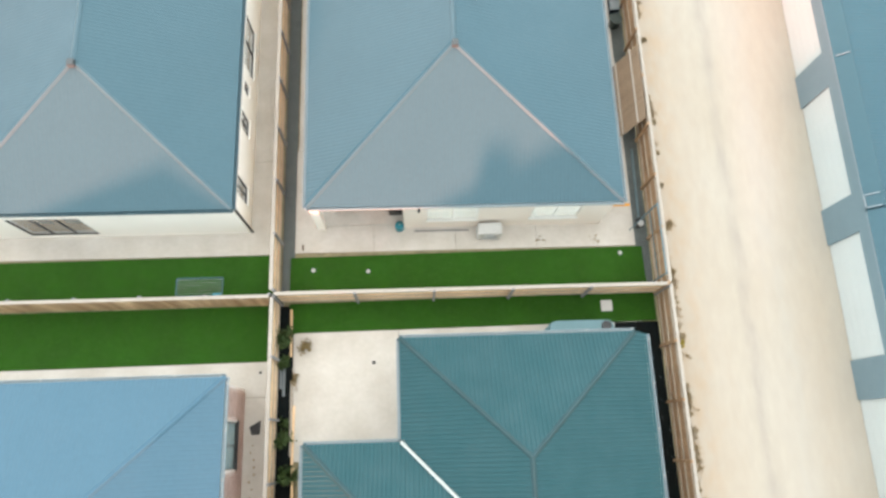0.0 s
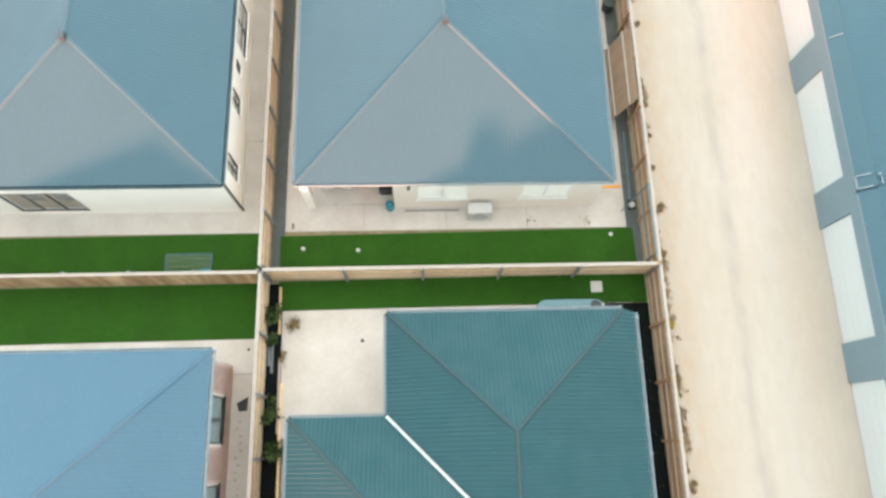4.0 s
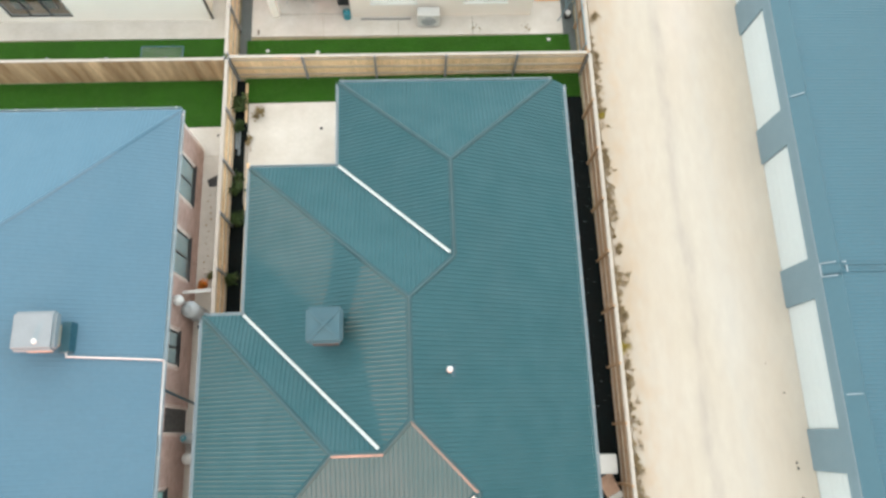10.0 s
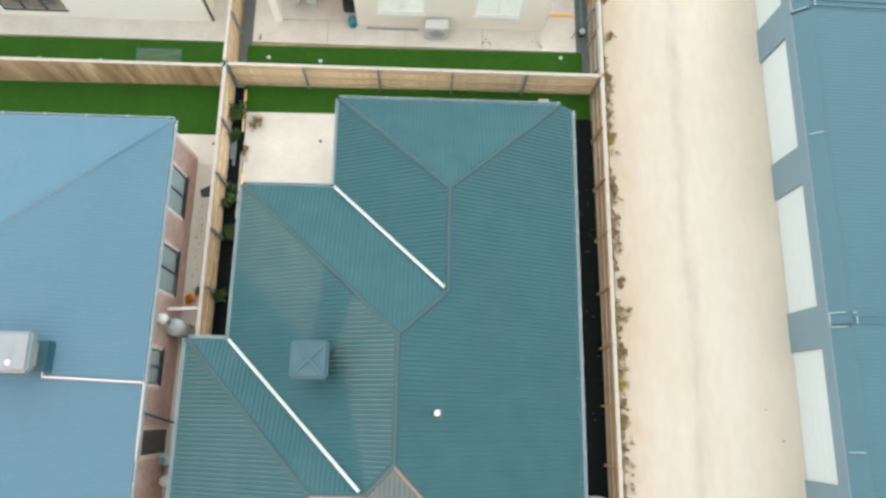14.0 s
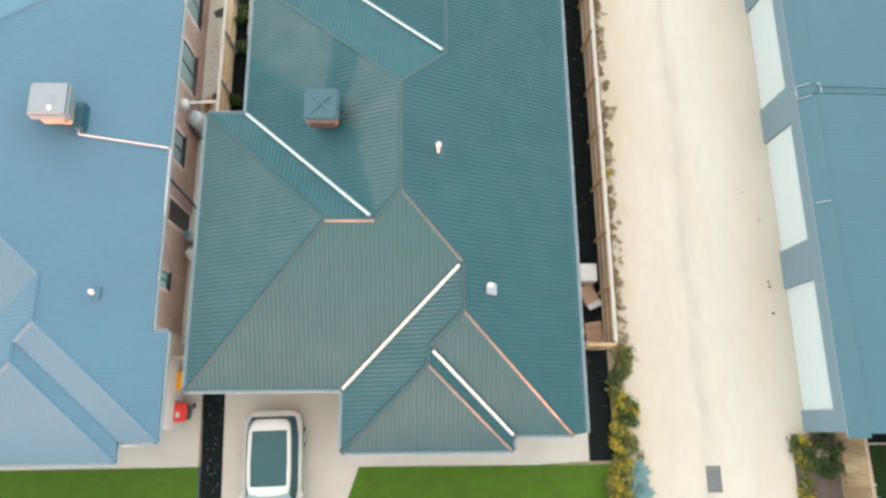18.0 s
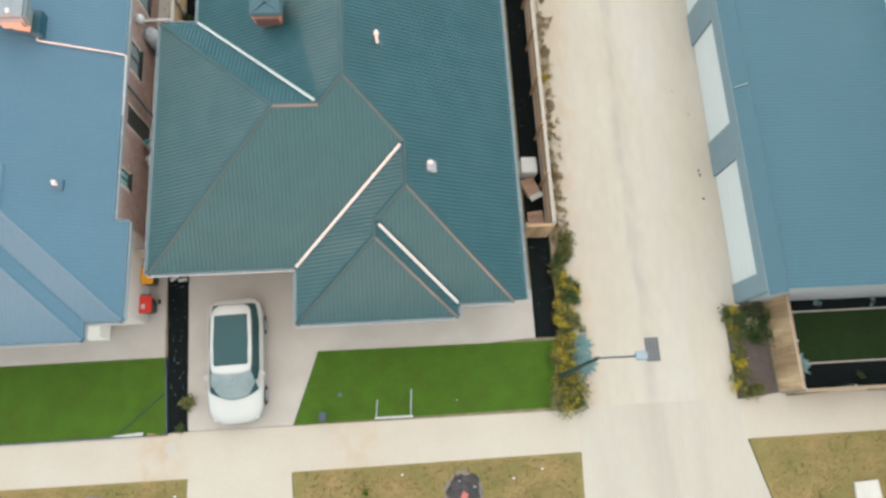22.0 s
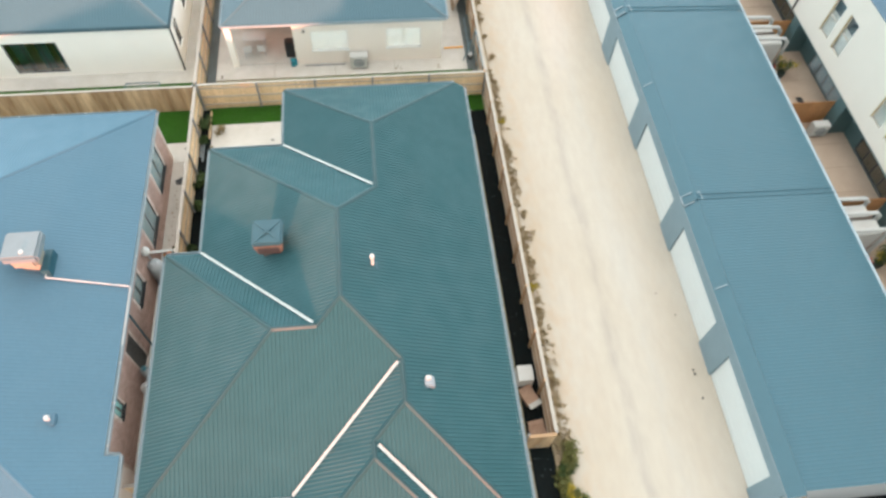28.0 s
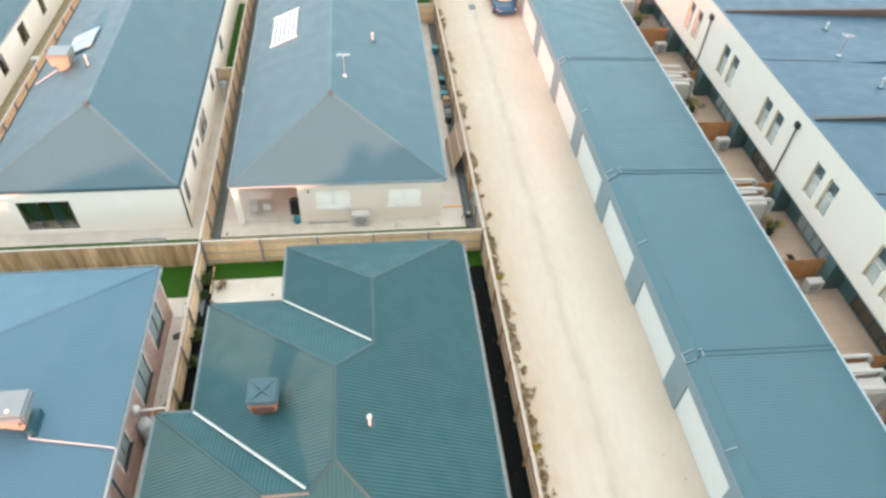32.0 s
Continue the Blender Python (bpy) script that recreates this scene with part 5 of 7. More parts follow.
def antenna(x, y, z, label, h=1.5):
    a = empty("antenna", label, "antenna", at=(x, y, z))
    part("mast", cyl(bmesh.new(), (x, y, z - 0.1), (x, y, z + h), 0.032, None, 8), STEEL, a)
    part("boom", cyl(bmesh.new(), (x - 0.42, y, z + h), (x + 0.42, y, z + h), 0.026, None, 8), STEEL, a)
    for i in range(7):
        xx = x - 0.39 + i * 0.13
        part("element", cyl(bmesh.new(), (xx, y - 0.28 + 0.02 * i, z + h + 0.02), (xx, y + 0.28 - 0.02 * i, z + h + 0.02), 0.018, None, 6), STEEL, a)
    part("foot", bx(x - 0.12, x + 0.12, y - 0.12, y + 0.12, z - 0.15, z + 0.05), PLASTIC_W, a)
    return a


antenna(2.4, 18.7, 5.45, "television antenna on the grey roof")
antenna(36.3, 18.3, 6.55, "television antenna on the townhouse roof")
hw = empty("solar_heater", "white solar hot water panel on the grey roof", "solar panel", at=(-15.8, 25.6, 4.6))
for i in range(2):
    bm = bmesh.new()
    y0 = 23.7 + i * 1.35
    bar(bm, (-16.6, y0 + 0.6, 4.30), (-14.7, y0 + 0.6, 5.10), 1.28, 0.08, up=(-0.42, 0, 1))
    part("panel", bm, SKYL, hw)


# ---- air conditioners ----
def condenser(x, y, z, w, d, h, label, face="-y"):
    a = empty("air_conditioner", label, "air conditioner", "outdoor units", at=(x, y, z))
    part("casing", bx(x - w / 2, x + w / 2, y - d / 2, y + d / 2, z + 0.06, z + h, 0.03), PLASTIC_W, a)
    for s in (-1, 1):
        part("foot", bx(x - w * 0.35, x + w * 0.35, y + s * d * 0.35 - 0.03, y + s * d * 0.35 + 0.03, z, z + 0.06), BLACK, a)
    ax = {"-y": (0, -1), "x": (1, 0), "-x": (-1, 0), "y": (0, 1)}[face]
    o = Vector((x + ax[0] * w / 2, y + ax[1] * d / 2, z + h * 0.53))
    n = Vector((ax[0], ax[1], 0))
    part("fan_ring", cyl(bmesh.new(), o - n * 0.01, o + n * 0.015, h * 0.36, None, 20), COOL_W, a)
    for i in range(5):
        zz_ = o.z - h * 0.28 + i * h * 0.14
        t = Vector((-n.y, n.x, 0)) * h * 0.33
        part("grille_bar", cyl(bmesh.new(), Vector((o.x, o.y, zz_)) + n * 0.025 - t, Vector((o.x, o.y, zz_)) + n * 0.025 + t, 0.012, None, 6), PLASTIC_W, a)
    return a


condenser(3.05, 10.35, 0.003, 1.05, 0.5, 0.95, "white air conditioner against the taupe wall")
condenser(9.62, -10.3, 0.01, 0.7, 0.75, 0.8, "white air conditioner in the side bed", "x")

# ---- lane and street furniture ----
lamp = empty("street_lamp", "grey steel street lamp with one outreach arm", "street lamp", at=(10.25, -19.6, 0))
part("base_plate", bx(10.1, 10.4, -19.75, -19.45, -0.02, 0.05, 0.01), STEEL, lamp)
part("pole", cyl(bmesh.new(), (10.25, -19.6, 0), (10.25, -19.45, 6.2), 0.11, 0.06, 14), POLE, lamp, "dark grey tapered pole")
part("arm", cyl(bmesh.new(), (10.25, -19.45, 6.15), (11.5, -19.46, 6.25), 0.032, None, 10), POLE, lamp)
head = part("lamp_head", bx(11.46, 11.92, -19.62, -19.28, 6.2, 6.32, 0.055), BRACKET, lamp, "pale rounded lamp head")
part("lens", bx(11.52, 11.88, -19.54, -19.38, 6.17, 6.2), PLASTIC_W, head)

grate = empty("drain_grate", "steel drain grate set in the lane", "drain", at=(14.37, -18.66, 0))
part("grate_frame", bx(14.06, 14.68, -19.18, -18.15, -0.03, 0.008), GRATE, grate)
for i in range(4):
    for j in range(7):
        part("slot", bx(14.1 + i * 0.145, 14.2 + i * 0.145, -19.12 + j * 0.14, -19.03 + j * 0.14, 0.0, 0.013), LAMPP, grate)

lid = empty("access_cover", "round concrete access cover in the footpath", "cover", at=(-5.83, -21.6, 0))
part("rim", cyl(bmesh.new(), (-5.83, -21.6, -0.03), (-5.83, -21.6, 0.006), 0.25, None, 24), AGG, lid)
part("lid", cyl(bmesh.new(), (-5.83, -21.6, 0.0), (-5.83, -21.6, 0.012), 0.22, None, 24), AGG, lid)
for x, y, r, m, lab in ((0.98, -19.86, 0.09, LAMPP, "round grey lid in the front lawn"), (5.83, -20.34, 0.04, COOL_W, "small pale lid in the front lawn"), (-2.03, 4.87, 0.08, BLACK, "round black drain in the patio"), (-6.72, 4.6, 0.06, BLACK, "small black drain in the paving")):
    thing("lid", cyl(bmesh.new(), (x, y, -0.02), (x, y, 0.045 if "lawn" in lab else 0.012), r, None, 18), m, lab, "lid")

box_ = empty("letterbox", "small dark blue letterbox at the lawn edge", "letterbox", at=(0.34, -20.72, 0))
part("post", bx(0.29, 0.39, -20.77, -20.67, 0, 0.5), BLACK, box_)
part("casing", bx(0.2, 0.48, -20.9, -20.55, 0.45, 0.75, 0.03), NAVY, box_)
part("slot", bx(0.24, 0.44, -20.905, -20.895, 0.64, 0.67), BLACK, box_)
fr = empty("sign_frame", "white metal sign frame lying on the lawn", "frame", at=(3.2, -20.5, 0))
part("crossbar", bx(2.4, 3.98, -20.92, -20.84, 0.025, 0.09, 0.01), WHITE, fr)
for x, y1 in ((2.46, -20.15), (3.88, -19.8)):
    bm = bmesh.new()
    bar(bm, (x, -20.86, 0.065), (x + 0.06, y1, 0.065), 0.045, 0.06)
    part("leg", bm, SKYL, fr)

def ragged_disc(x, y, r, z0, z1, rough, seed, squash=1.0):
    """A low mound with an uneven outline."""
    rng = random.Random(seed)
    bm = bmesh.new()
    n = 30
    wob = [1 + rough * (0.5 * math.sin(3 * i * 6.283 / n + seed) + 0.5 * math.sin(5 * i * 6.283 / n + 2 * seed)) + rng.uniform(-rough, rough) * 0.4 for i in range(n)]
    prev = None
    for f_, h in ((1.0, 0.0), (0.82, 0.55), (0.5, 0.9), (0.2, 1.0)):
        ring_ = [bm.verts.new((x + math.cos(i * 6.283 / n) * r * f_ * wob[i], y + math.sin(i * 6.283 / n) * r * f_ * wob[i] * squash, z0 + (z1 - z0) * max(0.02, h + rng.uniform(-0.12, 0.12) * (h > 0)))) for i in range(n)]
        if prev:
            for i in range(n):
                bm.faces.new((prev[i], prev[(i + 1) % n], ring_[(i + 1) % n], ring_[i]))
        prev = ring_
    bm.faces.new(prev)
    return bm


for x, y, r in ((5.88, -23.98, 0.8), (-8.63, -23.95, 0.7)):
    pit = empty("tree_pit", "round tree pit with black mulch in the dry verge" if x > 0 else "mound of grey ash soil in the dry verge", "tree pit", at=(x, y, 0))
    part("ring", ragged_disc(x, y, r * 1.12, 0.0, 0.06, 0.10, 3 if x > 0 else 8), ASH_P, pit)
    part("mulch", ragged_disc(x + (0.02 if x > 0 else 0.18), y + 0.05, r * (0.86 if x > 0 else 0.42), 0.03, 0.13 if x > 0 else 0.12, 0.14, 5), PIT if x > 0 else ASH, pit)
    for i in range(7 if x > 0 else 0):
        q_ = random.uniform(0.1, 0.5)
        ang = random.uniform(0, 6.28)
        c = (x + math.cos(ang) * q_, y + math.sin(ang) * q_, 0.11)
        bm = bmesh.new()
        bmesh.ops.create_icosphere(bm, subdivisions=1, radius=random.uniform(0.03, 0.07), matrix=Matrix.LocRotScale(c, None, (1.3, 0.8, 0.5)))
        part("stone", bm, COOL_W if i % 3 == 0 else BLACK, pit)
thing("scrap", slab([(5.72, -24.2), (5.98, -24.26), (6.06, -24.05), (5.86, -23.92), (5.78, -24.08)], 0.1, 0.15), PINKISH, "scrap of red plastic in the tree pit", "litter")

# lawn edging, garden hose and the folded sheet by the footpath
ed = empty("edging", "dark steel edging round the front lawn", "edging", kind="structure")
for a, b in (((-6.16, -17.95), (-5.98, -21.06)), ((-5.98, -21.06), (-14.0, -21.1))):
    bm = bmesh.new()
    bar(bm, (*a, 0.02), (*b, 0.02), 0.05, 0.12)
    part("strip", bm, NAVY, ed)
hose = empty("garden_hose", "dark garden hose lying on the front lawn", "hose", at=(-7, -20.2, 0))
pts = [(-7.95, -20.95, 0.045), (-7.4, -20.5, 0.05), (-6.8, -19.98, 0.05), (-6.1, -19.35, 0.05)]
for a, b in zip(pts, pts[1:]):
    part("length", cyl(bmesh.new(), a, b, 0.028, None, 8), HOSE, hose)
bm = slab([(-8.2, -21.0), (-6.95, -20.92), (-6.92, -21.08), (-7.5, -21.12)], 0.03, 0.08)
thing("plastic_sheet", bm, WHITE, "flat white tapered strip along the lawn edge", "litter")
thing("strap", slab([(-6.75, -20.97), (-6.1, -21.06), (-6.1, -21.12), (-6.72, -21.05)], 0.03, 0.08), OCHRE, "yellow strap along the lawn edge", "strap")


# ---- wheelie bins ----
def wheelie_bin(x, y, lid_m, label):
    b = empty("wheelie_bin", label, "bin", "wheelie bins", at=(x, y, 0))
    bm = bmesh.new()
    for z_, w, d in ((0.06, 0.42, 0.48), (0.92, 0.56, 0.66)):
        for sx, sy in ((-1, -1), (1, -1), (1, 1), (-1, 1)):
            bm.verts.new((x + sx * w / 2, y + sy * d / 2, z_))
    bm.verts.ensure_lookup_table()
    v = bm.verts
    for q in ((3, 2, 1, 0), (4, 5, 6, 7), (0, 1, 5, 4), (1, 2, 6, 5), (2, 3, 7, 6), (3, 0, 4, 7)):
        bm.faces.new([v[i] for i in q])
    bmesh.ops.bevel(bm, geom=bm.edges[:], offset=0.04, segments=2, affect="EDGES")
    part("body", bm, BIN_G, b)
    lid_ = part("lid", bx(x - 0.31, x + 0.31, y - 0.36, y + 0.36, 0.92, 1.02, 0.045), lid_m, b)
    part("handle", cyl(bmesh.new(), (x - 0.26, y + 0.4, 0.95), (x + 0.26, y + 0.4, 0.95), 0.02), BIN_G, b)
    for s in (-1, 1):
        part("wheel", cyl(bmesh.new(), (x + s * 0.27, y + 0.26, 0.1), (x + s * 0.33, y + 0.26, 0.1), 0.1, None, 16), RUBBER, b)
    return lid_


wheelie_bin(-6.82, -14.65, YELLOW, "wheelie bin with orange-yellow lid")
red_bin = wheelie_bin(-6.82, -15.85, RED, "wheelie bin with red lid")
part("sticker", bx(-6.92, -6.77, -16.05, -15.85, 1.021, 1.024), WHITE, red_bin)
fence("x", -13.85, -7.1, -6.1, 1.8, "short pine fence between the two houses", 1)
fence("x", -13.45, 9.1, 10.25, 1.8, "pine paling side gate by the lane", 1, PINE_D, cap_m=PINE_B)
for x, y, w in ((-8.9, -16.75, 0.8), (-7.31, -16.1, 0.6)):
    thing("porch_pier", bx(x - w / 2, x + w / 2, y - 0.36, y + 0.36, 0.004, 1.0, 0.02), RENDER_W, "low white rendered pier by the porch of the brick house", "pier")


# ---- the white car in the driveway ----
def loft(rings, closed=True):
    bm = bmesh.new()
    rs = [[bm.verts.new(p) for p in r] for r in rings]
    n = len(rs[0])
    for a, b in zip(rs, rs[1:]):
        for i in range(n if closed else n - 1):
            bm.faces.new((a[i], a[(i + 1) % n], b[(i + 1) % n], b[i]))
    if closed:
        bm.faces.new(rs[0][::-1])
        bm.faces.new(rs[-1])
    bmesh.ops.recalc_face_normals(bm, faces=bm.faces[:])
    return bm


def car(x, y, turn, paint, label, glass_roof=True):
    """A five-door SUV: nose along -y before turning. Body, cabin glass, roof, lamps, mirrors and wheels."""
    c = empty("car", label, "car")
    L = 4.95

    def sec(s, w, zb, zs, zt, crown):
        yy = -L / 2 + s * L
        return [(-w * 0.86, yy, zb), (-w, yy, zb + 0.18), (-w * 1.0, yy, zs - 0.12), (-w * 0.93, yy, zs), (-w * 0.6, yy, zt), (-w * 0.2, yy, zt + crown), (w * 0.2, yy, zt + crown), (w * 0.6, yy, zt), (w * 0.93, yy, zs), (w, yy, zs - 0.12), (w, yy, zb + 0.18), (w * 0.86, yy, zb)]
    st = [(0.0, 0.34, 0.34, 0.60, 0.63, 0.0), (0.008, 0.52, 0.30, 0.66, 0.70, 0.01), (0.025, 0.69, 0.26, 0.74, 0.78, 0.02), (0.06, 0.83, 0.24, 0.82, 0.86, 0.03), (0.12, 0.92, 0.24, 0.9, 0.93, 0.03), (0.22, 0.95, 0.24, 0.97, 1.01, 0.03), (0.30, 0.95, 0.24, 1.0, 1.06, 0.03), (0.5, 0.95, 0.24, 1.02, 1.05, 0.0), (0.75, 0.96, 0.24, 1.05, 1.08, 0.0), (0.9, 0.94, 0.26, 1.06, 1.1, 0.0), (0.955, 0.88, 0.3, 1.04, 1.08, 0.0), (0.98, 0.78, 0.34, 1.0, 1.03, 0.0), (0.993, 0.64, 0.38, 0.95, 0.97, 0.0), (1.0, 0.46, 0.42, 0.88, 0.9, 0.0)]
    body = part("body", loft([sec(*a) for a in st]), paint, c, smooth=True)

    def cab(s, w, z0, wt, z1):
        yy = -L / 2 + s * L
        return [(-w, yy, z0), (-wt, yy, z1), (wt, yy, z1), (w, yy, z0)]
    cabin = part("cabin", loft([cab(0.33, 0.80, 0.99, 0.72, 1.16), cab(0.42, 0.86, 1.02, 0.68, 1.56), cab(0.55, 0.88, 1.03, 0.69, 1.63), cab(0.8, 0.87, 1.05, 0.68, 1.60), cab(0.91, 0.80, 1.06, 0.62, 1.45), cab(0.95, 0.74, 1.05, 0.62, 1.12)]), CARGLASS, c, "dark tinted windows")
    y0, y1 = -L / 2 + 0.262 * L, -L / 2 + 0.40 * L

    def screen(grow, lift):
        """The windscreen's curved sheet, bowed forward at its foot."""
        ws = bmesh.new()
        grid = []
        for r_ in range(7):
            f_ = r_ / 6
            row_ = []
            for c_ in range(11):
                u_ = -1 + 0.2 * c_
                bow = (0.34 - 0.22 * f_) * (1 - u_ * u_)
                row_.append(ws.verts.new((u_ * (0.80 - 0.13 * f_) * grow, y0 - 0.02 + (y1 - y0) * f_ - bow - (grow - 1) * 0.6 * (1 - f_), 1.05 + 0.55 * f_ + 0.05 * math.sin(3.14 * f_) + 0.03 * (1 - u_ * u_) + lift)))
            grid.append(row_)
        for p_, q_ in zip(grid, grid[1:]):
            for i_ in range(10):
                ws.faces.new((p_[i_], p_[i_ + 1], q_[i_ + 1], q_[i_]))
        return ws
    part("cowl", screen(1.045, -0.02), CARGLASS, c, "dark surround of the windscreen", True)
    # its reflection is in the colour, unlike the dark side glass
    part("windscreen", screen(1.0, 0.012), WINDSCREEN, c, "windscreen with a pale reflection painted in", True)
    part("mirror_foot", cyl(bmesh.new(), (0.02, y0 + 0.33, 1.57), (0.02, y0 + 0.30, 1.50), 0.05, 0.03, 10), COOL_W, c)

    def rf(s, w, z):
        yy = -L / 2 + s * L
        return [(-w, yy, z - 0.05), (-w * 0.94, yy, z), (-w * 0.5, yy, z + 0.03), (w * 0.5, yy, z + 0.03), (w * 0.94, yy, z), (w, yy, z - 0.05)]
    part("roof", loft([rf(0.362, 0.40, 1.555), rf(0.378, 0.58, 1.585), rf(0.40, 0.67, 1.61), rf(0.44, 0.70, 1.63), rf(0.55, 0.73, 1.66), rf(0.8, 0.71, 1.64), rf(0.88, 0.67, 1.58), rf(0.915, 0.58, 1.53), rf(0.93, 0.45, 1.50)]), paint, c, smooth=True)
    if glass_roof:
        part("roof_glass", loft([rf(0.445, 0.57, 1.648), rf(0.455, 0.60, 1.668), rf(0.6, 0.61, 1.695), rf(0.8, 0.59, 1.675), rf(0.845, 0.57, 1.655)]), CARGLASS, c, "dark panoramic glass roof")
    for s in (-1, 1):
        bm = bmesh.new()
        bar(bm, (s * 0.70, -L / 2 + 0.245 * L, 1.04), (s * 0.69, -L / 2 + 0.42 * L, 1.58), 0.045, 0.05)
        part("pillar", bm, CARGLASS, c)
        bm = bmesh.new()
        bar(bm, (s * 0.885, -L / 2 + 0.28 * L, 1.03), (s * 0.9, -L / 2 + 0.93 * L, 1.08), 0.04, 0.05)
        part("window_trim", bm, paint, c)
        part("roof_rail", bar(bmesh.new(), (s * 0.67, -L / 2 + 0.46 * L, 1.66), (s * 0.655, -L / 2 + 0.86 * L, 1.62), 0.04, 0.05), paint, c)
        part("mirror", bx(0.84 if s > 0 else -1.05, 1.05 if s > 0 else -0.84, -0.74, -0.54, 0.96, 1.12, 0.05), paint, c)
        part("headlight", bx(s * 0.62 - 0.14, s * 0.62 + 0.14, -2.33, -2.15, 0.66, 0.76, 0.02), PLASTIC_W, c)
        part("tail_light", bx(s * 0.7 - 0.12, s * 0.7 + 0.12, 2.25, 2.36, 0.85, 0.98, 0.02), RED, c)
        for yy in (-1.43, 1.42):
            w = part("wheel", cyl(bmesh.new(), (s * 0.74, yy, 0.34), (s * 0.97, yy, 0.34), 0.34, None, 22), RUBBER, c, "black tyre")
            part("rim", cyl(bmesh.new(), (s * 0.96, yy, 0.34), (s * 0.985, yy, 0.34), 0.23, None, 16), STEEL, w)
            part("arch", cyl(bmesh.new(), (s * 0.90, yy, 0.36), (s * 0.955, yy, 0.36), 0.40, None, 22), BLACK, c)
    part("bonnet_line", bx(-0.5, 0.5, -2.24, -2.22, 0.775, 0.785), COOL_W, c)
    part("grille", bx(-0.4, 0.4, -2.385, -2.33, 0.42, 0.58, 0.02), BLACK, c)
    c.matrix_basis = Matrix.Translation((x, y, 0.004)) @ Matrix.Rotation(radians(turn), 4, "Z") @ Matrix.Diagonal((1.15, 1.01, 1, 1))
    return c


car(-3.1, -18.3, 1.5, CARPAINT, "white SUV with glass roof parked on the driveway")
car(16.9, 39.4, 0, CARBLUE, "dark blue car parked at the end of the lane", False)

# ---- back gardens ----
tank = empty("water_tank", "slim grey-blue rainwater tank under the eave", "water tank", at=(6.6, 5.75, 0))
bm = bmesh.new()
ring = []
for i in range(28):
    a = i * 6.2832 / 28
    ring.append((6.5 + (1.0 if math.cos(a) > 0 else -1.0) + 0.33 * math.cos(a), 5.82 + 0.33 * math.sin(a)))
part("body", slab(ring, 0.004, 1.55), TANKP, tank)
part("lid", cyl(bmesh.new(), (7.5, 5.9, 1.55), (7.5, 5.9, 1.62), 0.2, None, 18), BLACK, tank)
for i in range(5):
    part("rib", slab([(p[0] + (0.015 if p[0] > 6.5 else -0.015), 5.82 + (p[1] - 5.82) * 1.05) for p in ring], 0.2 + i * 0.28, 0.24 + i * 0.28), TANKP, tank)
stool = empty("paving_square", "white square slab lying on the back turf", "slab", at=(8.0, 7.0, 0))
part("slab", bx(7.77, 8.26, 6.76, 7.24, 0.02, 0.09, 0.02), PLASTIC_W, stool)
for x, y, lab in ((-4.61, 8.9, "a"), (-2.25, 8.8, "b"), (8.86, 9.36, "c")):
    g = empty("inspection_lid", "small round white lid in the turf", "lid", "turf lids", at=(x, y, 0))
    part("ring", cyl(bmesh.new(), (x, y, 0.0), (x, y, 0.05), 0.10, None, 18), COOL_W, g)
    part("cap", cyl(bmesh.new(), (x, y, 0.05), (x, y, 0.08), 0.08, 0.06, 18), PLASTIC_W, g)

line = empty("clothes_line", "folding grey-green clothes line on the fence", "clothes line", at=(-9.0, 7.7, 1.4))
part("frame_bar", bar(bmesh.new(), (-9.92, 7.62, 1.4), (-8.05, 7.62, 1.4), 0.04, 0.04), COOL_G, line)
part("frame_bar", bar(bmesh.new(), (-9.92, 8.35, 1.4), (-8.1, 8.35, 1.4), 0.04, 0.04), COOL_G, line)
for x in (-9.92, -8.08):
    part("arm", bar(bmesh.new(), (x, 7.5, 1.4), (x, 8.35, 1.4), 0.04, 0.04), COOL_G, line)
for i in range(6):
    part("cord", cyl(bmesh.new(), (-9.9, 7.72 + i * 0.11, 1.4), (-8.1, 7.72 + i * 0.11, 1.4), 0.008, None, 6), STEEL, line)
part("cover", bx(-8.45, -8.1, 7.6, 7.7, 1.38, 1.5, 0.02), TEALP, line)

drum = empty("gas_bottle", "teal gas bottle by the porch corner", "gas bottle", at=(-0.83, 11.0, 0))
part("body", cyl(bmesh.new(), (-0.85, 10.75, 0.003), (-0.85, 10.75, 0.42), 0.2, 0.19, 20), TEALP, drum)
part("shoulder", cyl(bmesh.new(), (-0.85, 10.75, 0.42), (-0.85, 10.75, 0.5), 0.19, 0.08, 20), TEALP, drum)
part("valve", cyl(bmesh.new(), (-0.85, 10.75, 0.5), (-0.85, 10.75, 0.58), 0.035), STEEL, drum)
bbq = empty("barbecue", "dark covered barbecue in the porch", "barbecue", at=(-1.2, 11.8, 0))
part("cart", bx(-1.3, -0.75, 11.3, 11.9, 0.1, 0.85, 0.03), BLACK, bbq)
part("hood", bx(-1.32, -0.73, 11.28, 11.92, 0.85, 1.15, 0.1), BLACK, bbq)
for s in (-1.25, -0.8):
    part("leg", bx(s - 0.02, s + 0.02, 11.35, 11.4, 0.003, 0.12), STEEL, bbq)
tab = empty("outdoor_table", "light outdoor table in the porch", "table", at=(-3.2, 12.6, 0))
part("top", bx(-3.9, -2.5, 12.2, 13.0, 0.70, 0.74, 0.01), PLASTIC_W, tab)
for x in (-3.8, -2.6):
    for y in (12.3, 12.9):
        part("leg", cyl(bmesh.new(), (x, y, 0.003), (x, y, 0.7), 0.02), STEEL, tab)


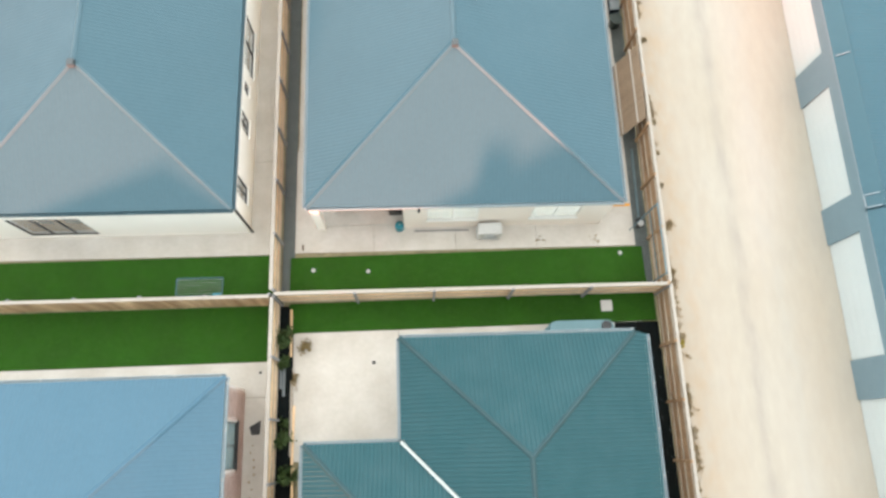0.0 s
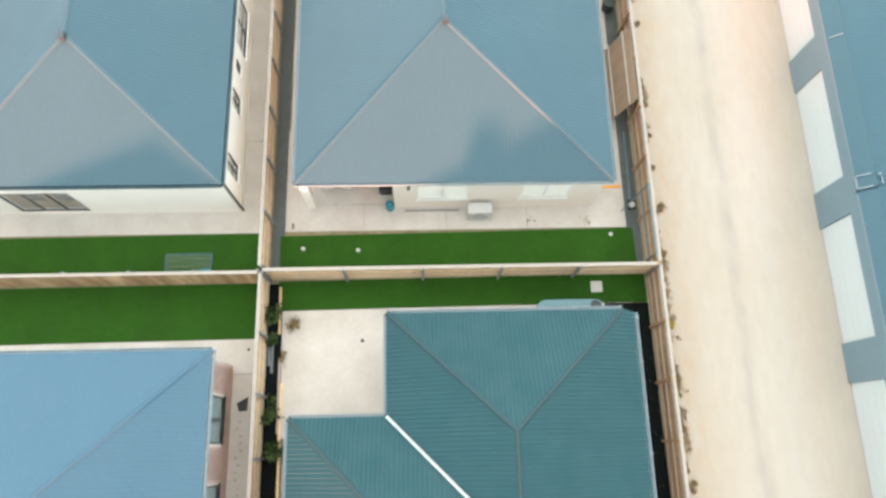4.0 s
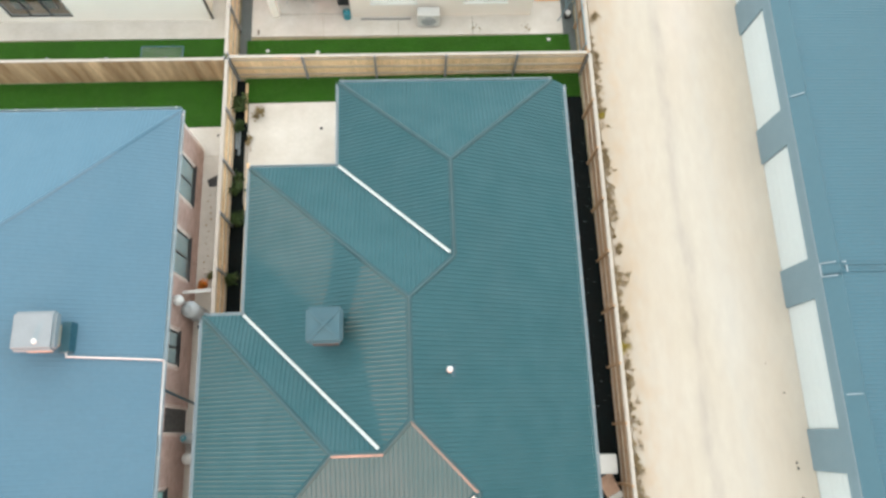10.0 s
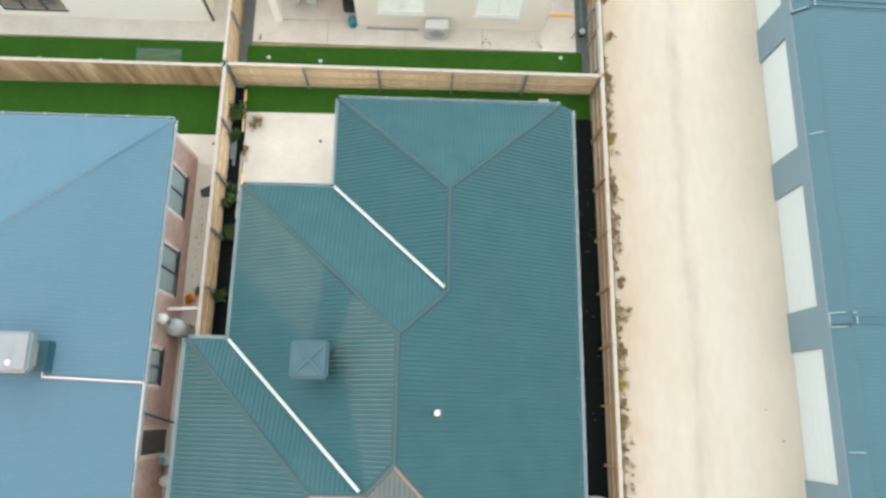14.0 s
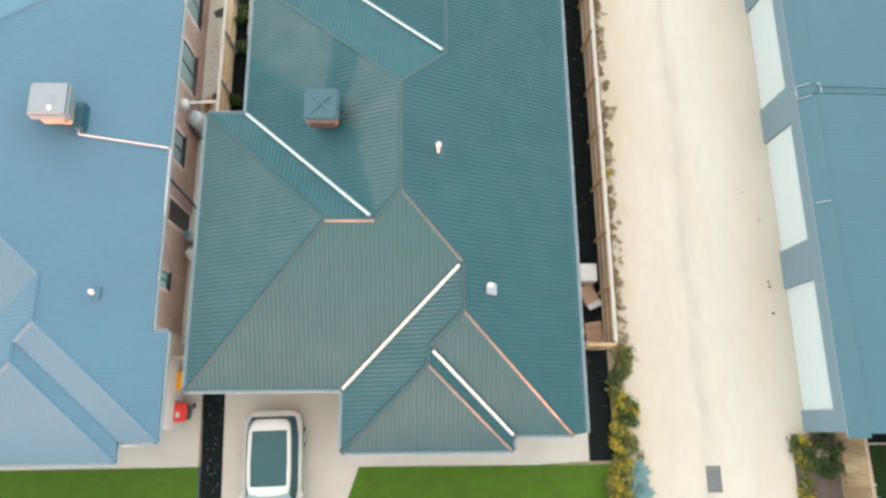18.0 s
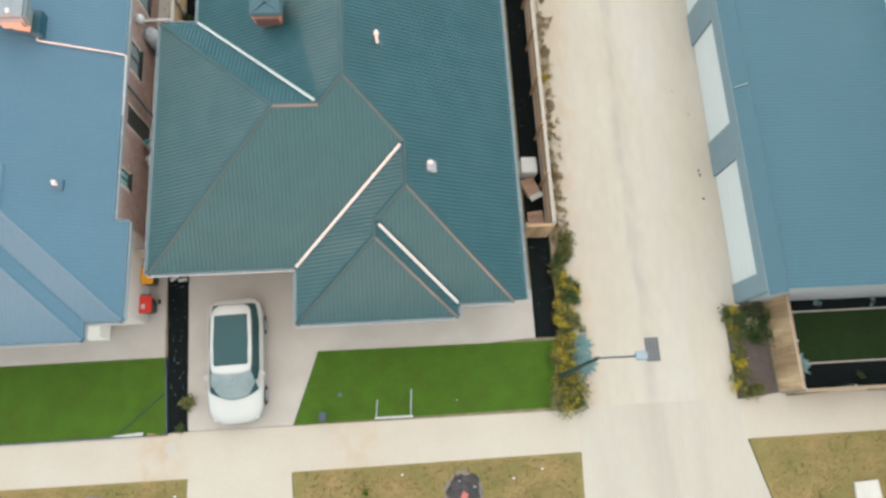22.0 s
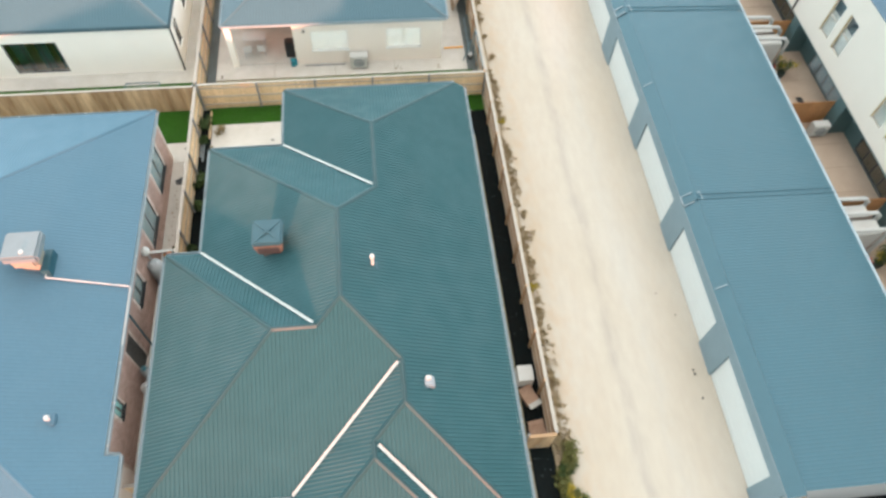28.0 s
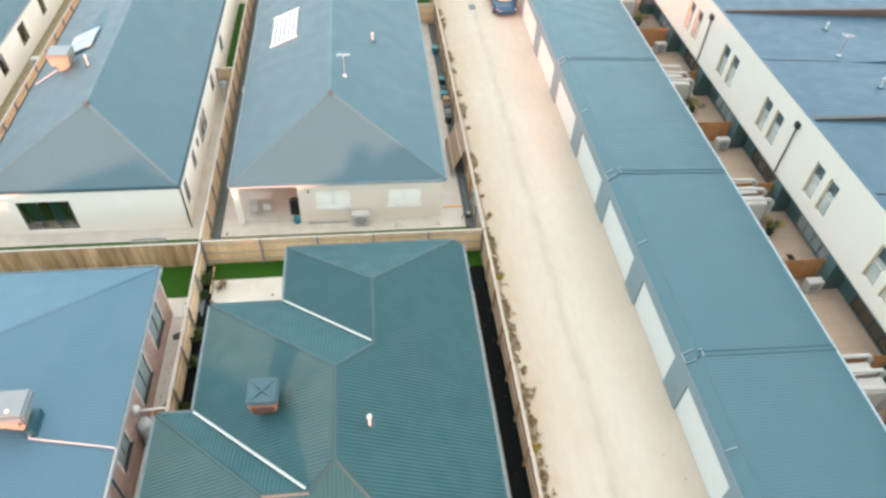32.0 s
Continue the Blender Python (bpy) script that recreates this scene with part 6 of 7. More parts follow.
def porch_chair(x, y, turn):
    c = empty("outdoor_chair", "pale outdoor chair in the porch", "chair", "porch chairs")
    part("seat", bx(-0.24, 0.24, -0.24, 0.24, 0.42, 0.46, 0.01), PLASTIC_W, c)
    part("backrest", bx(-0.24, 0.24, 0.2, 0.24, 0.46, 0.9, 0.01), PLASTIC_W, c)
    for sx in (-0.2, 0.2):
        for sy in (-0.2, 0.2):
            part("leg", cyl(bmesh.new(), (sx, sy, 0), (sx, sy, 0.42), 0.015), STEEL, c)
    c.matrix_basis = pose(x, y, 0.003, 0, 0, turn)
    return c


porch_chair(-3.6, 11.7, 200)
porch_chair(-2.7, 11.75, 170)
thing("stick", bx(-5.12, -5.04, 9.8, 10.05, 0.003, 0.05, 0.01), BARK, "short dark stick on the paving", "litter")
thing("timber_batten", bx(-0.2, 2.2, 10.55, 10.62, 0.003, 0.06), POST, "long timber batten lying by the wall", "timber")
thing("wall_tap", cyl(bmesh.new(), (0.0, 10.75, 2.5), (0.0, 10.6, 2.55), 0.06), BLACK, "black wall lamp by the window", "wall lamp")
thing("yellow_level", bx(8.35, 9.55, 11.55, 11.65, 0.003, 0.06, 0.01), YELLOW, "yellow spirit level lying on the paving", "tool")
for x, y in ((5.3, 10.05), (5.45, 10.1), (7.9, 9.95), (7.75, 10.05)):
    thing("leaf_litter", leaves(bmesh.new(), (x, y, 0.0), 0.18, 14, 0.08, 0.1), LEAF_D, "scatter of dry leaves on the paving", "litter", kind="stuff")

# side passage by the lane fence
thing("gravel_strip", slab([(9.6, 7.7), (10.2, 7.7), (10.2, 48), (9.62, 48)], -0.06, 0.006), GRAVEL, "grey gravel strip along the lane fence", "gravel", kind="structure")
thing("gravel_strip", slab([(-5.95, 7.7), (-5.42, 7.7), (-5.42, 48), (-5.95, 48)], -0.06, 0.006), GRAVEL, "grey gravel strip along the side fence", "gravel", kind="structure")
pan = empty("timber_screen", "timber fence panel leaning over the side passage", "fence panel", at=(9.7, 16.4, 0))
for i in range(22):
    y = 14.75 + i * 0.165
    part("board", bar(bmesh.new(), (9.2 + 0.008 * (i % 3), y, 0.25), (10.12, y + 0.35, 1.85), 0.15, 0.02, up=(-0.9, 0, 0.5)), PANELW, pan)
for f_ in (0.25, 0.75):
    part("rail", bar(bmesh.new(), (9.2 + 0.92 * f_ - 0.03, 14.7 + 0.35 * f_, 0.25 + 1.6 * f_ + 0.02), (9.2 + 0.92 * f_ - 0.03, 18.4 + 0.35 * f_, 0.25 + 1.6 * f_ + 0.02), 0.07, 0.04), PINE_CAP, pan)
gl = empty("metal_gate", "blue-grey steel gate frame against the lane fence", "gate", at=(10.1, 9.4, 0))
part("top_rail", bar(bmesh.new(), (10.12, 7.9, 1.9), (10.1, 11.0, 1.9), 0.05, 0.05), STEELB, gl)
part("mid_rail", bar(bmesh.new(), (10.08, 7.9, 1.0), (10.06, 11.0, 1.0), 0.04, 0.04), STEELB, gl)
for y in (7.95, 11.0):
    part("upright", bar(bmesh.new(), (10.1, y, 0.0), (10.11, y, 1.9), 0.05, 0.05, up=(1, 0, 0)), STEELB, gl)
part("brace", bar(bmesh.new(), (9.4, 10.4, 0.02), (10.1, 10.95, 1.85), 0.04, 0.04), STEELB, gl)
thing("steel_pipe", cyl(bmesh.new(), (9.92, 14.3, 0.05), (9.88, 11.0, 0.05), 0.045), STEELB, "grey-blue steel pipe lying in the passage", "pipe")
pm = empty("pump", "small white and black pump by the fence", "pump", at=(9.85, 10.7, 0))
part("motor", cyl(bmesh.new(), (9.85, 10.85, 0.17), (9.85, 10.5, 0.17), 0.16, None, 16), BLACK, pm)
part("cap", cyl(bmesh.new(), (9.85, 10.62, 0.2), (9.85, 10.62, 0.38), 0.13, None, 16), WHITE, pm)
for x, y, m, lab in ((9.75, 20.9, BIN_G, "dark green tub in the side passage"), (9.74, 24.0, TEALP, "teal tub in the side passage"), (9.7, 30.8, TEALP, "teal tub in the side passage")):
    b = empty("tub", lab, "tub", at=(x, y, 0))
    part("body", cyl(bmesh.new(), (x, y, 0.006), (x, y, 0.55), 0.24, 0.28, 18), m, b)
    part("rim", cyl(bmesh.new(), (x, y, 0.55), (x, y, 0.59), 0.3, None, 18), m, b)
for i, y in enumerate((21.8, 22.6, 23.3, 25.0, 26.2)):
    b = empty("crate", "stacked crate and odds and ends by the fence", "crate", "passage clutter", at=(9.8, y, 0))
    part("box", bx(9.6, 10.05, y - 0.25, y + 0.25, 0.006, 0.35 + 0.08 * (i % 3), 0.02), (NAVY, COOL_W, CARD, BIN_G, NAVY)[i], b)
    part("lid", bx(9.58, 10.07, y - 0.27, y + 0.27, 0.36 + 0.08 * (i % 3), 0.4 + 0.08 * (i % 3), 0.01), (COOL_W, COOL_D, CARD, BIN_G, TEALP)[i], b)
fence("x", 36.0, 8.4, 10.2, 1.8, "short pine cross fence beside the taupe house", -1)

# passage between white and taupe houses
fence("x", 26.0, -7.35, -6.1, 1.8, "short pine cross fence beside the white house", -1)
for x, y, lab in ((-6.7, 24.5, "white hot water unit against the white house"), (-5.0, 23.8, "white hot water unit against the taupe house")):
    h = empty("hot_water_unit", lab, "water heater", at=(x, y, 0))
    part("tank", cyl(bmesh.new(), (x, y, 0.05), (x, y, 1.5), 0.3, None, 20), PLASTIC_W, h)
    part("top", cyl(bmesh.new(), (x, y, 1.5), (x, y, 1.56), 0.3, 0.2, 20), COOL_W, h)
    part("plinth", bx(x - 0.32, x + 0.32, y - 0.32, y + 0.32, 0.0, 0.05), CONC_W, h)

# passage beside the brick house
mt = empty("door_mat", "black rubber mat leaning askew on the paving", "mat", at=(-6.85, 2.3, 0))
part("mat", slab([(-7.09, 2.42), (-6.98, 2.1), (-6.65, 2.12), (-6.63, 2.68)], 0.002, 0.02), BLACK, mt)
for i in range(14):
    x, y = -6.9 + random.uniform(-0.12, 0.12), 1.7 - i * 0.28
    bm = bmesh.new()
    bmesh.ops.create_icosphere(bm, subdivisions=1, radius=random.uniform(0.03, 0.06), matrix=Matrix.LocRotScale((x, y, 0.02), None, (1, 1, 0.5)))
    thing("pebble", bm, DIRT, "small brown stone on the paving", "stone", "stones by the brick wall")
pot = empty("plant_pot", "orange plastic pot by the brick wall", "pot", at=(-6.95, -2.4, 0))
part("pot", cyl(bmesh.new(), (-6.95, -2.4, 0.002), (-6.95, -2.4, 0.3), 0.13, 0.18, 18), ORANGE, pot)
part("soil", cyl(bmesh.new(), (-6.95, -2.4, 0.28), (-6.95, -2.4, 0.305), 0.16, None, 18), SOIL, pot)
part("blossom", leaves(bmesh.new(), (-6.95, -2.4, 0.3), 0.22, 110, 0.1, 0.9), ORANGE, pot, "orange blossom")
hws = empty("gas_heater", "white round flue and grey meter box on the brick wall", "water heater", at=(-6.9, -3.6, 0))
part("tank", cyl(bmesh.new(), (-6.98, -3.72, 0.0), (-6.98, -3.72, 1.6), 0.33, None, 24), SKYL, hws, "grey-white storage cylinder", True)
part("dome", cyl(bmesh.new(), (-6.98, -3.72, 1.6), (-6.98, -3.72, 1.74), 0.33, 0.14, 24), SKYL, hws)
part("valve", cyl(bmesh.new(), (-6.3, -4.25, 0.2), (-6.3, -4.25, 0.75), 0.09, None, 12), BLACK, hws)
part("valve", cyl(bmesh.new(), (-6.85, -4.3, 0.2), (-6.85, -4.3, 0.7), 0.08, None, 12), BLACK, hws)
bm = bmesh.new()
bmesh.ops.create_uvsphere(bm, u_segments=18, v_segments=10, radius=0.22, matrix=Matrix.Translation((-7.15, -3.52, 2.45)))
part("flue_ball", bm, PLASTIC_W, hws)
part("stand", cyl(bmesh.new(), (-7.15, -3.36, 0.0), (-7.15, -3.48, 2.3), 0.05), STEEL, hws)
part("link", bar(bmesh.new(), (-7.13, -3.42, 1.2), (-6.98, -3.6, 1.05), 0.1, 0.1), COOL_W, hws)
thing("cross_rail", bar(bmesh.new(), (-7.3, -3.02, 1.55), (-6.05, -2.95, 1.55), 0.12, 0.05), PLASTIC_W, "white rail across the passage", "rail")
thing("downpipe", cyl(bmesh.new(), (-7.26, -6.95, 3.3), (-6.97, -7.4, 0.1), 0.05), COOL_G, "dark green downpipe slanting over the brick wall", "pipe")
for x, y, h, m, top, lab in ((-7.02, -8.72, 1.2, SKYL, TEALP, "grey gas bottle with teal top by the brick wall"), (-6.92, -9.5, 1.15, PLASTIC_W, PLASTIC_W, "tall white gas bottle by the brick wall")):
    b = empty("gas_bottle", lab, "gas bottle", "gas bottles", at=(x, y, 0))
    part("body", cyl(bmesh.new(), (x, y, 0.002), (x, y, h - 0.2), 0.21, None, 20), m, b, "", True)
    part("shoulder", cyl(bmesh.new(), (x, y, h - 0.2), (x, y, h - 0.06), 0.21, 0.09, 20), m, b)
    part("collar", cyl(bmesh.new(), (x, y, h - 0.07), (x, y, h + 0.04), 0.1, None, 16), top, b)
    part("valve", cyl(bmesh.new(), (x, y, h), (x, y, h + 0.09), 0.035, None, 10), STEEL, b)

# timber offcuts in the side bed
for x0, y0, x1, y1, m in ((-5.88, 4.9, -5.86, 3.9, COOL_W), (-5.74, 4.85, -5.74, 3.6, COOL_W), (-5.36, 4.7, -5.2, 3.8, PINE_CAP), (-5.42, 4.2, -5.4, 1.2, PINE_CAP), (-5.3, 3.2, -5.33, 0.9, PINE), (-5.5, 7.2, -5.47, 5.2, PINE), (-5.3, 0.8, -5.3, -4.2, PINE)):
    thing("timber_offcut", bar(bmesh.new(), (x0, y0, 0.05), (x1, y1, 0.05), 0.09, 0.07), m, "loose length of timber on the side bed", "timber", "timber offcuts")

# cartons in the lane-side bed
for x, y, a, s, lab in ((9.75, -11.2, 25, 0.62, "opened brown carton on the black mulch"), (9.85, -12.85, 8, 0.7, "flattened brown carton leaning by the gate")):
    b = empty("carton", lab, "carton", "cartons")
    part("base", bx(-s / 2, s / 2, -s / 2, s / 2, 0.0, 0.22, 0.01), CARD, b)
    part("flap", bar(bmesh.new(), (-s / 2, -s / 2 - 0.12, 0.26), (s / 2, -s / 2 - 0.12, 0.24), 0.24, 0.012), PLASTIC_W, b, "pale carton flap")
    part("flap", bar(bmesh.new(), (-s / 2, s / 2 + 0.08, 0.3), (s / 2, s / 2 + 0.08, 0.28), 0.2, 0.012), CARD, b)
    b.matrix_basis = pose(x, y, 0.01, 0, 0, a)
# pale stones scattered in the black mulch
def chips(x0, x1, y0, y1, n, name, label):
    bm = bmesh.new()
    for _ in range(n):
        x, y, r = random.uniform(x0, x1), random.uniform(y0, y1), random.uniform(0.008, 0.022)
        bmesh.ops.create_icosphere(bm, subdivisions=1, radius=r, matrix=Matrix.LocRotScale((x, y, 0.02), None, (1, 1.3, 0.6)))
    thing(name, bm, COOL_W, label, "stones", kind="stuff")


chips(-6.1, -5.35, -20.6, -14.6, 70, "mulch_chips", "pale chips scattered over the black mulch strip")
chips(9.5, 10.2, -17.5, 4.0, 60, "mulch_chips", "pale chips scattered over the side bed")


for x, y, a in ((-5.62, -14.68, 8), (-5.98, -14.6, 35)):
    thing("paver", bx(-0.17, 0.17, -0.07, 0.07, 0.0, 0.06, 0.01), PLASTIC_W, "small white paver lying at the head of the mulch strip", "paver", "white pavers").matrix_basis = pose(x, y, 0.015, 0, 0, a)


# grass tufts: uneven blades on lawns and verge
def tufts(area, n, h, m, name, label):
    x0, x1, y0, y1 = area
    verts, faces = [], []
    for _ in range(n):
        x, y, a = random.uniform(x0, x1), random.uniform(y0, y1), random.uniform(0, 6.283)
        w, hh = random.uniform(0.02, 0.05), h * random.uniform(0.5, 1.4)
        lx, ly = random.gauss(0, 0.6) * hh, random.gauss(0, 0.6) * hh
        i = len(verts)
        verts += [(x - w * math.cos(a), y - w * math.sin(a), 0.02), (x + w * math.cos(a), y + w * math.sin(a), 0.02), (x + lx, y + ly, 0.02 + hh)]
        faces.append((i, i + 1, i + 2))
    me = bpy.data.meshes.new(name)
    me.from_pydata(verts, [], faces)
    me.materials.append(m)
    tagged(new(name, me), label, "grass", kind="stuff")


tufts((0.2, 10.0, -20.8, -18.1), 9000, 0.022, TURF_FL, "grass", "short green blades of the front lawn")
tufts((-13.8, -6.25, -20.95, -18.1), 7000, 0.022, TURF_FL, "grass", "short green blades of the neighbouring lawn")
tufts((-5.3, 10.0, 6.4, 7.4), 6000, 0.03, TURF_L, "grass", "short green blades along the back fence")
tufts((-5.5, 9.7, 7.75, 9.5), 7000, 0.03, TURF_L, "grass", "short green blades behind the taupe house")
tufts((-20, -6.2, 5.1, 7.2), 7000, 0.03, TURF_L, "grass", "short green blades behind the brick house")
tufts((-0.5, 10.6, -27, -22.85), 6000, 0.045, LEAF_D, "grass", "dry yellow grass of the verge")
tufts((18.6, 32, -27, -22.7), 5000, 0.045, LEAF_D, "grass", "dry yellow grass of the verge beyond the lane")
tufts((-16, -5.3, -27, -22.95), 5000, 0.045, LEAF_D, "grass", "dry yellow grass of the verge by the brick house")
tufts((-0.5, 10.6, -27, -22.85), 260, 0.06, LEAF, "grass", "green weeds in the dry verge")
tufts((18.6, 32, -27, -22.7), 200, 0.06, LEAF, "grass", "green weeds in the far dry verge")
for x, y in ((-12.7, -23.2), (-5.6, -23.5), (-12.4, -23.4), (7.9, -23.6), (9.1, -23.3), (3.4, -23.2)):
    thing("litter_scrap", slab([(x, y), (x + 0.09, y + 0.02), (x + 0.08, y + 0.09), (x - 0.02, y + 0.06)], 0.03, 0.07), PLASTIC_W, "white scrap of litter in the verge", "litter", "litter scraps")
thing("pit_cover", slab([(22.0, -25.4), (23.1, -25.35), (23.05, -24.5), (22.05, -24.55)], -0.02, 0.14), CONC_W, "white concrete service pit cover in the verge", "cover")

# low green growth in the dry verge
for n_, (x, y, r) in enumerate(((1.95, -23.75, 0.55), (8.6, -24.9, 0.7), (-9.9, -24.6, 0.6), (3.9, -25.6, 0.8), (24.4, -24.2, 0.8), (20.6, -25.2, 0.6))):
    bm = bmesh.new()
    rng_ = random.Random(60 + n_)
    for _ in range(int(420 * r)):
        q, a = abs(rng_.gauss(0, 0.5)) * r, rng_.uniform(0, 6.283)
        leaves(bm, (x + q * math.cos(a), y + 1.5 * q * math.sin(a), 0.0), 0.05, 3, 0.05, 0.3, rng_)
    thing("weed_patch", bm, TURF_FL, "loose patch of green weeds in the dry verge", "weeds", kind="stuff")

# ---- garage roof seams and clips ----
for y in (-3.12, 10.5, 23.9, 37.3):
    s = empty("roof_seam", "capped roof joint with white brackets", "roof joint", "garage roof joints", at=(22, y, 3.4))
    for d in (-0.14, 0.14):
        part("capping", bar(bmesh.new(), (18.8, y + d, 3.40), (26.0, y + d, 3.18), 0.08, 0.05), ROOF_TEAL, s)
    for dy in (-0.3, 0.24):
        part("bracket", bar(bmesh.new(), (18.3, y + dy, 3.07), (18.72, y + dy, 3.41), 0.05, 0.03), BRACKET, s)
    part("bracket", bar(bmesh.new(), (18.28, y - 0.3, 3.05), (18.28, y + 0.24, 3.05), 0.05, 0.03), BRACKET, s)
    part("bracket", bx(19.1, 19.15, y - 0.2, y + 0.1, 3.4, 3.43), BRACKET, s)
    part("bracket", bx(18.98, 19.15, y + 0.2, y + 0.25, 3.4, 3.43), BRACKET, s)
for y in (-8.0, 4.5, 17.2, 30.6):
    thing("capping_clip", bar(bmesh.new(), (18.35, y, 3.10), (18.78, y, 3.43), 0.05, 0.02), BRACKET, "thin white joint strip on the garage capping", "strip", "capping strips")
thing("garage_gutter", bx(25.98, 26.12, -16.9, 63.0, 3.05, 3.17), GUTTER, "pale gutter along the rear of the garages", "gutter", kind="structure")
for i in range(30):
    thing("gutter_clip", bx(25.94, 26.14, -16.5 + i * 1.9, -16.42 + i * 1.9, 3.17, 3.2), BRACKET, "small pale gutter clip", "clip", "gutter clips")

# ---- courtyards ----
for i, u in enumerate(UNITS):
    if u < -24 or u > 40:
        continue
    yb = u + 6.34
    d = empty("divider_fence", "orange-brown timber courtyard divider", "fence", "courtyard dividers", at=(29, yb, 0))
    for j in range(14):
        part("board", bx(27.0 + j * 0.22, 27.2 + j * 0.22, yb - 0.03 + 0.006 * (j % 2), yb + 0.006 * (j % 2), 0.02, 1.75), DIVID, d)
    for z_ in (0.3, 1.4):
        part("rail", bx(27.0, 30.06, yb + 0.012, yb + 0.05, z_, z_ + 0.08), DIVID, d)
    if i % 2 == 0:
        y = yb - 0.2
        r_ = empty("duct_stack", "white air ducts bending down a white casing", "duct", "courtyard ducts", at=(27.4, y, 0))
        part("casing", bx(26.3, 28.6, y - 2.0, y - 1.1, 0.01, 1.9, 0.06), PLASTIC_W, r_)
        part("casing", bx(26.3, 28.4, y - 1.0, y - 0.2, 0.01, 1.9, 0.06), PLASTIC_W, r_)
        for dy, xe in ((-2.05, 28.75), (-1.05, 28.7), (-0.15, 28.5)):
            part("pipe", cyl(bmesh.new(), (25.9, y + dy, 2.45), (xe - 0.3, y + dy, 2.35), 0.11, None, 14), WHITE, r_)
            part("elbow", cyl(bmesh.new(), (xe - 0.32, y + dy, 2.37), (xe, y + dy, 2.05), 0.11, None, 14), WHITE, r_)
            part("drop", cyl(bmesh.new(), (xe, y + dy, 2.1), (xe, y + dy, 0.01), 0.11, None, 14), WHITE, r_)
        part("gap_plate", bx(26.2, 28.4, y - 1.12, y - 0.98, 1.9, 1.95), COOL_D, r_)
    if i % 2:
        condenser(29.3, yb - 0.9, 0.01, 1.0, 0.5, 0.9, "white air conditioner in a courtyard", "-y")
    if i % 2 == 0:
        thing("door_mat", bx(29.25, 29.65, u + 0.7, u + 1.5, 0.012, 0.03), BLACK, "black mat on the courtyard paving", "mat", "courtyard mats")
    if i % 2 == 0:
        p = empty("potted_plant", "green pot plant with bright flowers in a courtyard", "pot plant", "courtyard plants", at=(28.9, u + 3.3, 0))
        part("pot", cyl(bmesh.new(), (28.9, u + 3.3, 0.01), (28.9, u + 3.3, 0.4), 0.18, 0.24, 16), BIN_G, p)
        part("crown", leaves(bmesh.new(), (28.9, u + 3.3, 0.4), 0.6, 420, 0.12, 1.2), LEAF, p)
        part("blossom", leaves(bmesh.new(), (28.9, u + 3.3, 0.6), 0.5, 160, 0.1, 1.2), LEAF_Y, p)
        q = empty("potted_plant", "red flowers in a small pot in a courtyard", "pot plant", "courtyard plants", at=(28.2, u + 3.6, 0))
        part("pot", cyl(bmesh.new(), (28.2, u + 3.6, 0.01), (28.2, u + 3.6, 0.25), 0.12, 0.16, 14), CARD, q)
        part("crown", leaves(bmesh.new(), (28.2, u + 3.6, 0.25), 0.4, 150, 0.1, 1.0), RED, q)

# ---- the house further west and the far lane ----
west = empty("house", "pale grey rendered house with dark window frames", "house", at=(-28, 25, 0))
wp = [plane_y(8.0, 3.2, 0.42, 1), plane_x(-22.6, 3.2, 0.42, -1), plane_x(-34.0, 3.2, 0.42, 1), plane_y(48.0, 3.2, 0.42, -1)]
ap, bp_ = meet(wp[0], wp[2], wp[1]), meet(wp[3], wp[2], wp[1])
c1, c2, c3, c4 = (-34.0, 8.0, 3.2), (-22.6, 8.0, 3.2), (-22.6, 48.0, 3.2), (-34.0, 48.0, 3.2)
roof(west, [(wp[0], [c1, c2, ap]), (wp[1], [c2, c3, bp_, ap]), (wp[3], [c3, c4, bp_]), (wp[2], [c4, c1, ap, bp_])], [(c2, ap), (ap, bp_), (c3, bp_)], [], [(c2, c3, (1, 0)), (c1, c2, (0, -1))], ROOF_GREY, ROOF_GREY, VALLEY, GUTTER, 0.25, rib=0.01)
WW = [(22.0, 23.2, 1.0, 2.5), (26.5, 27.5, 1.0, 2.5), (31.0, 32.4, 1.0, 2.5), (36.0, 37.0, 1.0, 2.5)]
for w in wall_ring([(-33.6, 8.3), (-22.8, 8.3), (-22.8, 47.7), (-33.6, 47.7)], 0, 3.05, holes={1: WW}):
    part("wall", w, RENDER_W, west)
for u0, u1, w0, w1 in WW:
    window(west, "y", -22.8, 1, u0, u1, w0, w1, FRAME_D, 2)
fence("y", -20.4, 7.6, 48.0, 1.8, "pine paling fence beyond the white house", 1)
fence("y", -24.0, -16.0, 7.3, 1.8, "pine paling fence beyond the brick house", 1)
condenser(-21.4, 29.5, 0.0, 0.9, 0.5, 0.9, "white air conditioner beside the pale house")

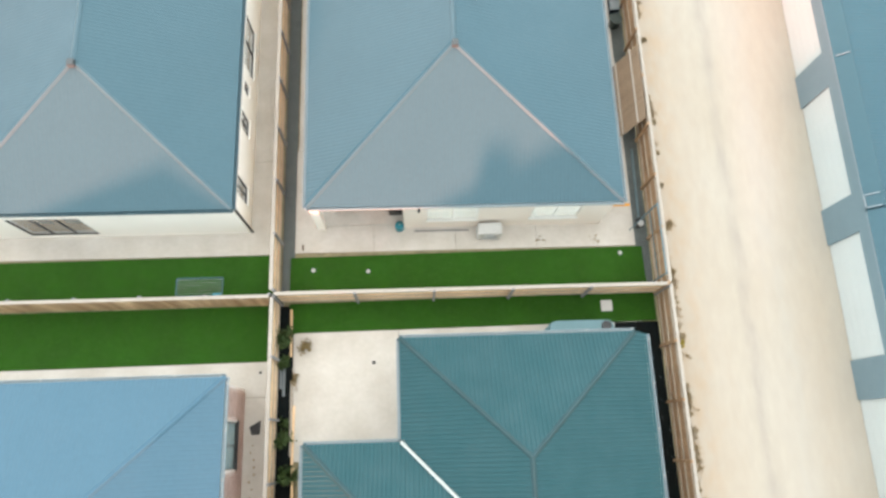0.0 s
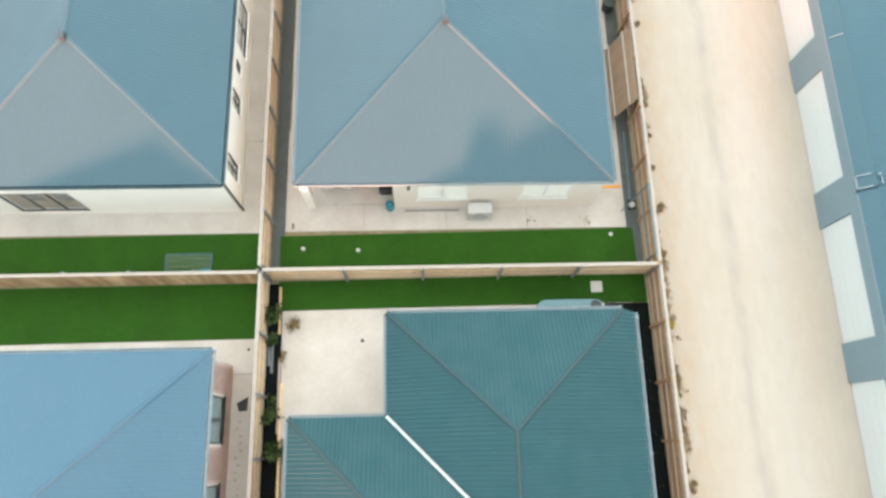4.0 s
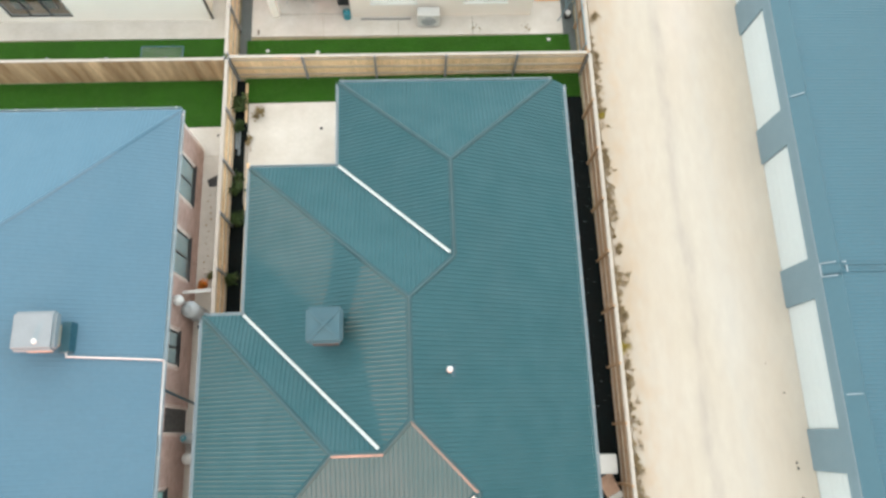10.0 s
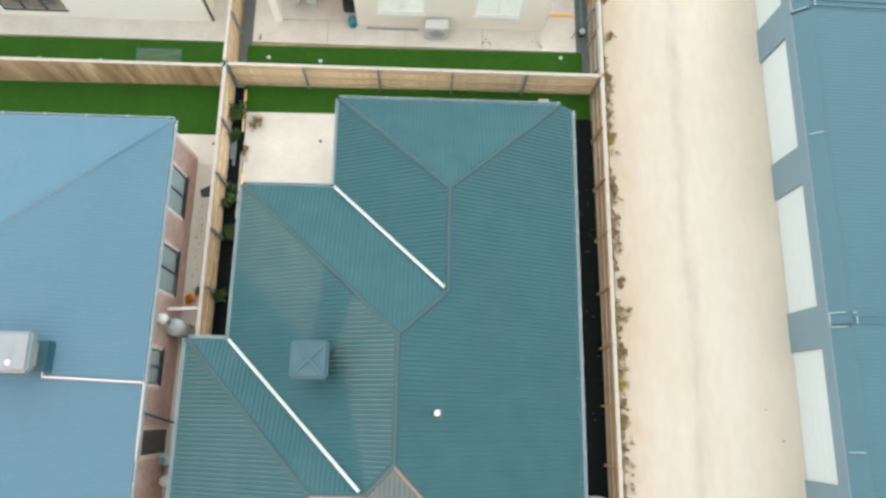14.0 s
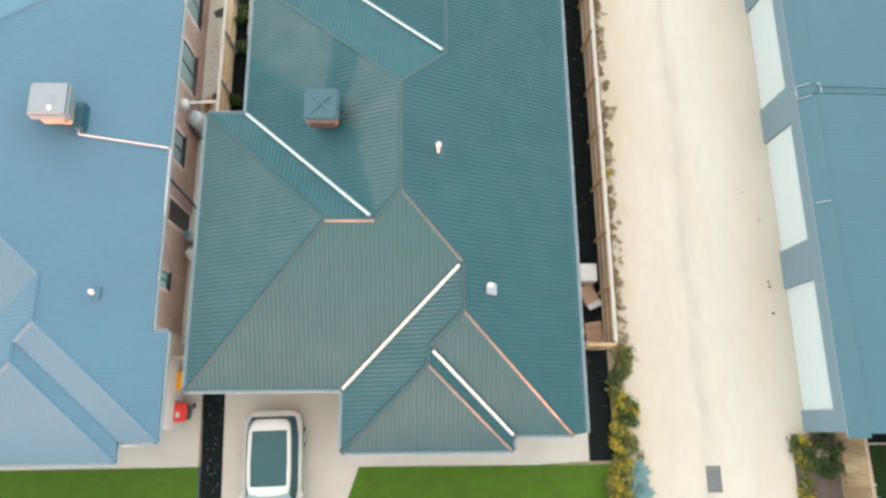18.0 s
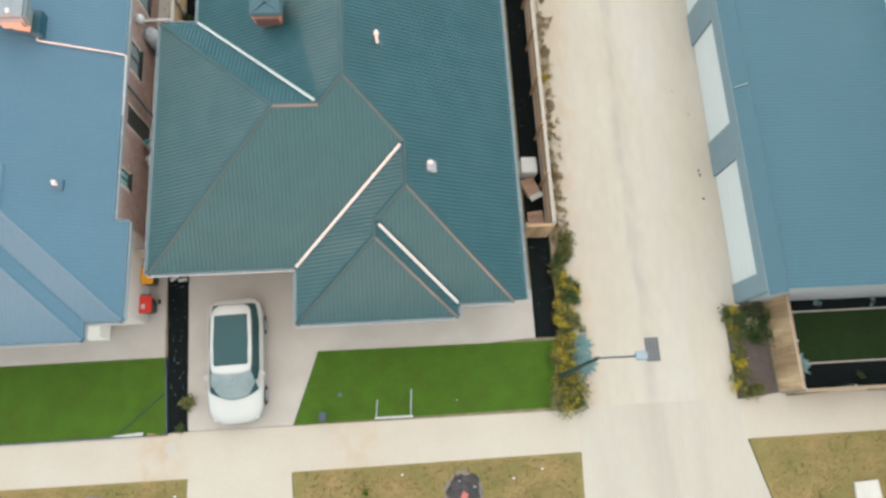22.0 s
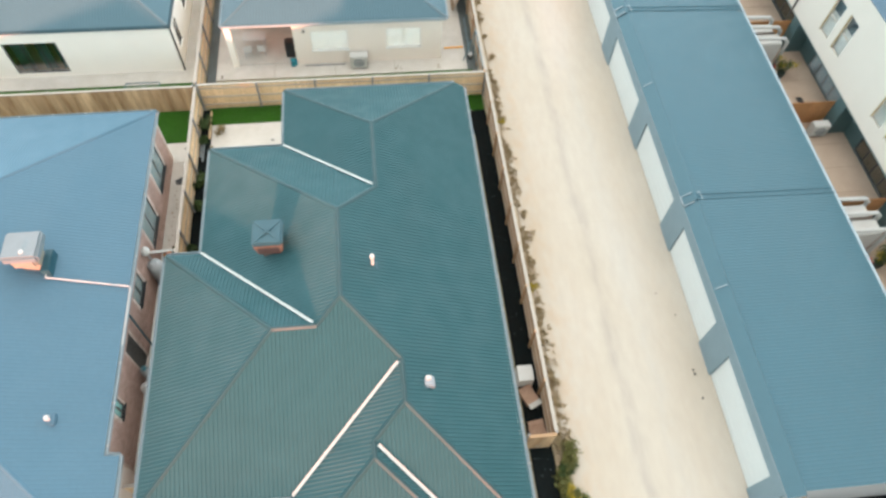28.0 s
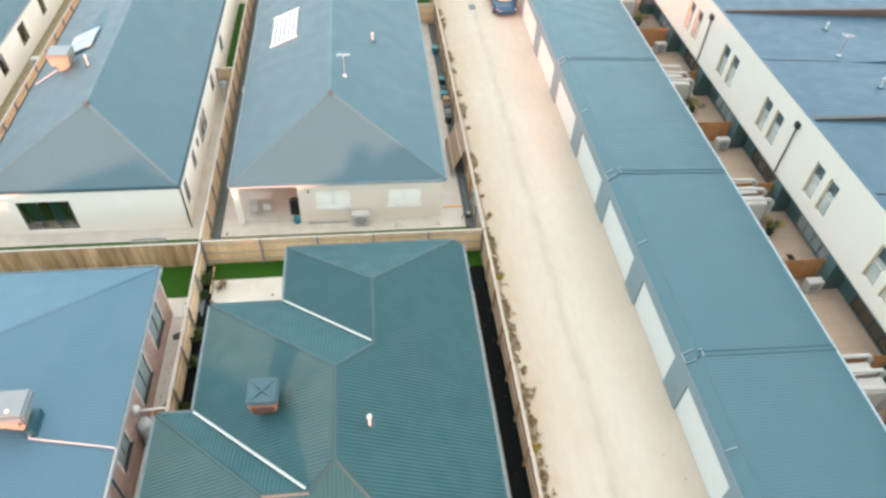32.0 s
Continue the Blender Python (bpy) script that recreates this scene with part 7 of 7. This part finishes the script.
thing("lawn", slab([(8.3, 36.3), (10.2, 36.3), (10.2, 44.0), (8.3, 44.0)], -0.06, 0.03), TURF, "patch of green turf past the cross fence", "lawn", kind="structure")
thing("lawn", slab([(-7.3, 26.3), (-6.15, 26.3), (-6.15, 40.0), (-7.3, 40.0)], -0.06, 0.03), TURF, "strip of green turf past the cross fence", "lawn", kind="structure")
thing("drain_pipe", cyl(bmesh.new(), (-16.7, 22.0, 4.25), (-18.1, 21.3, 3.62), 0.04, None, 8), WHITE, "thin white drain pipe from the cooler down the grey roof", "pipe")

# white clips along the gutters
for par, axis, at, a, b, z_ in ((house, "y", 8.69, -16.4, 5.1, 2.98), (house, "x", 5.5, -0.7, 8.0, 3.2), (house, "x", -15.24, -5.7, -0.5, 3.2), (house, "x", -17.44, 0.0, 5.7, 3.2), (brick_house, "y", -7.09, -12.7, 3.9, 3.5), (brick_house, "x", 4.22, -18.5, -7.4, 3.5)):
    n = int((b - a) / 1.55)
    for i in range(n + 1):
        u = a + (b - a) * i / n
        part("gutter_clip", bx(at - 0.05, at + 0.05, u - 0.018, u + 0.018, z_ - 0.02, z_ + 0.02) if axis == "y" else bx(u - 0.018, u + 0.018, at - 0.05, at + 0.05, z_ - 0.02, z_ + 0.02), WHITE, par)
for x, y, r in ((17.66, -10.57, 0.05), (17.69, -10.79, 0.06), (17.69, -11.95, 0.06), (17.63, -7.73, 0.04), (17.0, -6.47, 0.03)):
    bm = bmesh.new()
    bmesh.ops.create_icosphere(bm, subdivisions=1, radius=r, matrix=Matrix.LocRotScale((x, y, r * 0.4), None, (1, 1.2, 0.6)))
    thing("pebble", bm, BLACK, "small dark stone lying in the lane", "stone", "stones in the lane")

thing("downpipe", cyl(bmesh.new(), (-7.28, 10.72, 0.0), (-7.28, 10.72, 3.25), 0.05), FRAME_D, "dark downpipe at the corner of the white house", "pipe")
far_grate = empty("drain_grate", "grey steel drain grate far along the lane", "drain", at=(14.03, 39.0, 0))
part("grate_frame", bx(13.72, 14.34, 38.5, 39.5, -0.03, 0.008), GRATE, far_grate)
for j in range(6):
    part("slot", bx(13.78, 14.28, 38.57 + j * 0.16, 38.65 + j * 0.16, 0.0, 0.012), LAMPP, far_grate)
